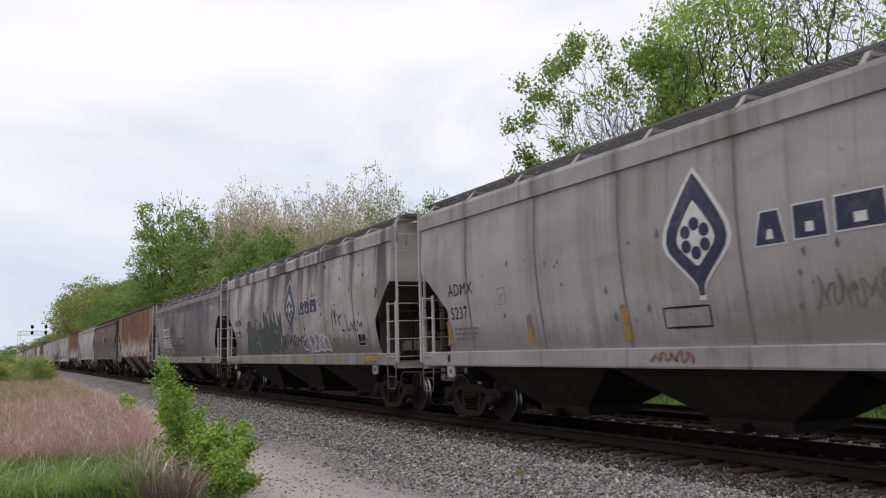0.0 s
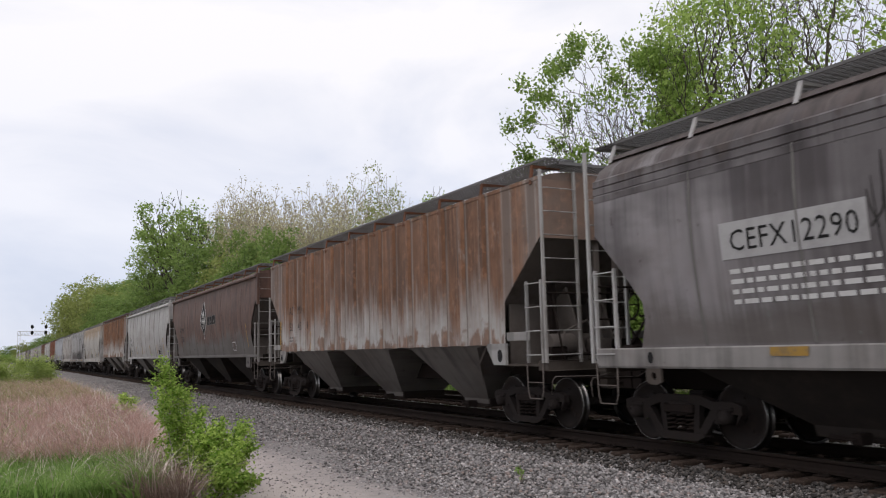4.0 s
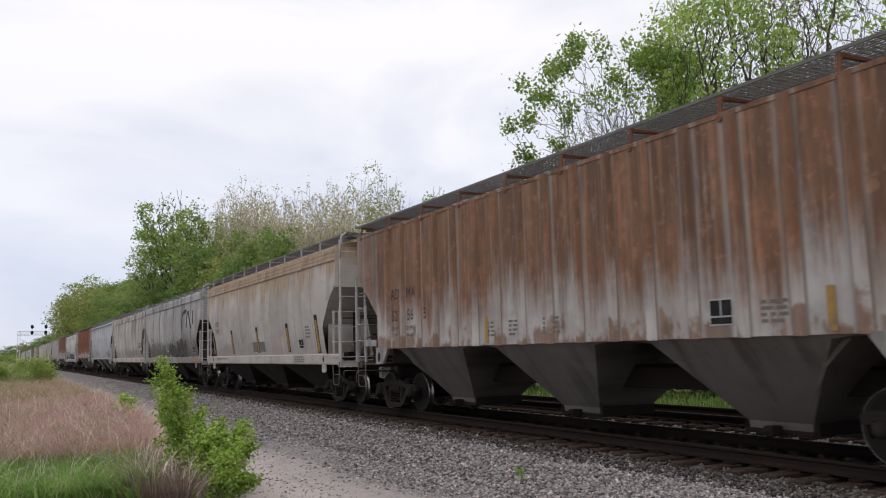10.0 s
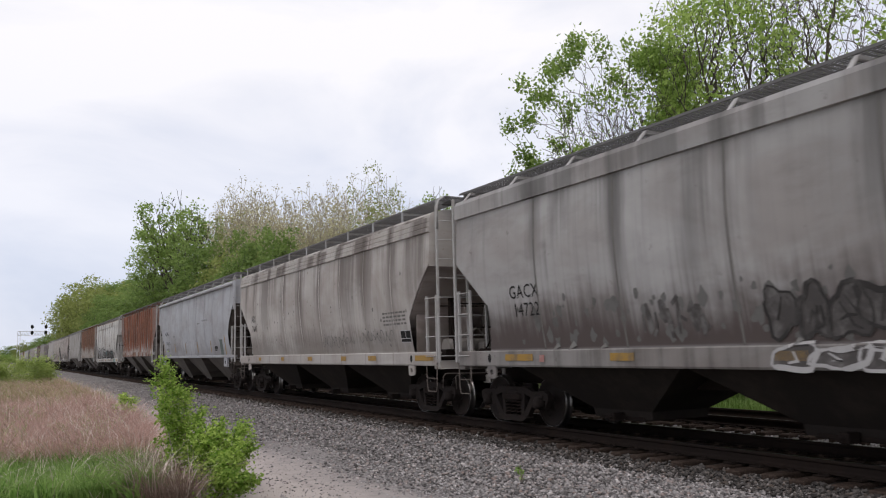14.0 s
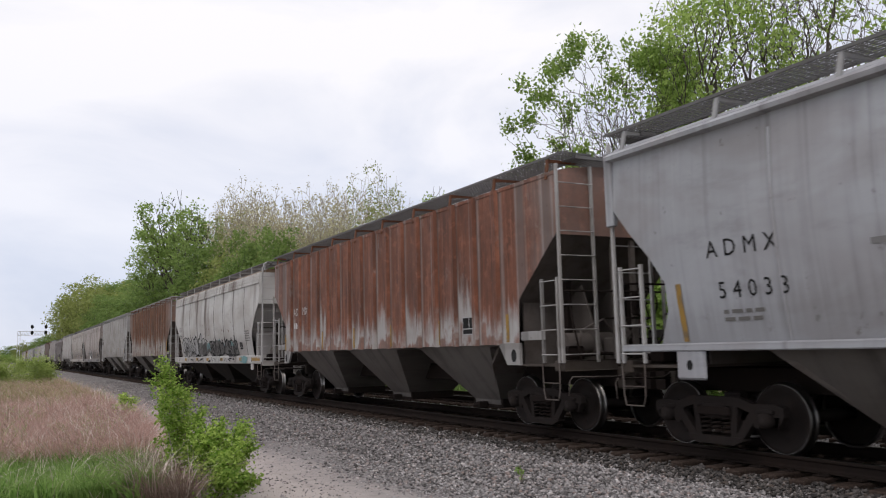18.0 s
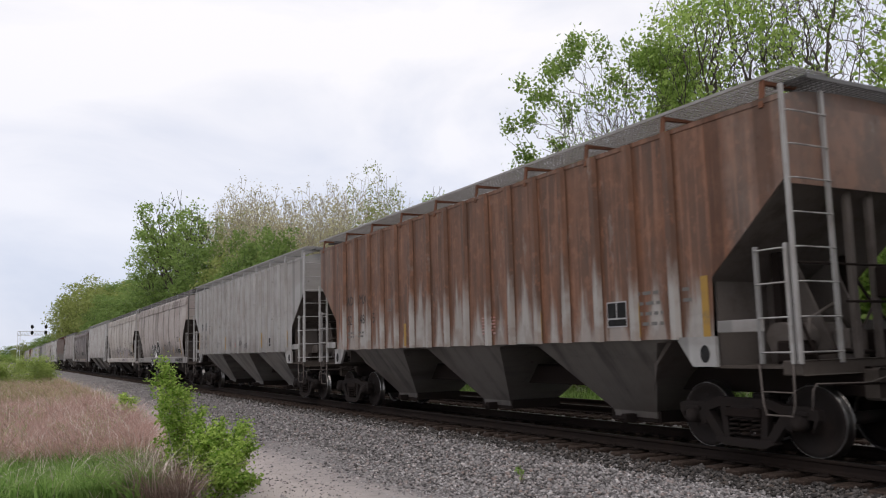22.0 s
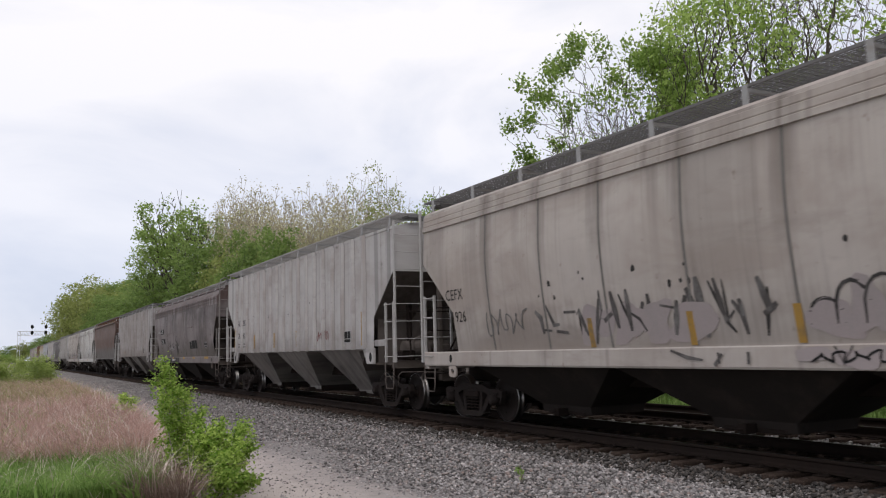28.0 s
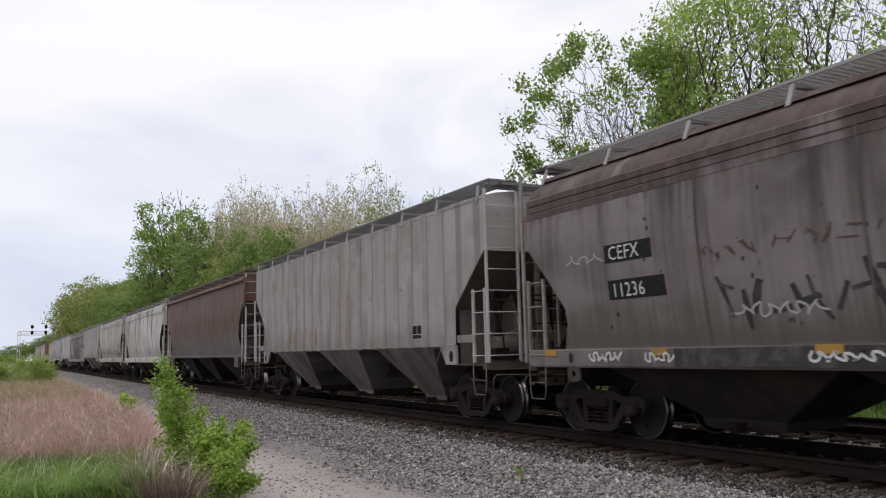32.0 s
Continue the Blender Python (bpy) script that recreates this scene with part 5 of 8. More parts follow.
def pick_shoulder(rng, n):
    x = 8.75 - 3.3 * rng.random(n) ** 1.05 - 0.45 * rng.random(n) ** 4 * 2.5
    y = near_far(rng, n, 4.2, 70)
    return np.stack([x, y, np.where(x < 5.9, rng.uniform(-0.012, 0.02, n), np.interp(x, BED_X, BED_ZZ) + rng.uniform(-0.012, 0.035, n))], -1)


def pick_between(rng, n):
    x = 11.1 + 5.4 * rng.random(n)
    y = near_far(rng, n, 4.5, 45)
    return np.stack([x, y, np.interp(x, BED_X, BED_ZZ) + 0.004], -1)


def pick_crib(rng, n):
    x = 8.7 + 2.4 * rng.random(n)
    y = near_far(rng, n, 4.5, 40)
    return np.stack([x, y, np.interp(x, BED_X, BED_ZZ) - 0.005], -1)


def pick_road(rng, n):
    x = 3.0 + 3.2 * rng.random(n) ** 0.6
    y = near_far(rng, n, 6.0, 40)
    return np.stack([x, y, np.full(n, 0.012)], -1)


pebbles("ballast_stones", 82000, pick_shoulder, (0.018, 0.048), M_STONE, "loose angular grey ballast on the sloping shoulder", 1)


def pick_tie_ends(rng, n):
    x = 7.9 + 0.85 * rng.random(n) ** 0.7
    y = near_far(rng, n, 4.2, 45)
    return np.stack([x, y, np.interp(x, BED_X, BED_ZZ) + rng.uniform(0.0, 0.075, n)], -1)


# darker brown stones: dust, and the shadow beside the track painted in
pebbles("ballast_stones", 9000, pick_tie_ends, (0.022, 0.05), M_STONE_DULL, "brownish dusty ballast along the ends of the ties, darkened for shadow", 5)
pebbles("ballast_stones", 12000, pick_between, (0.026, 0.055), M_STONE, "grey ballast between the two tracks", 2)
pebbles("ballast_stones", 6000, pick_crib, (0.026, 0.05), M_STONE_DIRT_SHADE, "stained ballast between the ties, painted darker for the shade under the train", 3)
pebbles("road_gravel", 9000, pick_road, (0.008, 0.026), M_STONE, "small loose gravel on the service road", 4)

RAIL_PROFILE = [(-0.076, 0.0), (-0.076, 0.012), (-0.02, 0.03), (-0.010, 0.05), (-0.010, 0.115), (-0.034, 0.13), (-0.037, 0.155), (-0.030, 0.168),
                (0.030, 0.168), (0.037, 0.155), (0.034, 0.13), (0.010, 0.115), (0.010, 0.05), (0.02, 0.03), (0.076, 0.012), (0.076, 0.0)]


def tie_mesh():
    g = Geo().box(-1.30, 1.30, -0.115, 0.115, -0.178, 0.0, 0.014)
    return g


def plate_mesh():
    g = Geo().box(-0.18, 0.18, -0.09, 0.09, 0.0, 0.02, 0.004)
    for x, y in ((-0.1, -0.06), (-0.1, 0.06), (0.1, -0.06), (0.1, 0.06)):
        g.box(x - 0.014, x + 0.014, y - 0.014, y + 0.014, 0.01, 0.045, 0.004)
    return g


def track(x, near_ties, label):
    t = new("railway_track")
    t.location = (x, 0, 0)
    tagged(t, label, "railway track", "railway tracks", "structure")
    zt = RAIL_Z - 0.168 - 0.02
    for s in (-1, 1):
        part("rail", Geo().prism([(s * 0.755 + p, zt + 0.02 + q) for p, q in RAIL_PROFILE], "y", -420, 700), M_RAIL, t, "rusty brown steel rail")
        part("rail_head", Geo().box(s * 0.755 - 0.027, s * 0.755 + 0.027, -420, 700, RAIL_Z - 0.0005, RAIL_Z + 0.0025), M_RAILTOP, t, "worn bright running surface")
    rng = random.Random(int(x * 10))
    far = Geo()
    i = 0
    y = 2.0
    while y < 260:
        dy, rz, dz = rng.uniform(-0.03, 0.03), rng.uniform(-1.6, 1.6), rng.uniform(-0.012, 0.006)
        m = pose(rng.uniform(-0.05, 0.05), y + dy, zt + dz, rz=rz)
        if i < near_ties:
            part("tie", cached("tie", tie_mesh), M_TIE, t, m=m)
            for s in (-1, 1):
                if i < 60:
                    part("tie_plate", cached("tie_plate", plate_mesh), M_RAIL, t, m=pose(s * 0.755, y + dy, zt))
        else:
            far.box(-1.30, 1.30, y + dy - 0.115, y + dy + 0.115, zt + dz - 0.15, zt + dz)
        y += 0.495
        i += 1
    tagged(part("far_ties", far, M_TIE, t, "dark timber ties further along"), kind="stuff")
    return t


track(TRACK_X, 110, "main track with dark timber ties and rusty rails under the train")
track(TRACK2_X, 80, "second track beyond the train, empty")

# ---------------------------------------------------------------- plants
def leaf_cloud(pts, size, seed, flat=0.4, droop=0.0):
    """Small pointed leaves at the given places."""
    rng = np.random.default_rng(seed)
    p = np.asarray(pts, float)
    n = len(p)
    d = rng.normal(size=(n, 3))
    d[:, 2] = d[:, 2] * flat - droop
    d /= np.linalg.norm(d, axis=1)[:, None]
    e = rng.normal(size=(n, 3))
    e -= (e * d).sum(1)[:, None] * d
    e /= np.linalg.norm(e, axis=1)[:, None]
    s = (size * (0.6 + 0.8 * rng.random(n)))[:, None]
    up = np.cross(d, e) * s * 0.12
    v = np.stack([p - d * s * 0.5, p + e * s * 0.34 + up, p + d * s * 0.6, p - e * s * 0.34 + up], 1).reshape(-1, 3)
    return v, n


def cloud_mesh(name, v, n):
    me = bpy.data.meshes.new(name)
    me.vertices.add(n * 4)
    me.vertices.foreach_set("co", v.ravel())
    me.loops.add(n * 4)
    me.loops.foreach_set("vertex_index", np.arange(n * 4, dtype=np.int32))
    me.polygons.add(n)
    me.polygons.foreach_set("loop_start", np.arange(0, n * 4, 4, dtype=np.int32))
    me.update(calc_edges=True)
    return me


def grow(height, spread, seed, base=0.35, nodes=620, deep=1.0, trunk_r=0.18, reach=0.6, rim=0.55, low=0.0, fine=0.008, lump=0.34, wob=0.045):
    """Wood that branches to fill an egg-shaped crown: every new twig joins the nearest older one, and limbs thicken downwards.
    Returns the wood, the twig ends and how near the rim each of them lies."""
    rng = np.random.default_rng(seed)
    zc, rz = height * (1 + base) / 2, height * (1 - base) / 2
    d = rng.normal(size=(nodes, 3))
    d /= np.linalg.norm(d, axis=1)[:, None]
    lumps = rng.normal(size=(9, 3))
    lumps /= np.linalg.norm(lumps, axis=1)[:, None]
    swell = 1.06 - lump + lump * np.clip(np.max(d @ lumps.T, axis=1), 0, 1) ** 3
    rad = (rim + (1 - rim) * rng.random(nodes)) ** deep * swell
    some = rng.random(nodes) < 0.45
    rad[some] *= rng.random(some.sum()) ** 0.5
    taper = 1.0 - low * np.clip(-d[:, 2], 0, 1)
    pts = d * rad[:, None] * np.array([spread, spread, rz]) * np.stack([taper, taper, np.ones(nodes)], 1) + np.array([0, 0, zc])
    n0 = 9
    bend = rng.normal(size=(n0, 2)).cumsum(0) * 0.012 * height
    stem = np.array([(bend[i, 0] * (i > 0), bend[i, 1] * (i > 0), height * (base + 0.30 * (1 - base)) * i / (n0 - 1)) for i in range(n0)])
    pos = np.zeros((n0 + nodes, 3))
    pos[:n0] = stem
    par = np.full(n0 + nodes, -1)
    par[1:n0] = np.arange(n0 - 1)
    run_ = np.zeros(n0 + nodes)
    run_[:n0] = stem[:, 2]
    first = max(2, int(n0 * base / (base + 0.3 * (1 - base))) - 1)
    order = np.argsort(np.linalg.norm(pts - stem[-1] * np.array([1, 1, 0.8]), axis=1))
    k = n0
    for i in order:
        q = pts[i]
        gap = np.linalg.norm(pos[first:k] - q, axis=1)
        down = np.clip(pos[first:k, 2] - q[2], 0, None)
        j = first + int(np.argmin(gap + reach * run_[first:k] * 0.5 + 0.8 * down))
        pos[k] = q
        par[k] = j
        run_[k] = run_[j] + np.linalg.norm(q - pos[j])
        k += 1
    area = np.zeros(k)
    kids = np.zeros(k, int)
    for i in range(k - 1, 0, -1):
        area[i] = area[i] if kids[i] else 1.0
        area[par[i]] += area[i]
        kids[par[i]] += 1
    thick = trunk_r * np.maximum(area / area[0], 1e-4) ** 0.52
    thick = np.maximum(thick, fine)
    g = Geo()
    for i in range(1, k):
        a, b = Vector(pos[par[i]]), Vector(pos[i])
        r1, r2 = min(thick[par[i]], thick[i] * 1.25), thick[i]
        if i < n0:
            g.tube([a, b], thick[par[i]], 7, r2, caps=False)
            continue
        L = (b - a).length
        mid = a.lerp(b, 0.5) + Vector(rng.normal(size=3)) * wob * L + Vector((0, 0, 0.05 * L))
        g.tube([a, mid, b], r1, 5 if r2 > 0.03 else 3, r2 * 0.8, caps=False)
    ends = [i for i in range(n0, k) if kids[i] <= 1]
    return g, pos[ends], np.linalg.norm((pos[ends] - np.array([0, 0, zc])) / np.array([spread, spread, rz]), axis=1)


def tree(name, height, spread, seed, leaves, size, leaf, label, bark=None, puff=0.45, clumps=0.85, shell=0.0, **kw):
    """A broad-leaved tree: trunk with limbs, and a crown of many small leaves in loose clumps with gaps."""
    g, tips, d = grow(height, spread, seed, **kw)
    t = tagged(new(name), label, "tree", "trees along the line")
    rng = np.random.default_rng(seed)
    part("trunk", g.mesh("trunk", recalc=False), bark or M_BARK, t)
    outer = tips[d >= np.quantile(d, shell)]
    keep = outer[rng.random(len(outer)) < clumps]
    each = 0.5 + rng.random(len(keep))
    pick = rng.choice(len(keep), leaves, p=each / each.sum())
    pts = keep[pick] + rng.normal(size=(leaves, 3)) * puff * np.array([1, 1, 0.75])
    v, n = leaf_cloud(pts, size, seed)
    part("crown", cloud_mesh("crown", v, n), leaf, t)
    return t


def limb_tree(name, height, spread, seed, leaf, label, bark=None, edge=0.0, clumps=1.0, per=24, size=0.2, puff=0.3, inner=0, droop=0.25, **kw):
    """A tree whose leaves hang in separate clumps at the twig ends, with the limbs showing between them.
    edge: the share of twigs, from the heart outwards, that are still bare; inner: how many small buds the twigs carry."""
    rng = np.random.default_rng(seed)
    g, ends, out = grow(height, spread, seed, **kw)
    leafy = ends[out >= np.quantile(out, edge)]
    leafy = leafy[rng.random(len(leafy)) < clumps]
    count = rng.integers(int(per * 0.4), int(per * 1.6) + 1, len(leafy))
    pts = np.repeat(leafy, count, axis=0)
    pts = pts + rng.normal(size=pts.shape) * puff * np.array([1, 1, 0.8])
    v, n = leaf_cloud(pts, size, seed, 0.4, droop)
    if inner:
        buds = np.repeat(ends, inner, axis=0)
        w, m = leaf_cloud(buds + rng.normal(size=buds.shape) * 0.16, size * 0.55, seed + 1, 0.6)
        v, n = np.concatenate([v, w]), n + m
    t = tagged(new(name), label, "tree", "trees along the line")
    part("trunk", g.mesh("trunk", recalc=False), bark or M_BARK, t)
    part("crown", cloud_mesh("crown", v, n), leaf, t)
    return t


PROTO = {
    "oak": limb_tree("tree", 19, 4.6, 11, M_LEAF_OAK, "tall broad tree in fresh green leaf, dark limbs showing", bark=M_BARK_DARK, edge=0.4, clumps=0.26, per=80, size=0.30, puff=0.46, base=0.42, nodes=420, rim=0.35, reach=1.0, wob=0.03, trunk_r=0.34, fine=0.03, lump=0.42),
    "dense": tree("tree", 15, 4.8, 12, 10000, 0.34, M_LEAF_DARK, "dense green tree at the edge of the wood", base=0.06, puff=0.55, nodes=420, shell=0.2, trunk_r=0.2),
    "fan": limb_tree("tree", 15, 5.8, 13, M_LEAF_FAN, "broad tree with bare inner branches and leaf clumps round its rim", bark=M_BARK_DARK, edge=0.82, clumps=0.30, per=130, size=0.17, puff=0.28, inner=1, base=0.26, nodes=2600, rim=0.25, reach=0.95, wob=0.03, trunk_r=0.24, fine=0.014, lump=0.22),
    "open": limb_tree("tree", 18, 3.7, 19, M_LEAF_NEAR, "tall tree with open dark limbs and bright leaf clumps", bark=M_BARK_DARK, edge=0.2, clumps=0.11, per=44, size=0.17, puff=0.30, base=0.22, nodes=1100, rim=0.25, reach=1.0, wob=0.03, trunk_r=0.17, fine=0.009, lump=0.4),
    "fresh": limb_tree("tree", 18, 2.6, 17, M_LEAF_NEAR, "tall narrow tree thick with bright new leaves", bark=M_BARK_DARK, clumps=0.36, per=40, size=0.19, puff=0.34, base=0.12, nodes=900, rim=0.3, reach=0.9, wob=0.03, trunk_r=0.17, fine=0.010, lump=0.35),
    "bare": limb_tree("tree", 16, 3.8, 14, M_CATKIN, "slender tree still almost bare, in pale bud", bark=M_TWIG, clumps=0.9, per=5, size=0.18, puff=0.24, base=0.22, nodes=1200, rim=0.3, reach=1.0, wob=0.03, trunk_r=0.17, fine=0.020),
    "bud": limb_tree("tree", 16, 3.4, 15, M_LEAF_YELLOW, "slender tree with small yellow-green leaves", bark=M_TWIG, clumps=0.6, per=9, size=0.17, puff=0.26, base=0.2, nodes=1100, rim=0.3, reach=1.0, wob=0.03, trunk_r=0.16, fine=0.016),
    "shrub": tree("tree", 7, 3.4, 16, 9000, 0.24, M_LEAF, "low bushy tree in bright green leaf", base=0.0, puff=0.45, nodes=360, trunk_r=0.1),
    "olive": tree("tree", 19, 6.8, 18, 9000, 0.46, M_LEAF_YELLOW, "broad tree in yellow-green young leaf", base=0.08, puff=0.7, nodes=420, trunk_r=0.24),
}
PROTO_H = {"oak": 19, "dense": 15, "fan": 15, "open": 18, "fresh": 18, "bare": 16, "bud": 16, "shrub": 7, "olive": 19}
used_proto = set()


def plant(kind, x, y, height, turn, wide=1.0):
    """Sets out one tree, a copy of its kind, scaled to its height."""
    s = height * (0.94 if kind in ("fresh", "dense", "olive") else 1.0) / PROTO_H[kind]
    ob = PROTO[kind]
    if kind not in used_proto:
        used_proto.add(kind)
        t = ob
        t.matrix_basis = pose(x, y, -0.05, rz=turn)
    else:
        t = copy_thing(ob, pose(x, y, -0.05, rz=turn))
    t.scale = (s * wide, s * wide, s)
    return t


def set_out(*rows):
    for row in rows:
        plant(*row)


# The near trees opposite the camera.
set_out(("open", 21.5, 8.5, 18.0, 40, 1.0), ("open", 21.0, 12.2, 18.0, 310, 0.9), ("open", 20.5, 15.0, 17.5, 200, 0.8), ("open", 20.8, 17.0, 18.0, 80, 0.75),
        ("open", 21.2, 19.2, 18.5, 130, 0.8), ("fresh", 21.8, 21.9, 18.0, 140, 0.78), ("fan", 20.5, 23.9, 14.2, 200, 0.77), ("oak", 21.5, 41.0, 11.6, 145, 0.6),
        ("bud", 22.5, 45.5, 11.0, 0, 0.6))
# The almost bare trees behind the edge of the wood.
set_out(("bud", 23.5, 50.0, 13.4, 60, 0.8), ("bud", 25.0, 56.5, 16.6, 90, 0.8), ("bare", 25.0, 62.0, 16.6, 200, 0.75),
        ("bare", 25.0, 67.0, 17.0, 300, 0.75), ("bare", 25.0, 73.0, 18.0, 150, 0.8), ("bare", 25.0, 79.0, 17.6, 20, 0.75), ("bare", 25.0, 88.0, 20.8, 10, 0.8),
        ("bare", 25.0, 96.0, 23.2, 100, 0.8), ("bare", 25.5, 105.0, 24.0, 220, 0.8), ("bud", 25.0, 100.0, 20.0, 280, 0.8))
rngb = random.Random(12)
for i in range(9):
    plant("bare", 29.0 + rngb.uniform(-1.5, 1.5), 66.0 + 6.2 * i, 17.0 + 0.95 * i + rngb.uniform(-0.8, 0.8), rngb.uniform(0, 360), rngb.uniform(0.75, 0.9))
# The green edge of the wood.
set_out(("shrub", 18.8, 54.0, 8.4, 100, 0.9), ("dense", 18.8, 62.0, 12.6, 10, 0.75), ("olive", 20.5, 66.0, 11.4, 30, 0.8),
        ("dense", 18.8, 70.0, 13.4, 70, 0.75), ("dense", 20.0, 74.0, 12.4, 330, 1.0), ("olive", 20.5, 84.0, 14.2, 110, 0.75),
        ("dense", 20.0, 96.0, 16.0, 250, 0.95), ("oak", 20.0, 115.0, 25.0, 60, 0.90), ("oak", 20.0, 125.0, 21.0, 190, 0.85), ("oak", 22.0, 106.0, 21.5, 250, 0.8),
        ("dense", 19.5, 134.0, 15.0, 20, 1.0), ("shrub", 18.0, 136.0, 8.0, 40, 1.3), ("dense", 19.0, 142.0, 12.5, 130, 1.1))
# The wood further along the line.
set_out(("dense", 19.0, 156.0, 13.5, 210, 1.1), ("dense", 18.5, 172.0, 14.5, 300, 1.2), ("dense", 20.5, 190.0, 16.5, 70, 1.1),
        ("olive", 21.5, 208.0, 20.5, 170, 0.9), ("olive", 21.5, 226.0, 23.0, 260, 0.95), ("olive", 21.5, 246.0, 25.0, 350, 0.95),
        ("olive", 22.0, 270.0, 27.0, 45, 1.0), ("olive", 22.5, 298.0, 27.0, 135, 1.0), ("dense", 24.0, 345.0, 15.0, 225, 1.3),
        ("dense", 26.0, 385.0, 15.0, 315, 1.5), ("dense", 26.0, 430.0, 16.0, 15, 1.5), ("dense", 24.0, 480.0, 16.0, 105, 1.6), ("dense", 22.0, 540.0, 16.0, 195, 1.6))
# Far trees across the tracks and on this side of them.
set_out(("dense", -4.5, 150.0, 6.4, 30, 1.4), ("dense", -8.0, 190.0, 7.4, 130, 1.6), ("dense", -13.0, 240.0, 8.5, 330, 1.6),
        ("fresh", -22.0, 280.0, 12.0, 10, 2.0), ("olive", -38.0, 300.0, 14.0, 200, 1.4), ("dense", -14.0, 420.0, 11.0, 120, 1.8), ("dense", -22.0, 520.0, 15.0, 115, 1.8),
        ("olive", 14.0, 600.0, 15.0, 195, 1.4), ("dense", 6.0, 660.0, 13.0, 285, 1.6), ("olive", -4.0, 690.0, 13.0, 205, 1.5))
for x, y, h, turn in ((-34, 420, 7, 0), (-26, 400, 6, 60), (-20, 430, 7, 120), (-12, 450, 5, 180), (-6, 520, 6, 240), (2, 600, 6, 300), (9, 640, 7, 30)):
    plant("shrub", x, y, h, turn, 2.2)
# The undergrowth that closes the view under the trees.
rngp = random.Random(8)
yy = 7.0
while yy < 120:
    plant("shrub", 20.0 + rngp.uniform(-0.6, 1.5), yy, rngp.uniform(5.6, 7.6), rngp.uniform(0, 360), rngp.uniform(0.8, 1.1))
    yy += rngp.uniform(2.4, 4.4)
yy = 62.0
while yy < 240:
    plant(("dense", "dense", "olive")[int(yy) % 3], 28.0 + rngp.uniform(-3, 3), yy, 9.5 + 0.075 * (yy - 62) + rngp.uniform(-1, 1.5), rngp.uniform(0, 360), rngp.uniform(1.1, 1.5))
    yy += rngp.uniform(6, 9)
yy = 120.0
while yy < 290:
    plant(("dense", "olive", "dense")[int(yy) % 3], 20.5 + 0.045 * (yy - 120) + rngp.uniform(-1, 1), yy, 14.5 + 0.02 * (yy - 120) + rngp.uniform(-1.5, 1.5), rngp.uniform(0, 360), rngp.uniform(1.0, 1.4))
    yy += rngp.uniform(8, 12)


def blades(name, count, pick, length, width, mat, label, seed, bend=0.5, lean=(0, 0)):
    """Grass: thin bent blades, joined."""
    rng = np.random.default_rng(seed)
    p = pick(rng, count)
    n = len(p)
    L = length[0] + (length[1] - length[0]) * rng.random(n)
    a = rng.random(n) * 6.283
    out = np.stack([np.cos(a), np.sin(a), np.zeros(n)], 1) * (bend * rng.random(n) * L)[:, None] + np.array([lean[0], lean[1], 0]) * L[:, None]
    side = np.stack([-np.sin(a + 0.7), np.cos(a + 0.7), np.zeros(n)], 1) * (width * (0.6 + 0.8 * rng.random(n)))[:, None]
    up = np.array([0, 0, 1.0])
    mid = p + out * 0.3 + up * (L * 0.6)[:, None]
    tip = p + out + up * (L * (1.0 - 0.35 * rng.random(n)))[:, None]
    v = np.stack([p - side, p + side, mid + side * 0.7, mid - side * 0.7, tip], 1).reshape(-1, 3)
    o = 5 * np.arange(n)[:, None]
    me = bpy.data.meshes.new(name)
    me.vertices.add(5 * n)
    me.vertices.foreach_set("co", v.ravel())
    idx = np.concatenate([o + np.array([[0, 1, 2, 3]]), o + np.array([[3, 2, 4]])], 1).ravel()
    me.loops.add(7 * n)
    me.loops.foreach_set("vertex_index", idx.astype(np.int32))
    me.polygons.add(2 * n)
    me.polygons.foreach_set("loop_start", np.stack([7 * np.arange(n), 7 * np.arange(n) + 4], 1).ravel().astype(np.int32))
    me.materials.append(mat)
    me.update(calc_edges=True)
    return tagged(new(name, me), label, "grass", kind="stuff")


def pick_dry(rng, n):
    y = near_far(rng, n, 13.9, 70)
    edge = np.interp(y, [13, 17, 25, 70], [1.9, 2.7, 3.3, 4.2])
    x = edge - rng.random(n) ** 1.3 * (3.2 + 0.12 * y)
    return np.stack([x, y, np.full(n, -0.03)], -1)


def pick_front(rng, n):
    y = 11.2 + 4.8 * rng.random(n) ** 1.15
    x = -1.2 + 3.1 * rng.random(n) + (y - 11.2) * 0.05
    return np.stack([x, y, np.full(n, -0.03)], -1)


def pick_far_verge(rng, n):
    x = 16.6 + 4.0 * rng.random(n)
    y = near_far(rng, n, 7.0, 90)
    return np.stack([x, y, np.full(n, -0.03)], -1)


def pick_dead(rng, n):
    y = 11.0 + 2.4 * rng.random(n)
    x = 1.55 + 0.75 * rng.random(n) + (y - 11.4) * 0.12
    return np.stack([x, y, np.full(n, -0.03)], -1)


def pick_mixed(rng, n):
    y = near_far(rng, n, 14.0, 60)
    x = np.interp(y, [13, 17, 25, 70], [2.0, 2.9, 3.6, 4.6]) - rng.random(n) * (2.0 + 0.1 * y)
    keep = np.array([noise.noise((a * 0.9, b * 0.35, 7.0)) > 0.08 for a, b in zip(x, y)])
    return np.stack([x, y, np.full(n, -0.03)], -1)[keep]


def pick_back(rng, n):
    y = near_far(rng, n, 34, 85)
    x = np.interp(y, [13, 17, 25, 70], [2.0, 2.9, 3.4, 4.2]) - rng.random(n) * (2.0 + 0.1 * y)
    return np.stack([x, y, np.full(n, -0.03)], -1)


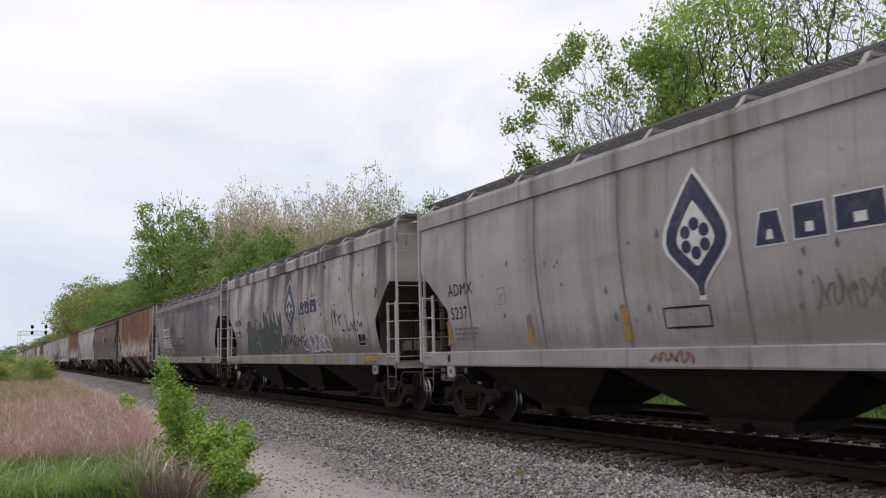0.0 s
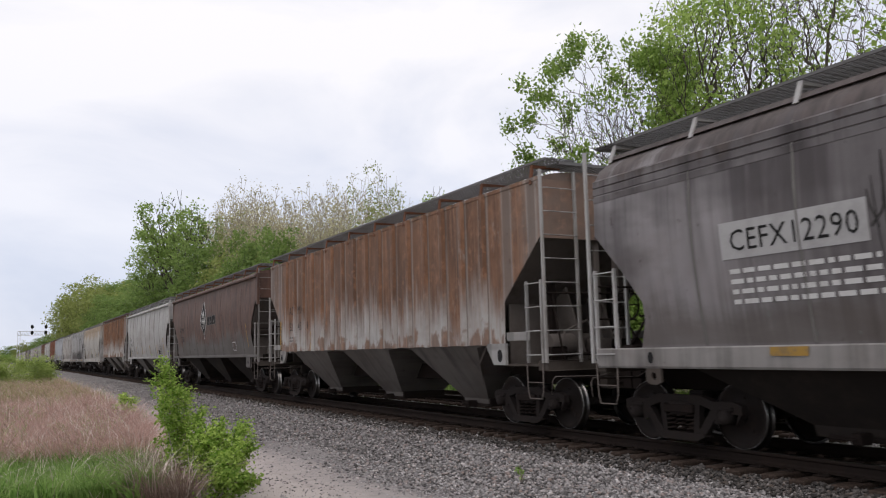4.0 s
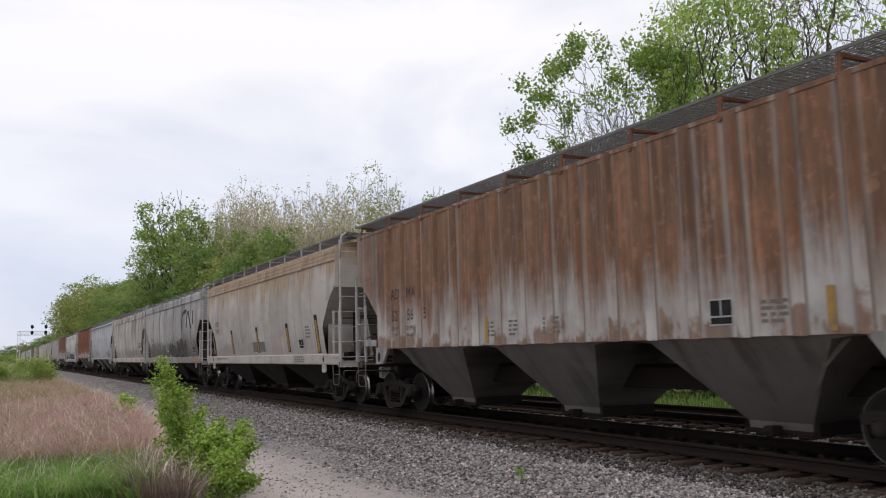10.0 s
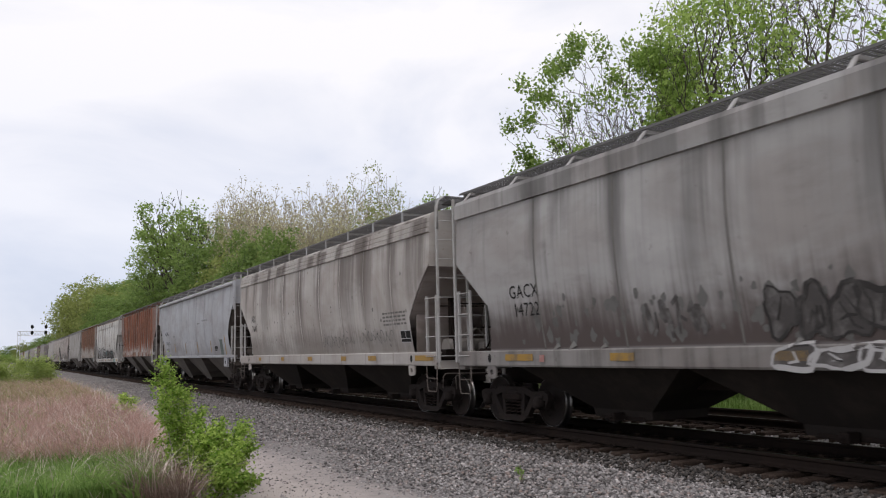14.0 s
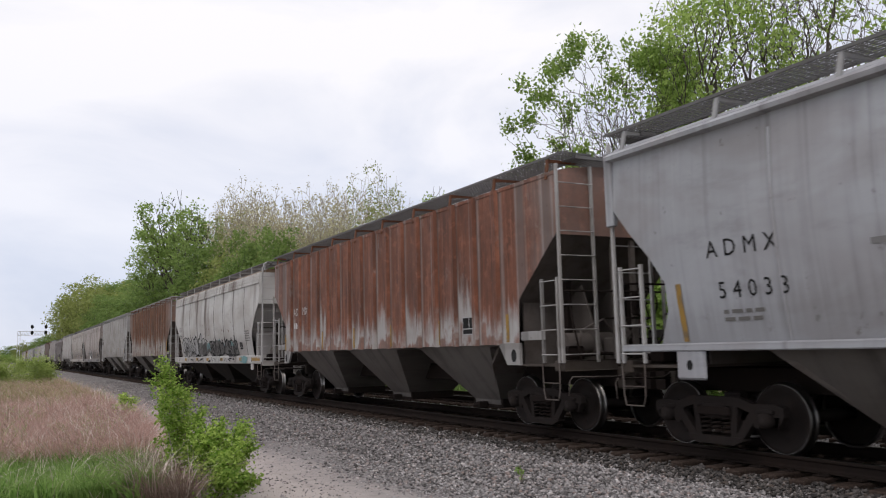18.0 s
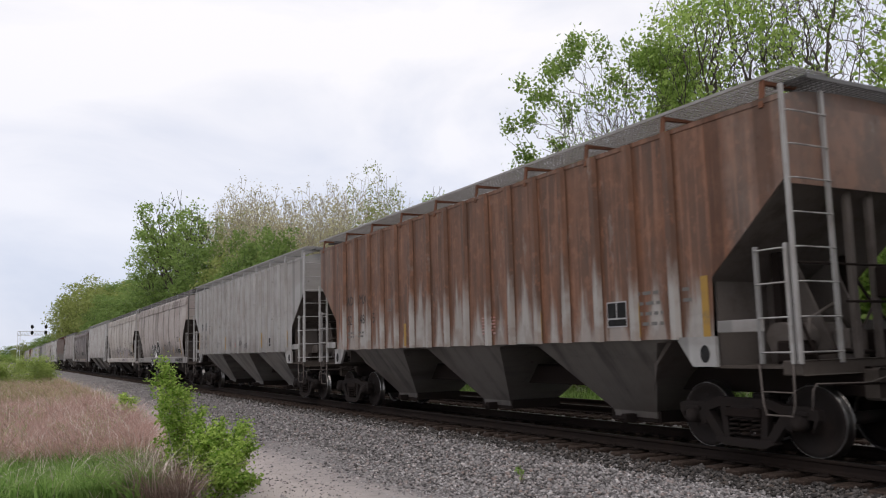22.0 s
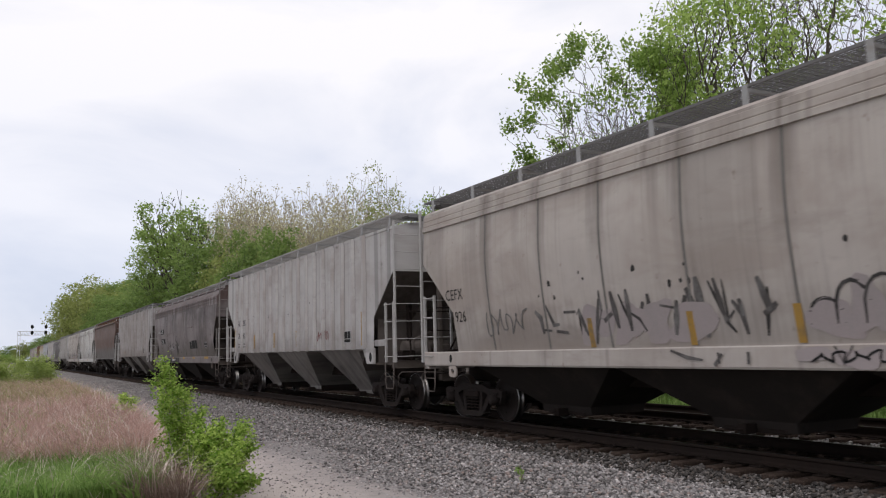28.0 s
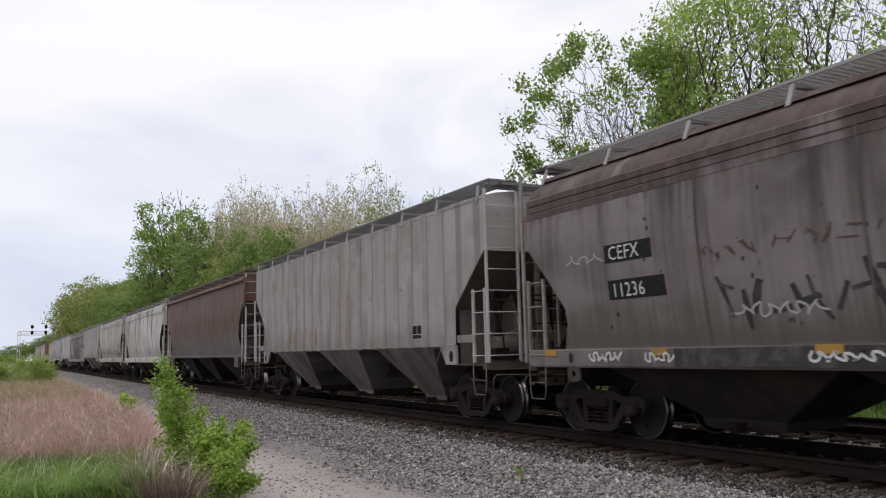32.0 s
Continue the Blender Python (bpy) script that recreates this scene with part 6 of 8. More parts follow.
def pick_leafy(rng, n):
    y = 11.0 + 3.6 * rng.random(n)
    x = -1.2 + 2.9 * rng.random(n) + (y - 11.2) * 0.05
    keep = np.array([noise.noise((a * 1.6, b * 1.6, 2.0)) > 0.0 for a, b in zip(x, y)])
    return np.stack([x, y, np.full(n, -0.03)], -1)[keep]


blades("dry_grass", 40000, pick_dry, (0.25, 0.9), 0.0055, M_STRAW, "tall dry straw-coloured grass, bent over", 21, 2.2, (-0.25, 0.0))
blades("dry_seed_heads", 24000, pick_dry, (0.6, 1.05), 0.0035, M_STRAW, "thin pinkish seed heads over the dry grass", 24, 1.0, (-0.1, 0.0))
blades("dry_stalks", 1800, pick_dry, (0.6, 1.2), 0.007, M_STALK, "bleached stalks leaning out of the dry grass", 25, 2.6, (-0.3, 0.05))
blades("dead_stems", 7000, pick_dry, (0.3, 0.9), 0.008, M_DEAD, "brown dead stems among the straw", 29, 2.0)
blades("dead_bramble", 5200, pick_dead, (0.2, 0.7), 0.006, M_DEAD, "brown dead bramble at the foot of the bush", 26, 1.9)
blades("pale_bramble", 420, pick_dead, (0.4, 0.95), 0.006, M_STALK, "pale dead canes through the bramble", 36, 2.0)
blades("green_grass", 8000, pick_mixed, (0.3, 0.9), 0.010, M_GRASS, "fresh green shoots among the straw", 27, 1.0)
blades("green_grass", 9000, pick_back, (0.4, 0.9), 0.016, M_OLIVE, "faded olive grass behind the straw", 37, 1.4)
blades("green_grass", 22000, pick_front, (0.18, 0.68), 0.011, M_GRASS, "lush green grass in front of the straw", 22, 1.1)
blades("broad_weeds", 5200, pick_leafy, (0.18, 0.58), 0.030, M_WEED, "broad-leaved green weeds", 28, 1.5)
blades("dry_stalks", 500, pick_front, (0.4, 0.9), 0.006, M_STALK, "straw stalks fallen over the green grass", 35, 2.0)
blades("green_grass", 16000, pick_far_verge, (0.2, 0.6), 0.016, M_GRASS, "green verge beyond the second track", 23, 0.6)


def bush(name, stems, size, leaf, label, seed, per=26, loose=0.045):
    """A sapling bush: thin arching stems with single leaves along their upper parts."""
    rng = random.Random(seed)
    g = Geo()
    pts = []
    for x, y, tx, ty, tz, spread in stems:
        p0, p1 = Vector((x, y, -0.02)), Vector((tx, ty, tz))
        line = [p0.lerp(p1, t) + Vector((rng.gauss(0, 0.02), rng.gauss(0, 0.02), 0.10 * math.sin(math.pi * t))) for t in (0, 0.25, 0.5, 0.75, 1)]
        g.tube(line, 0.012, 5, 0.003, caps=False)
        for k in range(16):
            t = 0.2 + 0.8 * (k + rng.random()) / 16
            i = min(3, int(t * 4))
            b = line[i].lerp(line[i + 1], t * 4 - i)
            d = Vector((rng.gauss(0, 1), rng.gauss(0, 1), rng.gauss(0.4, 0.5))).normalized()
            e = b + d * spread * rng.uniform(0.15, 1.2) * (1.15 - 0.75 * t)
            g.tube([b, b.lerp(e, 0.5) + Vector((0, 0, 0.02)), e], 0.005, 3, 0.002, caps=False)
            for j in range(per):
                u = rng.random() ** 0.7
                pts.append(b.lerp(e, u) + Vector((rng.gauss(0, loose), rng.gauss(0, loose), rng.gauss(0, loose))))
    t = tagged(new(name), label, "bush")
    tagged(part("stem", g.mesh("stem", recalc=False), M_TWIG, t), kind="stuff")
    v, n = leaf_cloud(pts, size, seed, 0.6)
    part("foliage", cloud_mesh("foliage", v, n), leaf, t)
    return t


bush("sapling_bush", [(2.30, 12.0, 1.98, 12.1, 1.82, 0.30), (2.3, 11.9, 2.10, 12.0, 1.70, 0.32), (2.4, 11.8, 2.22, 11.9, 1.45, 0.36), (2.2, 11.8, 2.00, 11.8, 1.35, 0.38), (2.4, 11.7, 2.40, 11.7, 1.15, 0.42),
                      (2.55, 11.5, 2.72, 11.6, 0.95, 0.40), (2.4, 11.5, 2.45, 11.4, 0.80, 0.42), (2.6, 11.4, 3.02, 11.6, 0.92, 0.30), (2.5, 11.5, 2.55, 11.4, 0.85, 0.40), (2.6, 11.3, 2.85, 11.2, 0.62, 0.40),
                      (2.6, 11.3, 2.70, 11.1, 0.55, 0.40), (2.6, 11.2, 2.65, 10.9, 0.50, 0.36), (2.6, 11.1, 2.60, 10.7, 0.35, 0.32), (2.7, 11.0, 2.90, 10.6, 0.32, 0.30), (2.8, 11.8, 3.25, 11.9, 0.62, 0.16)],
     0.044, M_BUSH, "bright green leafy sapling bush at the edge of the road", 31, 70, 0.055)
bush("sapling_bush", [(0.2, 66, 0.3, 66, 1.5, 1.2), (1.2, 64, 1.3, 64, 1.7, 1.2), (2.1, 62, 2.3, 62, 1.8, 1.3), (2.8, 63, 3.0, 63, 1.3, 1.2), (-1.0, 64, -1.2, 64, 1.3, 1.3), (-2.2, 60, -2.3, 60, 1.4, 1.3)],
     0.10, M_FUZZ, "low pale green bushes beyond the dry grass", 32, 150, 0.28)
bush("sapling_bush", [(3.0, 24, 3.0, 24, 0.9, 0.4), (3.1, 24.4, 3.3, 24.4, 0.75, 0.4)], 0.06, M_BUSH, "small green shoot at the edge of the road", 33, 30)
bush("sapling_bush", [(6.35, 9.75, 6.36, 9.75, 0.24, 0.06), (6.38, 9.75, 6.44, 9.77, 0.18, 0.05)], 0.035, M_GRASS, "small weed growing in the ballast", 34, 3, 0.012)

# ---------------------------------------------------------------- the signal bridge
def signal_bridge():
    sb = tagged(new("signal_bridge"), "grey steel cantilever signal bridge over the tracks", "signal")
    y = 312.0
    g = Geo()
    for x in (5.2, 6.0):
        for yy_ in (y - 0.4, y + 0.4):
            g.box(x - 0.06, x + 0.06, yy_ - 0.06, yy_ + 0.06, -0.1, 11.6)
    for k in range(11):
        z = 0.5 + k
        g.tube([(5.2, y - 0.4, z), (6.0, y - 0.4, z + 1)], 0.03, 4)
    part("mast", g, M_HAZE_STEEL, sb)
    g = Geo()
    for z in (10.2, 11.5):
        for yy_ in (y - 0.5, y + 0.5):
            g.box(5.2, 14.8, yy_ - 0.06, yy_ + 0.06, z - 0.08, z + 0.08)
    for k in range(9):
        x = 5.4 + k
        g.tube([(x, y - 0.5, 10.2), (x + 0.5, y - 0.5, 11.5), (x + 1.0, y - 0.5, 10.2)], 0.07, 4)
    part("truss", g, M_HAZE_STEEL, sb)
    for x in (9.5, 13.7):
        for z in (11.0, 13.0):
            ring = [(x + 0.48 * math.cos(a * math.pi / 8), z + 0.70 * math.sin(a * math.pi / 8)) for a in range(16)]
            h = part("signal_head", Geo().prism(ring, "y", y - 0.85, y - 0.70), M_BLACK, sb, "black signal head with its hood")
            for dz in (-0.35, 0.35):
                part("lens_hood", Geo().tube([(x, y - 1.2, z + dz), (x, y - 0.85, z + dz)], 0.17, 10), M_BLACK, h)
        part("signal_post", Geo().box(x - 0.06, x + 0.06, y - 0.7, y - 0.55, 10.2, 13.6), M_HAZE_STEEL, sb)
    return sb


signal_bridge()

# ---------------------------------------------------------------- the train
P = {
    "navy_grey": car_paint("weathered_grey_paint", (0.347, 0.335, 0.337), grime=0.32, low=0.45, bands=0.35, seams=(6.1, 3.64, 1.40, -0.9, -3.2, -5.5), run=0.5),
    "streaked": car_paint("streaked_grey_paint", (0.40, 0.385, 0.378), grime=0.32, smoke=0.25, low=0.85, bands=1.0, soot=(0.05, 0.044, 0.042), seams=(6.3, 4.08, 2.15, -1.1, -3.38, -5.6), run=0.95),
    "flaked": car_paint("flaked_grey_paint", (0.385, 0.375, 0.372), grime=0.28, low=1.0, low_col=(0.085, 0.066, 0.062), bands=0.6, smoke=0.3, soot=(0.085, 0.08, 0.078), seams=(5.3, 3.15, 0.9, -1.29, -3.57, -5.8), run=0.7),
    "sooty": car_paint("sooty_grey_paint", (0.27, 0.25, 0.257), rust=0.55, rust_from=3.5, rust_to=4.3, rust_col=(0.085, 0.066, 0.062), grime=0.42, low=0.6, bands=0.8, smoke=0.6, heavy=(-2.7, 2.9, 0.64), soot=(0.042, 0.034, 0.036), seams=(6.0, 4.3, 2.6, 0.9, -0.9, -2.6, -4.3, -6.0), run=1.0),
    "grey_white": car_paint("pale_grey_paint", (0.42, 0.408, 0.40), grime=0.1, low=0.3, bands=0.15, soot=(0.10, 0.09, 0.085), seams=(6.9, 5.42, 3.66, 1.88, 0.10, -1.67, -3.43, -5.2), run=0.45),
    "grey_blue": car_paint("bluish_grey_paint", (0.40, 0.41, 0.44), grime=0.2, low=0.3, bands=0.2, seams=(5.4, 3.6, 1.92, 0.23, -1.35, -3.09, -4.66), run=0.12),
    "white": car_paint("chalky_white_paint", (0.53, 0.52, 0.505), grime=0.16, low=0.3, bands=0.6, soot=(0.10, 0.064, 0.046), rust=0.3, rust_from=3.8, rust_to=5.0, seams=(6.0, 2.6, 0.9, -2.6, -4.3), run=1.0),
    "cream": car_paint("cream_grey_paint", (0.435, 0.412, 0.385), grime=0.2, low=0.3, bands=0.55, soot=(0.17, 0.135, 0.10), rust=0.72, rust_from=2.0, rust_to=4.7, rust_col=(0.385, 0.275, 0.175), seams=(6.0, 4.3, 2.6, 0.9, -0.9, -2.6, -4.3, -6.0), run=0.6),
    "beige": car_paint("beige_grey_paint", (0.49, 0.462, 0.438), smoke=0.18, grime=0.25, low=0.5, bands=0.75, soot=(0.10, 0.08, 0.07), seams=(6.0, 4.3, 2.6, 0.9, -0.9, -2.6, -4.3, -6.0), run=0.9),
    "sand": car_paint("sandy_grey_paint", (0.455, 0.412, 0.382), grime=0.22, low=0.35, bands=0.35, soot=(0.12, 0.10, 0.088), seams=(5.4, 3.59, 1.93, 0.14, -1.58, -3.35, -5.12, -6.49), run=0.55),
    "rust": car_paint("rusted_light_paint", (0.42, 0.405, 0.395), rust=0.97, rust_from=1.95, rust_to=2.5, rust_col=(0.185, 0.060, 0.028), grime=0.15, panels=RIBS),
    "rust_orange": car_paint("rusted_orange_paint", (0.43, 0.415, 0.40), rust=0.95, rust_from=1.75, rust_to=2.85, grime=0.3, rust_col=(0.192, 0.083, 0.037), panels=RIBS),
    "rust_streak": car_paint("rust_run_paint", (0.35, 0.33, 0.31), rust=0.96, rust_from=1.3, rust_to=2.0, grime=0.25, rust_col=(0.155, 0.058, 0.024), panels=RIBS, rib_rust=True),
    "brown": car_paint("rust_stained_grey_paint", (0.115, 0.105, 0.102), rust=0.98, rust_from=1.2, rust_to=3.3, grime=0.35, soot=(0.055, 0.045, 0.04), rust_col=(0.120, 0.062, 0.046), low=0.4, seams=(5.4, 1.9, -1.6, -5.2), run=0.5),
    "dark": car_paint("sooty_dark_grey_paint", (0.205, 0.176, 0.176), smoke=0.85, grime=0.45, low=0.75, bands=1.0, soot=(0.045, 0.032, 0.031), rust=0.55, rust_from=2.6, rust_to=4.3, rust_col=(0.090, 0.058, 0.053), seams=(4.0, 1.56, -0.84, -3.28, -5.7), run=0.95),
    "pink": car_paint("grimy_pinkish_grey_paint", (0.40, 0.348, 0.328), grime=0.36, low=0.7, bands=0.6, soot=(0.085, 0.064, 0.057), seams=(5.6, 3.9, 2.12, 0.31, -1.51, -3.18, -4.9, -6.31), run=0.6),
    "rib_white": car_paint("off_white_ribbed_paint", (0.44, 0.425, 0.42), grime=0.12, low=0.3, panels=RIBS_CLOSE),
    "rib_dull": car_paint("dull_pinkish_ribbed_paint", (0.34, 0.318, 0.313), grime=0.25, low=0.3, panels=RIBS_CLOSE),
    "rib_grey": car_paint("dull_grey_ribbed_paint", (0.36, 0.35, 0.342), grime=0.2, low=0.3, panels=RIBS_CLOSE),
    "roof_rust": car_paint("rusty_roof_paint", (0.30, 0.26, 0.22), rust=0.7, rust_from=2.0, rust_to=4.0, rust_col=(0.24, 0.15, 0.09), grime=0.4),
}
SILL_GRIME = car_paint("grimy_sill_paint", (0.25, 0.235, 0.225), grime=0.6, bands=0.8, soot=(0.05, 0.043, 0.04))
CHUTE_GREY = car_paint("dusty_chute_paint", (0.14, 0.126, 0.115), grime=0.6, bands=0.6, soot=(0.022, 0.019, 0.018))
CHUTE_PALE = car_paint("pale_chute_paint", (0.20, 0.186, 0.174), grime=0.66, bands=0.9, soot=(0.03, 0.026, 0.024))
# chutes of the smooth cars: shade under the body put into the colour
CHUTE_DARK = steel("shaded_chute_steel", (0.027, 0.0225, 0.0205), 0.9, wear=(0.048, 0.038, 0.032), amount=0.7, scale=1.2, spec=0.1)


def S(kind, chord, sill, paint, label, **kw):
    return dict(kind=kind, chord=chord, sill=sill, paint=P[paint], label=label, **kw)


RUSTY = dict(chute=CHUTE_GREY, trim=P["rib_grey"], ladder=P["rib_grey"], bracket_paint=M_RUSTY)
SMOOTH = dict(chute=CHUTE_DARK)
SPECS = [
    S("smooth", "deep", "deep", "navy_grey", "light grey hopper car with a navy leaf emblem", inner=M_END_DARK, seams=(6.1, 3.64, 1.40, -0.9, -3.2, -5.5), bracket_paint=M_BRACKET, **SMOOTH),
    S("smooth", "deep", "deep", "streaked", "grimy grey hopper car with a leaf emblem and dark green graffiti", inner=M_END_DARK, seams=(6.3, 4.08, 2.15, -1.1, -3.38, -5.6), sill_paint=SILL_GRIME, bracket_paint=M_BRACKET, **SMOOTH),
    S("round", "low", "deep", "sooty", "sooty dark grey hopper car with a white panel and graffiti", inner=M_END_DARK, platform=M_END, lug=M_END, sill_paint=SILL_GRIME, bracket_paint=M_BRACKET, **SMOOTH),
    S("ribbed", "rim", "", "rust_orange", "ribbed hopper car rusted orange over pale grey paint", **RUSTY),
    S("smooth", "flange", "thin", "brown", "rust-brown smooth-sided hopper car with a white outlined emblem", chute=CHUTE_DARK, bracket_paint=M_RUSTY, ladder=SILL_GRIME, seam_paint=P["brown"]),
    S("smooth", "flange", "thin", "grey_white", "clean pale grey smooth-sided hopper car with black lettering", chute=CHUTE_GREY, seams=(6.9, 5.42, 3.66, 1.88, 0.10, -1.67, -3.43, -5.2)),
    S("ribbed", "rim", "", "rust_orange", "ribbed hopper car rusted brown over white paint", **RUSTY),
    S("smooth", "stepped", "deep", "cream", "cream-grey hopper car stained with rust along its roof", roof=P["roof_rust"], inner=P["beige"], seam_paint=P["cream"], **SMOOTH),
    S("smooth", "deep", "deep", "flaked", "grey hopper car with a large dark emblem and flaking lower paint", inner=M_END_DARK, sill_paint=SILL_GRIME, bracket_paint=M_BRACKET, seams=(5.3, 3.15, 0.9, -1.29, -3.57, -5.8), **SMOOTH),
    S("smooth", "stepped", "deep", "beige", "beige-grey hopper car with faint streaks", gear=P["beige"], inner=P["pink"], seam_paint=P["beige"], **SMOOTH),
    S("smooth", "flange", "thin", "grey_blue", "bluish grey smooth-sided hopper car with faded marks", chute=CHUTE_GREY, seam_paint=P["grey_blue"], seams=(5.4, 3.6, 1.92, 0.23, -1.35, -3.09, -4.66)),
    S("ribbed", "rim", "", "rust", "ribbed hopper car heavily rusted red-brown", **RUSTY),
    S("smooth", "stepped", "deep", "white", "chalky white hopper car with black graffiti along its foot", roof=P["roof_rust"], inner=P["rib_white"], **SMOOTH),
    S("ribbed", "rim", "", "rust_streak", "ribbed hopper car rusted brown with pale patches", grate=M_GRATE_PALE, **RUSTY),
    S("ribbed", "rim", "", "rib_grey", "dull grey ribbed hopper car with black lettering", ribs=RIBS_CLOSE, chute=CHUTE_PALE, grate=M_GRATE_PALE),
    S("smooth", "stepped", "deep", "pink", "grimy pinkish grey hopper car with black and white graffiti", seams=(5.6, 3.9, 2.12, 0.31, -1.51, -3.18, -4.9, -6.31), inner=M_END_DARK, platform=M_END, lug=M_END, ladder=SILL_GRIME, sill_paint=SILL_GRIME, **SMOOTH),
    S("smooth", "stepped", "deep", "sand", "beige hopper car covered in faded graffiti", seams=(5.4, 3.59, 1.93, 0.14, -1.58, -3.35, -5.12, -6.49), inner=M_END_DARK, **SMOOTH),
    S("ribbed", "rim", "", "rib_white", "off-white ribbed hopper car with black lettering", ribs=RIBS_CLOSE, chute=CHUTE_PALE, grate=M_GRATE_PALE),
    S("round", "low", "deep", "dark", "sooty dark grey hopper car with yellow sill marks and white tags", seams=(4.0, 1.56, -0.84, -3.28, -5.7), inner=M_END_DARK, platform=M_END, lug=M_END, seam_paint=P["dark"], ladder=SILL_GRIME, sill_paint=P["dark"], grate=M_GRATE_PALE, **SMOOTH),
    S("ribbed", "rim", "", "rib_dull", "dull grey-white ribbed hopper car", ribs=RIBS_CLOSE, chute=CHUTE_PALE),
    S("smooth", "flange", "thin", "brown", "dark brown smooth-sided hopper car", chute=CHUTE_DARK, bracket_paint=M_RUSTY),
    S("smooth", "stepped", "deep", "white", "white hopper car stained with rust", inner=M_END_DARK, **SMOOTH),
]
# Where the couplings lie along the train at 16 s.
COUPLINGS = [-148.00, -130.17, -112.30, -94.36, -76.28, -58.32, -40.48, -22.70, -4.93, 12.10, 31.01, 49.04, 67.07, 85.17, 103.12, 121.18,
             139.28, 157.32, 175.31, 193.17, 211.16, 229.12]
CENTRES = [COUPLINGS[0] - 8.95] + [(a + b) / 2 for a, b in zip(COUPLINGS[:-1], COUPLINGS[1:])]
CARS = []
for spec, c in zip(SPECS, CENTRES):
    CARS.append((hopper_car(spec), c))


def lengthen(k, by, shift):
    """Makes car k longer: its parts are drawn out along the car, its trucks, couplers and brackets only move apart, and its marks stay where they are painted."""
    for o in CARS[k][0].children:
        n = o.name.split(".")[0]
        m = o.matrix_basis.copy()
        if n in PAINTED:
            o.matrix_basis = pose(0, shift, 0) @ m
        elif n in ("bogie", "walkway_bracket", "weld_seam"):
            o.matrix_basis = pose(0, m.translation.y * (by - 1), 0) @ m
        elif n == "ladder" or n == "sill_step":
            o.matrix_basis = pose(0, math.copysign(HALF * (by - 1), m.translation.y), 0) @ m
        else:
            o.matrix_basis = Matrix.Diagonal((1, by, 1, 1)) @ m


PAINTED = ("lettering", "reflective_strip", "small_print", "plate_border", "service_plate", "paint_patch", "flaking_paint", "strip_backing")


def marks(k, mat, h, *rows):
    """Reporting marks and numbers of car k: (text, y of the left end, z of the foot[, letter height])."""
    for body, y, z, *more in rows:
        decal(CARS[k][0], "lettering", lettering(body, more[0] if more else h, y, z), mat, SPECS[k]["kind"], "stencilled reporting marks" if body.isalpha() else "stencilled car number")


def strips(k, *places, back=None, w=0.15, z0=1.60, z1=2.10, skew=0.0):
    for y in places:
        stripe(CARS[k][0], SPECS[k]["kind"], y, z0, z1, M_YELLOW, w, back, skew)


def sills(k, *pairs, z0=1.24, z1=1.36):
    for y0, y1 in pairs:
        sill_mark(CARS[k][0], SPECS[k]["kind"], y0, y1, M_YELLOW, z0, z1)


def notice(k_, y, z, e=-1):
    """A small red notice on the end bulkhead."""
    for k in (0, 1):
        part("notice", Geo().box(y, y + 0.42 - 0.05 * k, e * (HALF + 0.012), e * (HALF + 0.004), z + 0.12 * k, z + 0.12 * k + 0.07), M_REDSIGN, CARS[k_][0], "faded red line of a warning")


C = [c for c, _ in CARS]
# 0: navy emblem
emblem(C[0], "smooth", -0.17, 2.95, 1.20, 1.72, M_NAVY, M_WHITE)
block_row(C[0], "smooth", [(-1.16, -1.60, 2.66, 3.06), (-1.74, -2.18, 2.68, 3.07), (-2.30, -2.92, 2.70, 3.08)], M_NAVY, M_WHITE)
marks(0, M_BLACK, 0.25, ("ADMX", 6.90, 2.57), ("52371", 6.88, 2.09))
small_print(C[0], "smooth", 6.8, 5.9, 1.86, 3, M_SEAM, 3)
strips(0, 7.03, 4.04, 1.44, z0=1.55, z1=2.05)
decal(C[0], "stencil_box", merge(ribbon([(4.98, 2.30), (4.72, 2.30), (4.72, 2.60), (4.98, 2.60), (4.98, 2.30)], 0.02), ribbon([(4.90, 2.38), (4.80, 2.50)], 0.05)), M_SEAM, "smooth", "small stencilled box")
decal(C[0], "sign_frame", merge(ribbon([(0.62, 1.70), (-0.25, 1.70), (-0.25, 1.98), (0.62, 1.98), (0.62, 1.70)], 0.03)), M_BLACK, "smooth", "thin black rectangular frame")
scrawl(C[0], "smooth", -1.9, -2.9, 1.75, 2.3, 4, M_SEAM)
scrawl(C[0], "smooth", 0.85, 0.0, 1.18, 1.40, 5, M_GRAF_RED, 5, 0.03)
chips(C[0], "smooth", -7, 6.5, 1.6, 3.2, 60, 1, M_GRAF_GREY, 0.07)
# 1: emblem and graffiti
emblem(C[1], "smooth", -0.22, 2.95, 1.22, 1.70, M_NAVY, M_GRAF_PALE)
block_row(C[1], "smooth", [(-1.18, -1.63, 2.66, 3.06), (-1.70, -2.12, 2.68, 3.06), (-2.20, -2.77, 2.70, 3.08)], M_NAVY, M_GRAF_PALE)
marks(1, M_BLACK, 0.25, ("ADMX", 6.92, 2.57), ("52278", 6.92, 2.12))
bubble_tag(C[1], "smooth", 5.2, 0.7, 1.47, 2.55, 11, M_GRAF_GREEN, None, 7)
bubble_tag(C[1], "smooth", 5.0, 0.9, 1.47, 2.2, 19, M_GRAF_GREEN, None, 8)
spike_tag(C[1], "smooth", 5.2, 0.7, 1.7, 3.0, 12, M_GRAF_GREEN, 26, 0.16)
spike_tag(C[1], "smooth", 5.0, 0.7, 1.5, 2.6, 17, M_GRAF_DARK, 10, 0.05)
spike_tag(C[1], "smooth", 5.0, 0.8, 1.6, 2.5, 18, M_GRAF_PALE, 12, 0.022)
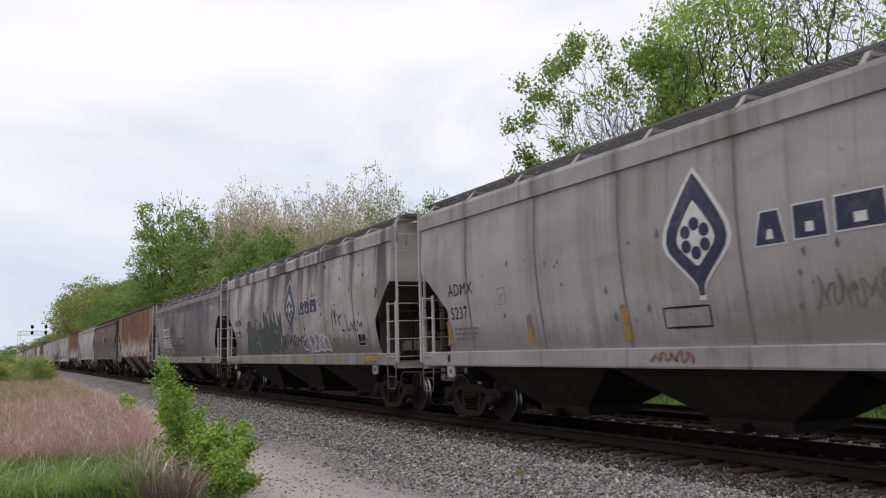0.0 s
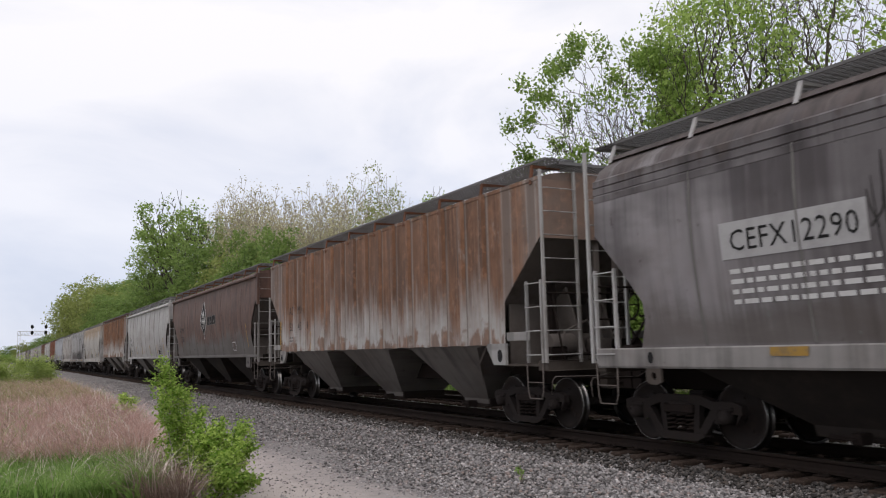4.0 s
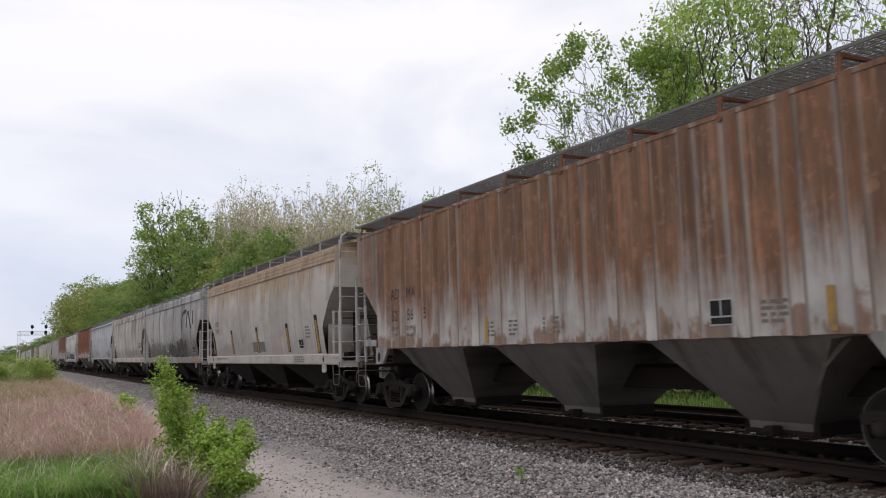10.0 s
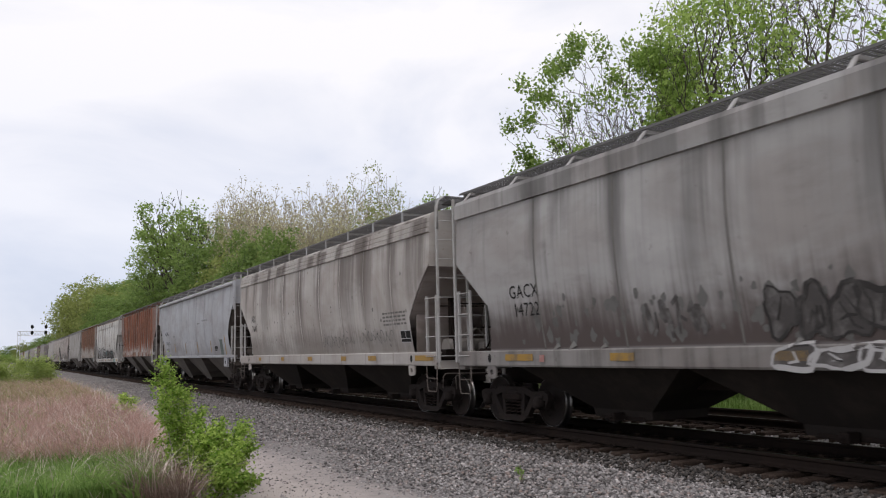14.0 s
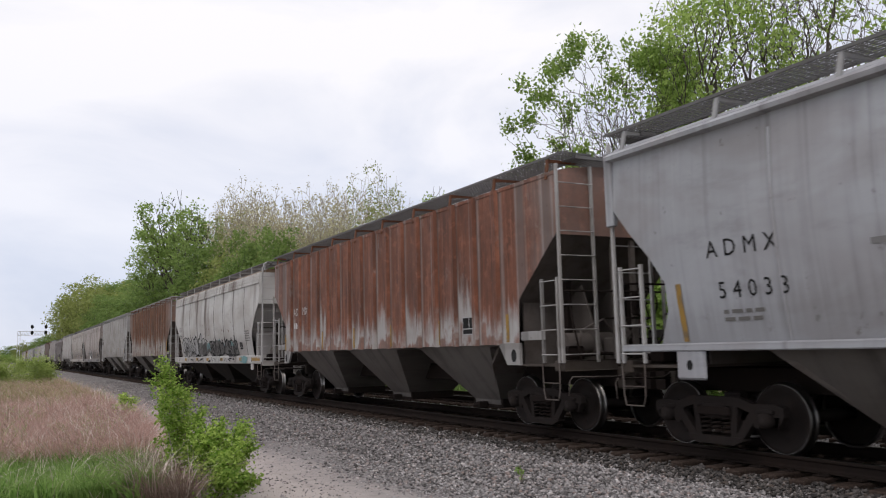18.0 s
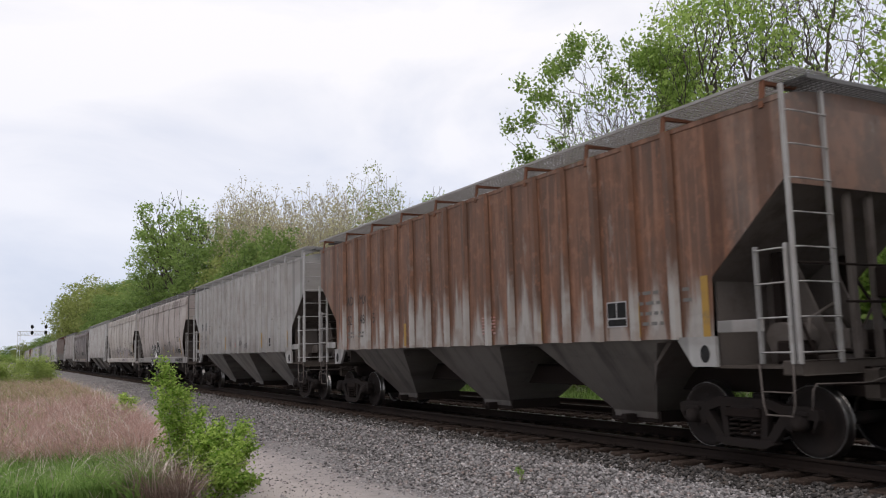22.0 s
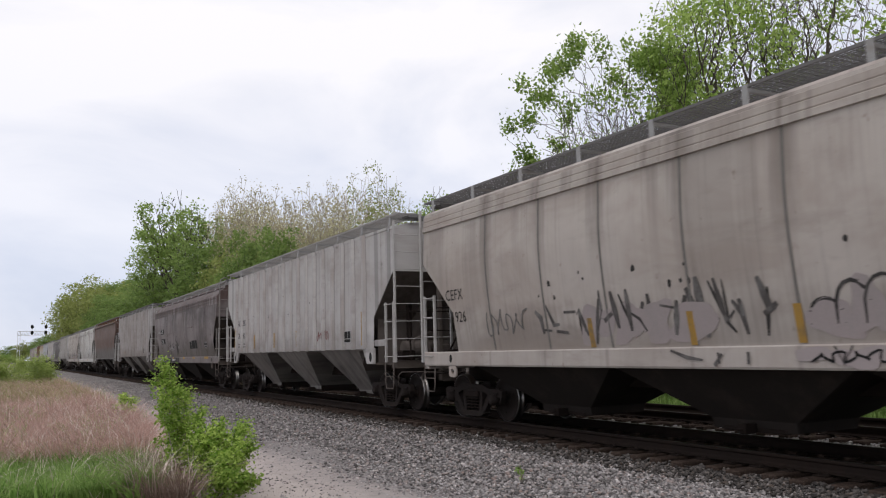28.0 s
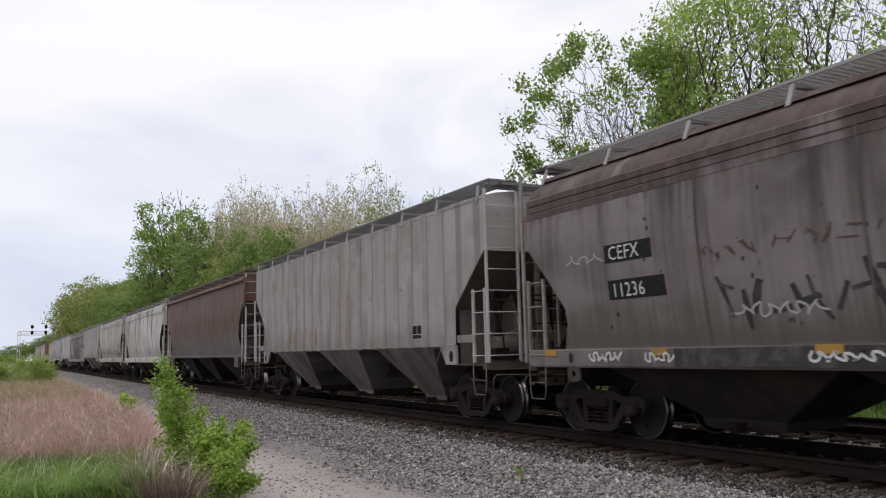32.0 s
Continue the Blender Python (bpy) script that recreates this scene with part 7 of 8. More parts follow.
scrawl(C[1], "smooth", 0.6, -1.6, 1.6, 2.2, 13, M_GRAF_DARK, 6, 0.05)
bubble_tag(C[1], "smooth", -1.5, -3.5, 1.50, 2.0, 14, M_GRAF_PURPLE, M_GRAF_PALE, 4)
spike_tag(C[1], "smooth", -3.8, -5.0, 2.0, 2.75, 15, M_BLACK, 7, 0.06)
scrawl(C[1], "smooth", -5.2, -6.2, 1.95, 2.4, 16, M_GRAF_DARK, 4, 0.03)
sills(1, (6.95, 6.2), (4.1, 3.6), (1.6, 1.1), (-1.6, -2.1), (-4.15, -4.62), (-6.4, -7.3))
data_plate(C[1], "smooth", -5.75, -6.25, 1.62, 1.95)
chips(C[1], "smooth", -7, 6.5, 1.6, 3.3, 90, 2, M_GRAF_DARK, 0.055)
chips(C[1], "smooth", -7.5, 6.9, 2.2, 4.1, 60, 202, M_GRAF_DARK, 0.085)
# 2: white panel
decal(C[2], "number_panel", rect(5.5, 3.4, 2.54, 3.02, 3), M_GRAF_PALE, "round", "white number panel")
g2 = lettering("CEFX12290", 0.27, 5.35, 2.64)
g2.v = [(0.004, y, z) for x, y, z in g2.v]
decal(C[2], "lettering", g2, M_BLACK, "round", "black reporting marks")
small_print(C[2], "round", 5.4, 3.3, 2.35, 4, M_WHITE, 5, 0.06, 0.13)
spike_tag(C[2], "round", 3.4, 1.6, 2.1, 3.5, 21, M_GRAF_DARK, 22, 0.03)
scrawl(C[2], "round", 3.3, 1.7, 2.5, 3.2, 24, M_GRAF_DARK, 6, 0.028)
arch_tag(C[2], "round", 2.8, -0.3, 1.5, 2.45, 6, 22, M_GRAF_DARK, 0.055)
for k, path in enumerate((((2.7, 2.2), (2.75, 1.7), (2.5, 1.5), (2.1, 1.6), (2.05, 2.1), (2.4, 2.35), (2.7, 2.2)), ((1.5, 2.35), (1.45, 1.6), (1.0, 1.55), (0.95, 2.3)),
                          ((0.55, 2.4), (0.6, 1.5), (-0.4, 1.5), (-0.42, 1.75), (0.2, 1.8), (0.2, 1.95), (-0.35, 2.0), (-0.4, 2.4), (0.55, 2.4)))):
    decal(C[2], "graffiti_outline", ribbon(rounded(path), 0.05, 0.002 + 0.001 * k), M_GRAF_DARK, "round", "thin sprayed outline of a large letter")
sills(2, (4.85, 4.3), (1.9, 1.4), (-1.15, -1.65), (-6.9, -7.9), z0=1.30, z1=1.41)
data_plate(C[2], "round", -4.85, -5.4, 1.15, 1.43)
chips(C[2], "round", -7, 1, 2.1, 2.9, 36, 121, M_GRAF_DARK, 0.05)
chips(C[2], "round", -6.9, -5.9, 1.9, 2.6, 14, 122, M_GRAF_PINK, 0.10)
chips(C[2], "round", -7, 5, 1.5, 2.2, 60, 123, M_GRAF_GREY, 0.08)
# 3: rusted ribs
marks(3, M_STENCIL, 0.25, ("AD", 6.12, 2.72), ("MX", 5.28, 2.72), ("52", 6.10, 2.20), ("45", 5.24, 2.20), ("9", 4.40, 2.20))
strips(3, 4.0, 1.42, -1.2, -3.7, z0=1.58, z1=2.12)
strips(3, 7.05, z0=1.60, z1=2.55, w=0.12)
small_print(C[3], "ribbed", 6.1, 5.5, 1.95, 2, M_SEAM, 6)
# 4: outlined emblem
emblem(C[4], "smooth", 0.70, 3.10, 1.20, 1.66, M_BLACK, M_WHITE)
block_row(C[4], "smooth", [(-0.08, -0.53, 2.85, 3.20), (-0.58, -1.00, 2.85, 3.20), (-1.08, -1.63, 2.86, 3.22)], M_BLACK, M_GRAF_GREY)
strips(4, -6.75, z0=1.75, z1=2.65, w=0.06, skew=0.12)
decal(C[4], "stencil_box", ribbon([(-4.35, 1.66), (-4.85, 1.66), (-4.85, 1.98), (-4.35, 1.98), (-4.35, 1.66)], 0.03), M_WHITE, "smooth", "white stencilled box")
marks(4, M_BLACK, 0.25, ("ADMX", 6.3, 2.65), ("52128", 6.3, 2.2))
# 5: clean grey
marks(5, M_BLACK, 0.25, ("TILX", 6.90, 2.58), ("311121", 6.95, 2.20, 0.23))
strips(5, 4.2, 1.70, -1.37, -4.06, z0=1.68, z1=2.20, w=0.13)
strips(5, 7.05, z0=1.50, z1=2.2, w=0.10)
small_print(C[5], "smooth", 6.9, 6.1, 1.95, 3, M_SEAM, 8)
small_print(C[5], "smooth", 1.13, 0.64, 1.83, 2, M_REDSIGN, 9)
small_print(C[5], "smooth", -5.0, -5.7, 2.05, 5, M_SEAM, 10)
data_plate(C[5], "smooth", -4.55, -5.1, 1.62, 1.88)
decal(C[5], "stencil_box", merge(ribbon([(5.6, 2.28), (5.34, 2.28), (5.34, 2.55), (5.6, 2.55), (5.6, 2.28)], 0.02)), M_BLACK, "smooth", "small stencilled box")
strips(5, -6.35, z0=1.52, z1=2.55, w=0.11)
notice(5, -0.95, 3.9)
# 6: rusted ribs
marks(6, M_STENCIL, 0.25, ("AD", 6.15, 2.70), ("MX", 5.30, 2.70), ("52", 6.10, 2.18), ("56", 5.26, 2.18), ("5", 4.42, 2.18))
for y, w in ((1.75, 0.55), (0.9, 0.3), (-0.2, 0.5), (-4.9, 0.4)):
    small_print(C[6], "ribbed", y, y - w, 1.95, 4, M_SEAM, int(y * 10), 0.04, 0.08)
strips(6, 1.7, -5.9, z0=1.58, z1=2.1, w=0.12)
data_plate(C[6], "ribbed", -4.05, -4.45, 1.7, 2.05)
for body, y, z in (("LD LMT", 6.14, 1.96), ("LT WT", 6.14, 1.80), ("221400", 5.30, 1.96), ("64600", 5.26, 1.80)):
    decal(C[6], "lettering", lettering(body, 0.085, y, z), M_STENCIL, "ribbed", "small stencilled weight figures")
# 7: cream
marks(7, M_STENCIL, 0.22, ("AEX", 6.55, 2.68), ("7799", 6.6, 2.35))
strips(7, 7.12, 3.85, 0.15, -3.48, z0=1.55, z1=2.30, back=M_BLACK, w=0.16)
strips(7, -6.35, z0=1.50, z1=2.45, back=M_BLACK, w=0.17)
decal(C[7], "paint_patch", rect(0.95, -0.7, 1.56, 1.92, 2), M_GRAF_GREY, "smooth", "grey touched-up patch", 0.004)
data_plate(C[7], "smooth", -4.55, -5.0, 1.62, 1.92)
small_print(C[7], "smooth", -5.3, -5.75, 2.25, 4, M_SEAM, 12)
small_print(C[7], "smooth", 6.3, 4.5, 1.30, 1, M_SEAM, 13)
small_print(C[7], "smooth", -4.4, -5.3, 1.34, 3, M_SEAM, 14, 0.035, 0.07)
decal(C[7], "round_stencil", ribbon([(-1.72 + 0.12 * math.cos(a * math.pi / 8), 1.24 + 0.12 * math.sin(a * math.pi / 8)) for a in range(17)], 0.02), M_BLACK, "smooth", "round stencilled mark on the sill")
# 8: large dark emblem
for path in ([(-3.72, 2.82), (-3.72, 3.45), (-3.85, 3.62), (-4.10, 3.70), (-4.86, 3.74)],
             [(-4.98, 2.90), (-4.98, 3.45), (-5.08, 3.62), (-5.26, 3.66), (-5.42, 3.56), (-5.85, 2.95), (-6.05, 2.86)], [(-6.40, 3.00), (-6.40, 3.70)]):
    decal(C[8], "emblem_band", ribbon(rounded(path), 0.20, 0.0), M_GRAF_DARK, "smooth", "faded dark band of a large emblem")
marks(8, M_BLACK, 0.24, ("GACX", 6.20, 2.37), ("14722", 6.12, 2.04))
spike_tag(C[8], "smooth", 2.7, 1.5, 1.47, 2.2, 31, M_GRAF_SMUDGE, 14, 0.12)
bubble_tag(C[8], "smooth", 0.4, -1.75, 1.47, 2.15, 32, M_GRAF_SMUDGE, M_GRAF_DARK, 5)
bubble_tag(C[8], "smooth", -2.1, -4.5, 1.47, 2.25, 33, M_GRAF_SMUDGE, M_GRAF_DARK, 6)
bubble_tag(C[8], "smooth", 0.3, -1.8, 1.15, 1.42, 34, M_GRAF_SMUDGE, M_GRAF_PALE, 4)
chips(C[8], "smooth", -6.5, 6.0, 1.5, 2.3, 120, 35, M_GRAF_GREY, 0.14)
sills(8, (6.4, 5.5), (3.4, 2.86), (0.35, -0.15), (-2.9, -3.4), (-6.2, -7.3))
data_plate(C[8], "smooth", -6.0, -6.5, 1.63, 1.95)
decal(C[8], "sill_marking", rect(5.3, 5.15, 1.22, 1.34, 1), M_REDSIGN, "smooth", "red mark on the sill")
# 9: streaked beige
small_print(C[9], "smooth", -5.4, -6.7, 2.36, 4, M_SEAM, 41, 0.045, 0.09)
data_plate(C[9], "smooth", -6.3, -6.85, 1.66, 1.95)
scrawl(C[9], "smooth", -1.0, -3.4, 1.56, 2.0, 42, M_SEAM, 8, 0.02)
scrawl(C[9], "smooth", -3.8, -5.9, 1.6, 2.05, 46, M_GRAF_GREY, 7, 0.02)
marks(9, M_STENCIL, 0.22, ("AEX", 6.5, 2.65), ("7647", 6.5, 2.3))
sills(9, (5.6, 5.3), (2.9, 2.6), (0.2, -0.2), (-2.6, -2.95), (-4.5, -5.0), (-7.2, -8.1))
# 10: bluish grey
marks(10, M_BLACK, 0.23, ("A D M X", 6.36, 2.60, 0.22), ("5 4 0 3 3", 6.24, 2.05, 0.22))
strips(10, 3.75, 0.90, -1.95, -4.78, z0=1.62, z1=2.13, w=0.12)
strips(10, 6.95, -7.45, z0=1.50, z1=2.3, w=0.10)
for y, z, w in ((4.0, 2.5, 0.5), (-2.3, 2.95, 0.6), (-3.3, 3.05, 1.2)):
    small_print(C[10], "smooth", y, y - w, z, 1, M_FAINT, int(z * 9), 0.07)
small_print(C[10], "smooth", 6.2, 5.5, 1.85, 2, M_SEAM, 43)
data_plate(C[10], "smooth", -5.5, -6.05, 1.66, 1.90)
decal(C[10], "paint_patch", rect(-6.5, -7.0, 1.50, 2.15, 3), M_PATCH, "smooth", "dark green painted-out patch", 0.005)
chips(C[10], "smooth", -6.5, 5.5, 1.6, 2.4, 30, 44, M_FAINT, 0.06)
lengthen(10, 1.053, 0.45)
# 11: heavily rusted
marks(11, M_WHITE, 0.24, ("AD", 6.15, 2.66), ("MX", 5.30, 2.66))
small_print(C[11], "ribbed", 6.1, 5.6, 2.25, 1, M_WHITE, 45, 0.18)
data_plate(C[11], "ribbed", -4.9, -5.42, 1.76, 2.12)
strips(11, 6.98, 3.45, 1.0, -1.35, -3.85, -6.6, z0=1.58, z1=2.1, w=0.10)
# 12: white with graffiti
marks(12, M_STENCIL, 0.21, ("AEX", 6.92, 2.70), ("8184", 6.94, 2.37))
bubble_tag(C[12], "smooth", 4.6, -4.4, 1.47, 2.0, 49, M_GRAF_SMUDGE, None, 12, "smudged grey spray")
bubble_tag(C[12], "smooth", 6.2, 1.1, 1.44, 2.2, 50, M_GRAF_GREY, None, 6)
bubble_tag(C[12], "smooth", 6.2, 1.1, 1.47, 2.35, 51, M_GRAF_PALE, M_BLACK, 7)
spike_tag(C[12], "smooth", 6.1, 1.0, 1.6, 2.6, 151, M_GRAF_DARK, 12, 0.04)
spike_tag(C[12], "smooth", 6.0, 1.2, 1.15, 1.42, 52, M_GRAF_DARK, 12, 0.06)
spike_tag(C[12], "smooth", 0.2, -4.6, 1.47, 2.4, 53, M_BLACK, 20, 0.11)
bubble_tag(C[12], "smooth", 0.4, -4.6, 1.47, 2.1, 54, M_GRAF_GREY, M_BLACK, 7)
spike_tag(C[12], "smooth", 0.2, -4.6, 1.15, 1.43, 55, M_BLACK, 14, 0.08)
for i, y in enumerate((1.2, 0.6, -1.2, -2.2, -3.5)):
    bubble_tag(C[12], "smooth", y, y - 0.45, 1.6 + 0.06 * (i % 3), 1.98 + 0.08 * (i % 3), 60 + i, M_GRAF_CYAN, None, 1, "teal spray-painted patch")
bubble_tag(C[12], "smooth", -5.4, -6.4, 1.16, 1.42, 68, M_GRAF_CYAN, None, 3, "teal spray on the sill")
sills(12, (5.6, 5.1), (2.87, 2.33), (0.63, 0.18), (-2.0, -2.5), (-5.2, -5.6), (-7.0, -8.1))
data_plate(C[12], "smooth", -5.0, -5.45, 1.66, 1.98)
small_print(C[12], "smooth", -5.9, -6.6, 2.35, 5, M_SEAM, 56, 0.04, 0.09)
chips(C[12], "smooth", -5.0, 2.0, 2.3, 2.9, 20, 57, M_RUSTY, 0.05)
# 13: rusted
marks(13, M_STENCIL, 0.24, ("AD", 6.15, 2.72), ("MX", 5.28, 2.72), ("52", 6.12, 2.20), ("48", 5.26, 2.20), ("5", 4.42, 2.20))
strips(13, 2.5, -0.33, -2.98, -5.5, z0=1.58, z1=2.1, w=0.12)
strips(13, 4.6, z0=1.56, z1=2.0, w=0.10)
small_print(C[13], "ribbed", 6.1, 5.0, 1.95, 2, M_SEAM, 58)
decal(C[13], "stencil_box", ribbon([(3.5, 2.45), (3.25, 2.45), (3.25, 2.72), (3.5, 2.72), (3.5, 2.45)], 0.025), M_SEAM, "ribbed", "small stencilled box")
data_plate(C[13], "ribbed", -4.81, -5.27, 1.75, 2.14)
strips(13, -6.86, z0=1.56, z1=2.38, w=0.13)
small_print(C[13], "ribbed", -5.45, -6.05, 2.2, 4, M_SEAM, 159, 0.05, 0.15)
small_print(C[13], "ribbed", -6.3, -6.65, 2.2, 2, M_SEAM, 160, 0.05, 0.15)
small_print(C[13], "ribbed", -1.0, -1.5, 2.05, 6, M_REDSIGN, 59, 0.03, 0.06)
# 14: dull grey ribs
marks(14, M_BLACK, 0.24, ("TI", 6.54, 2.66), ("LX", 5.79, 2.66), ("515", 6.57, 2.20, 0.21), ("150", 5.81, 2.20, 0.21))
strips(14, 7.06, z0=1.62, z1=2.55, w=0.09)
strips(14, 4.46, 1.93, -0.86, -3.5, -6.5, z0=1.70, z1=2.23, w=0.13)
small_print(C[14], "ribbed", 0.71, 0.23, 1.92, 3, M_REDSIGN, 61, 0.04, 0.07)
for body, y, z in (("LD LMT", 6.52, 1.96), ("LT WT", 6.50, 1.80), ("221300", 5.76, 1.96), ("64700", 5.72, 1.80)):
    decal(C[14], "lettering", lettering(body, 0.085, y, z), M_STENCIL, "ribbed", "small stencilled weight figures")
for y0, y1 in ((6.57, 6.12), (5.81, 5.32)):
    decal(C[14], "paint_patch", rect(y0, y1, 2.60, 2.96, 2), M_FAINT, "ribbed", "grey patch under the reporting marks", 0.003)
decal(C[14], "stencil_box", ribbon([(4.96, 2.42), (4.66, 2.42), (4.66, 2.78), (4.96, 2.78), (4.96, 2.42)], 0.02), M_STENCIL, "ribbed", "small stencilled box")
decal(C[14], "lettering", lettering("C", 0.12, 4.85, 2.47), M_STENCIL, "ribbed", "small stencilled letter")
scrawl(C[14], "ribbed", -0.1, -0.7, 1.72, 2.15, 63, M_GRAF_DARK, 4, 0.03)
scrawl(C[14], "ribbed", -1.05, -1.6, 1.65, 1.98, 64, M_GRAF_DARK, 4, 0.03)
scrawl(C[14], "ribbed", 1.4, 0.95, 1.75, 2.1, 65, M_GRAF_GREY, 3, 0.03)
scrawl(C[14], "ribbed", 3.7, 3.2, 1.75, 2.1, 66, M_GRAF_GREY, 3, 0.03)
data_plate(C[14], "ribbed", -4.4, -4.8, 1.72, 2.05)
notice(14, -0.95, 3.9)
# 15: grimy, black and white graffiti
block_tag(C[15], "smooth", (
    ((2.66, 2.18), (2.50, 1.75), (2.40, 1.18), (2.12, 1.17), (2.02, 1.6), (1.98, 2.20)),
    ((1.60, 2.24), (1.52, 1.7), (1.46, 1.17)), ((1.48, 1.62), (1.22, 1.76), (1.06, 1.5), (1.04, 1.17)),
    ((0.76, 1.20), (0.84, 1.7), (0.72, 2.16), (0.40, 2.22), (0.22, 2.05), (0.30, 1.6), (0.44, 1.18))), 0.30, M_GRAF_DARK, M_WHITE)
arch_tag(C[15], "smooth", -1.45, -4.0, 1.5, 2.32, 9, 73, M_GRAF_SMUDGE)
scrawl(C[15], "smooth", -0.45, -1.15, 1.6, 2.15, 74, M_GRAF_GREY, 4, 0.03)
scrawl(C[15], "smooth", -4.6, -5.5, 1.6, 1.95, 77, M_GRAF_DARK, 4, 0.035)
small_print(C[15], "smooth", 7.4, 6.9, 2.64, 1, M_SEAM, 78, 0.12)
small_print(C[15], "smooth", 7.25, 6.75, 2.15, 2, M_SEAM, 79, 0.09, 0.2)
scrawl(C[15], "smooth", -5.2, -7.1, 1.17, 1.40, 75, M_BLACK, 8, 0.04)
strips(15, -6.25, z0=1.47, z1=2.42, w=0.12)
strips(15, -1.2, -4.2, 1.9, z0=1.5, z1=2.0, w=0.10)
data_plate(C[15], "smooth", -5.5, -6.15, 1.60, 1.88)
small_print(C[15], "smooth", -5.45, -6.1, 2.45, 3, M_SEAM, 76)
# 16: beige with graffiti
marks(16, M_BLACK, 0.22, ("CEFX", 7.1, 2.49), ("11926", 7.1, 2.03))
spike_tag(C[16], "smooth", 4.0, -1.3, 1.5, 2.4, 81, M_GRAF_SMUDGE, 24, 0.11)
spike_tag(C[16], "smooth", 2.9, -1.2, 1.5, 2.35, 181, M_GRAF_DARK, 9, 0.05)
bubble_tag(C[16], "smooth", 2.6, -0.2, 1.5, 2.1, 182, M_GRAF_PINK, None, 4)
spike_tag(C[16], "smooth", 0.6, -1.2, 1.17, 1.40, 82, M_GRAF_SMUDGE, 4, 0.08)
scrawl(C[16], "smooth", 5.6, 4.2, 1.6, 2.3, 83, M_GRAF_GREY, 5, 0.03)
bubble_tag(C[16], "smooth", -1.75, -4.35, 1.5, 2.15, 84, M_GRAF_PINK, None, 6)
arch_tag(C[16], "smooth", -1.7, -4.2, 1.5, 2.2, 7, 184, M_GRAF_DARK, 0.04)
bubble_tag(C[16], "smooth", -1.7, -4.2, 1.16, 1.41, 85, M_GRAF_PINK, None, 5)
scrawl(C[16], "smooth", -4.5, -5.7, 1.5, 2.05, 86, M_GRAF_DARK, 7, 0.028)
scrawl(C[16], "smooth", -4.6, -5.3, 1.75, 2.1, 186, M_GRAF_DARK, 4, 0.025)
scrawl(C[16], "smooth", -1.8, -3.2, 1.2, 1.38, 87, M_BLACK, 6, 0.03)
strips(16, -6.6, z0=1.45, z1=2.42, w=0.14)
strips(16, -4.25, -1.55, 0.2, 2.4, z0=1.45, z1=1.92, w=0.12)
data_plate(C[16], "smooth", -5.7, -6.4, 1.54, 1.88)
small_print(C[16], "smooth", -5.6, -6.35, 2.45, 3, M_SEAM, 88, 0.05, 0.13)
chips(C[16], "smooth", -6.5, 4.0, 2.3, 2.7, 26, 89, M_GRAF_DARK, 0.07)
# 17: off-white ribs
marks(17, M_BLACK, 0.24, ("AD", 6.52, 2.57), ("MX", 5.79, 2.57), ("70", 6.52, 2.09, 0.21), ("50", 5.79, 2.09, 0.21))
strips(17, 7.0, z0=1.72, z1=2.6, w=0.08)
strips(17, 4.16, 1.64, -0.80, -3.35, z0=1.68, z1=2.18, w=0.12)
strips(17, -6.2, z0=1.64, z1=2.52, w=0.08)
scrawl(C[17], "ribbed", -2.75, -3.7, 1.75, 2.2, 91, M_GRAF_RED, 5, 0.035)
small_print(C[17], "ribbed", 6.5, 5.4, 1.85, 2, M_SEAM, 92)
chips(C[17], "ribbed", -2.5, 4.9, 2.75, 3.0, 10, 93, M_BLACK, 0.05)
data_plate(C[17], "ribbed", -4.95, -5.42, 1.72, 2.05)
notice(17, -0.6, 3.9)
# 18: sooty, white tags
for y0, y1, z0, z1 in ((5.9, 4.95, 2.74, 3.02), (5.9, 4.75, 2.17, 2.47)):
    decal(C[18], "number_patch", rect(y0 + 0.05, y1 - 0.05, z0, z1, 3), M_BLACK, "round", "black patch under the number", 0.005)
for body, y, z in (("CEFX", 5.86, 2.78), ("11236", 5.86, 2.21)):
    gg = lettering(body, 0.21, y, z)
    gg.v = [(0.004, p[1], p[2]) for p in gg.v]
    decal(C[18], "lettering", gg, M_WHITE, "round", "white reporting marks")
spike_tag(C[18], "round", 4.1, 1.4, 2.58, 2.82, 101, M_GRAF_MAROON, 16, 0.05, "faded red spray strokes")
spike_tag(C[18], "round", -1.6, -3.2, 2.78, 2.95, 102, M_GRAF_MAROON, 10, 0.04, "faded red spray strokes")
decal(C[18], "paint_patch", rect(-1.99, -2.40, 1.82, 2.18, 3), M_BLACK, "round", "black painted-out patch")
decal(C[18], "paint_patch", rect(-2.48, -3.7, 1.83, 2.22, 3), M_BLACK, "round", "black painted-out patch")
spike_tag(C[18], "round", 4.0, 1.0, 1.6, 2.5, 103, M_GRAF_DARK, 12, 0.12)
scrawl(C[18], "round", 3.5, 2.2, 1.75, 2.0, 104, M_GRAF_PALE, 6, 0.03)
scrawl(C[18], "round", 1.1, 0.7, 1.8, 2.1, 105, M_GRAF_PALE, 2, 0.03)
scrawl(C[18], "round", 6.9, 6.0, 2.7, 3.0, 106, M_GRAF_PALE, 3, 0.02)
decal(C[18], "sill_patch", rect(4.6, 0.4, 1.16, 1.41, 1), M_GRAF_DARK, "round", "dark patch on the sill", 0.004)
scrawl(C[18], "round", 6.5, 5.7, 1.18, 1.40, 107, M_WHITE, 5, 0.035)
scrawl(C[18], "round", 5.2, 4.6, 1.18, 1.38, 108, M_WHITE, 4, 0.03)
scrawl(C[18], "round", 2.4, 1.5, 1.18, 1.40, 109, M_WHITE, 5, 0.035)
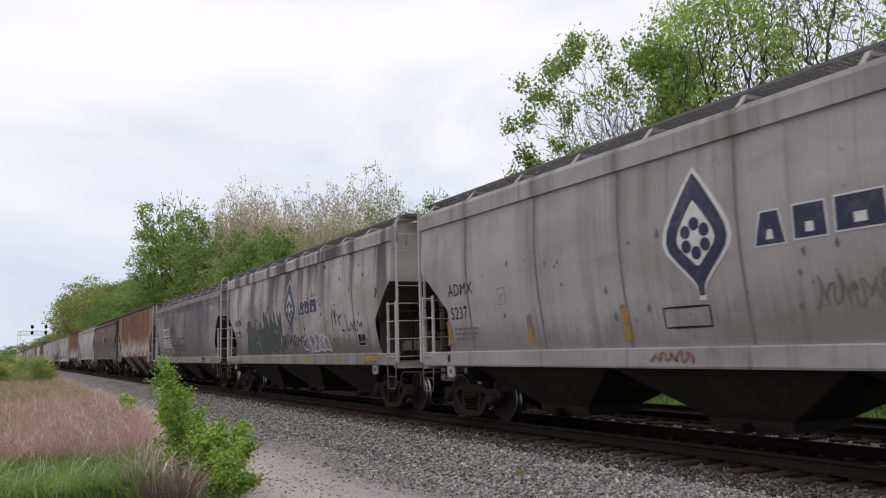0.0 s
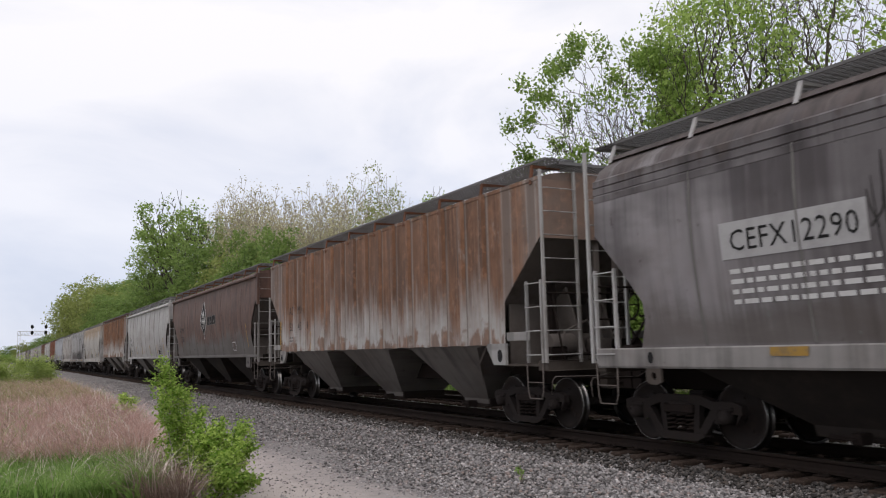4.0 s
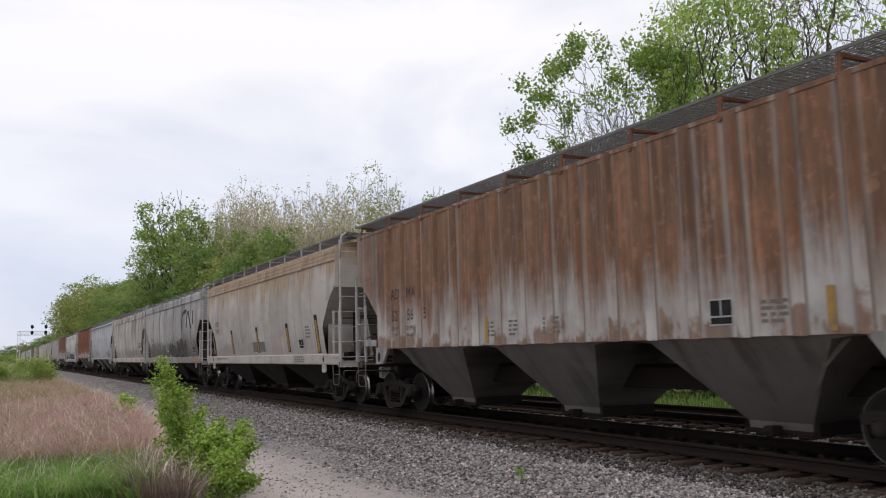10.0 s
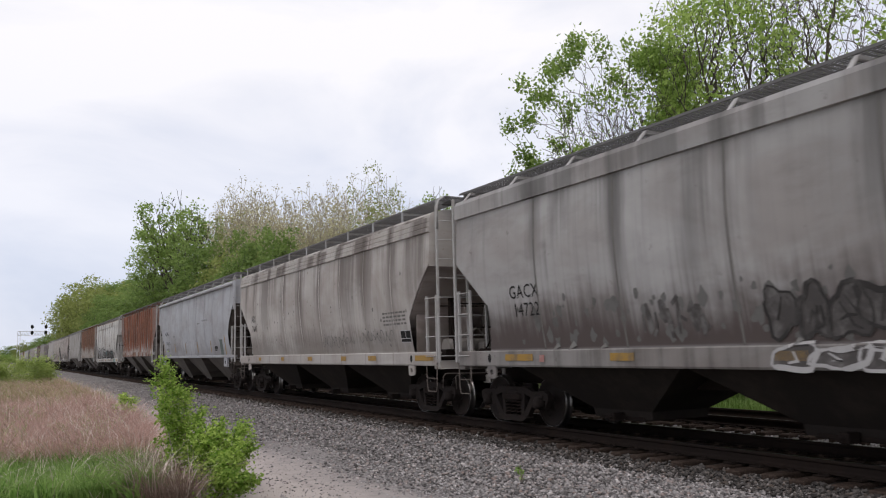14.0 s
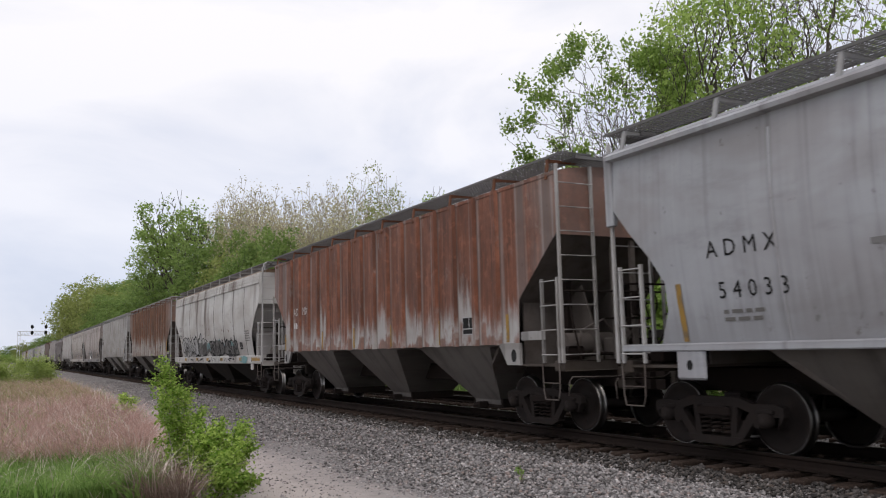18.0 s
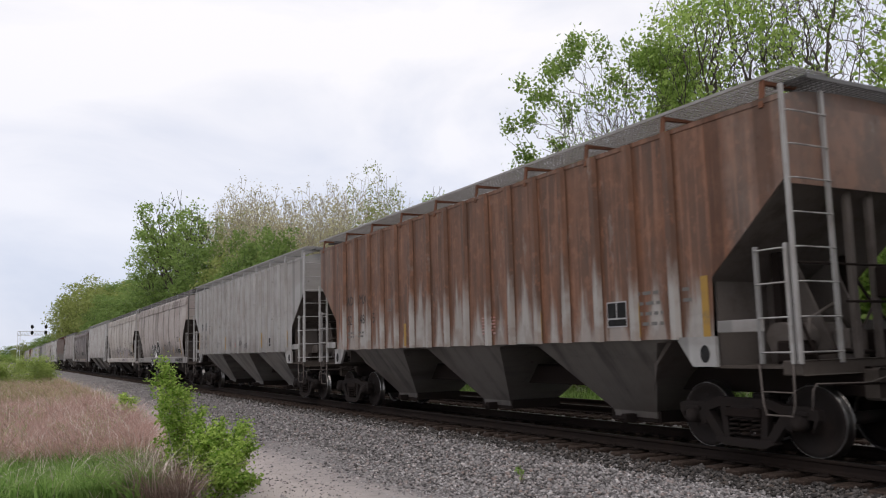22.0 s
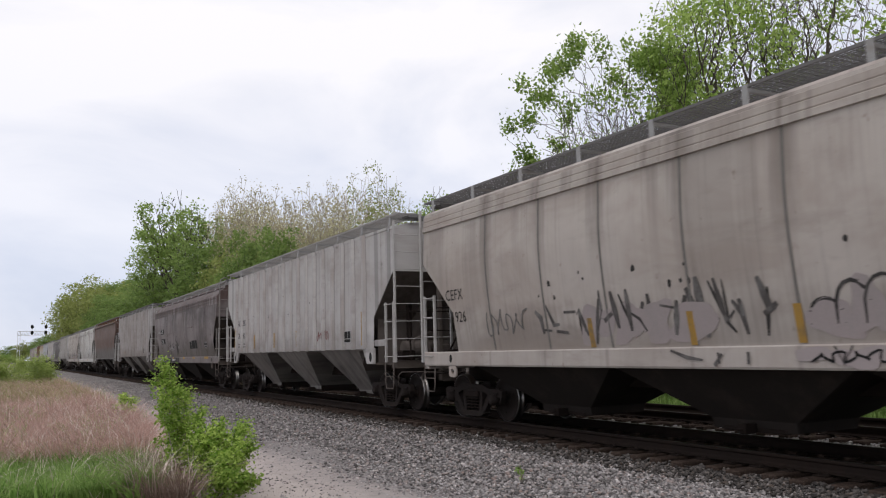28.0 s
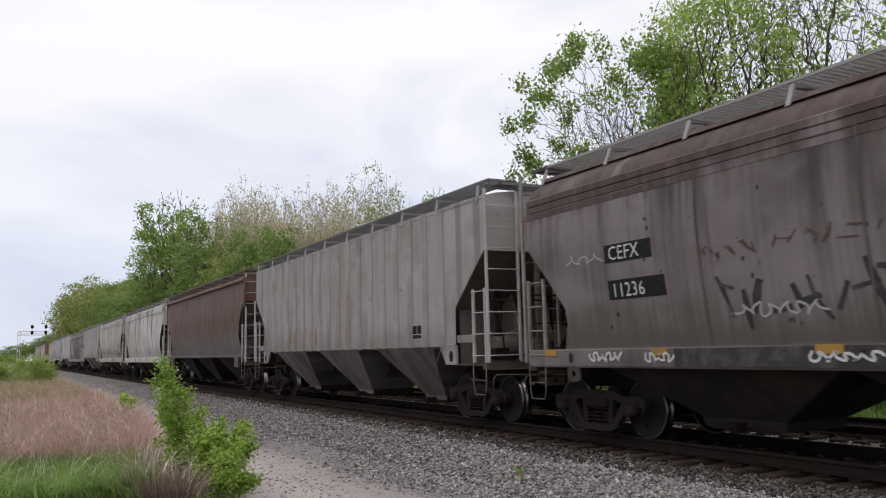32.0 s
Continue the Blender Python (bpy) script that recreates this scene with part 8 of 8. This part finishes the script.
sills(18, (7.7, 7.35), (5.05, 4.72), (2.32, 1.95), (-0.6, -1.0), (-2.95, -3.45), (-5.6, -6.4), z0=1.32, z1=1.43)
data_plate(C[18], "round", -5.3, -5.8, 1.85, 2.1)
for k, n, mat in ((5, 30, M_FAINT), (7, 50, M_FAINT), (9, 70, M_GRAF_GREY), (15, 60, M_GRAF_GREY), (18, 60, M_GRAF_DARK), (4, 50, M_GRAF_DARK)):
    chips(C[k], SPECS[k]["kind"], -6.8, 6.6, 1.6, 3.4, n, 300 + k, mat, 0.05)
# 19 .. 21
data_plate(C[19], "ribbed", -4.95, -5.42, 1.72, 2.05)
notice(19, -0.6, 3.9)
strips(19, 4.16, 1.64, -0.80, -3.35, z0=1.68, z1=2.18, w=0.10)
sills(21, (5.6, 5.1), (2.87, 2.33), (0.63, 0.18), (-2.0, -2.5))
spike_tag(C[21], "smooth", -1.0, -4.6, 1.47, 2.2, 111, M_GRAF_GREY, 12, 0.07)

# Cars that stay far off: copies of the ones above.
for i, k in enumerate((16, 14, 2, 17, 10, 7, 13, 9, 15, 19)):
    c = copy_thing(CARS[k][0], pose(TRACK_X, 0, RAIL_Z))
    CARS.append((c, CENTRES[-1] + 17.95 * (i + 1)))
    WHEELSETS += [(o, -1 if o.location.y < 0 else 1) for o in c.children_recursive if o.name.startswith("wheelset")]

# ---------------------------------------------------------------- what moves
def motions():
    for car, centre in CARS:
        walk(car, [(t, pose(TRACK_X, centre - train_run(t), RAIL_Z)) for t in range(0, 33, 2)])
    # The wheels roll; those at the same place in their truck share one turning.
    first = {}
    for w, e in WHEELSETS:
        if e not in first:
            rows = []
            for k in range(0, 961, 2):
                t = k / FPS
                q = Matrix.Rotation((train_run(t) - train_run(0)) / WHEEL_R, 4, "X")
                rows.append((t, Matrix.Translation((0, e * 0.889, WHEEL_R)) @ q))
            walk(w, rows)
            first[e] = w.animation_data
        else:
            w.rotation_mode = "QUATERNION"
            w.animation_data_create()
            w.animation_data.action = first[e].action
            w.animation_data.action_slot = first[e].action_slot


motions()
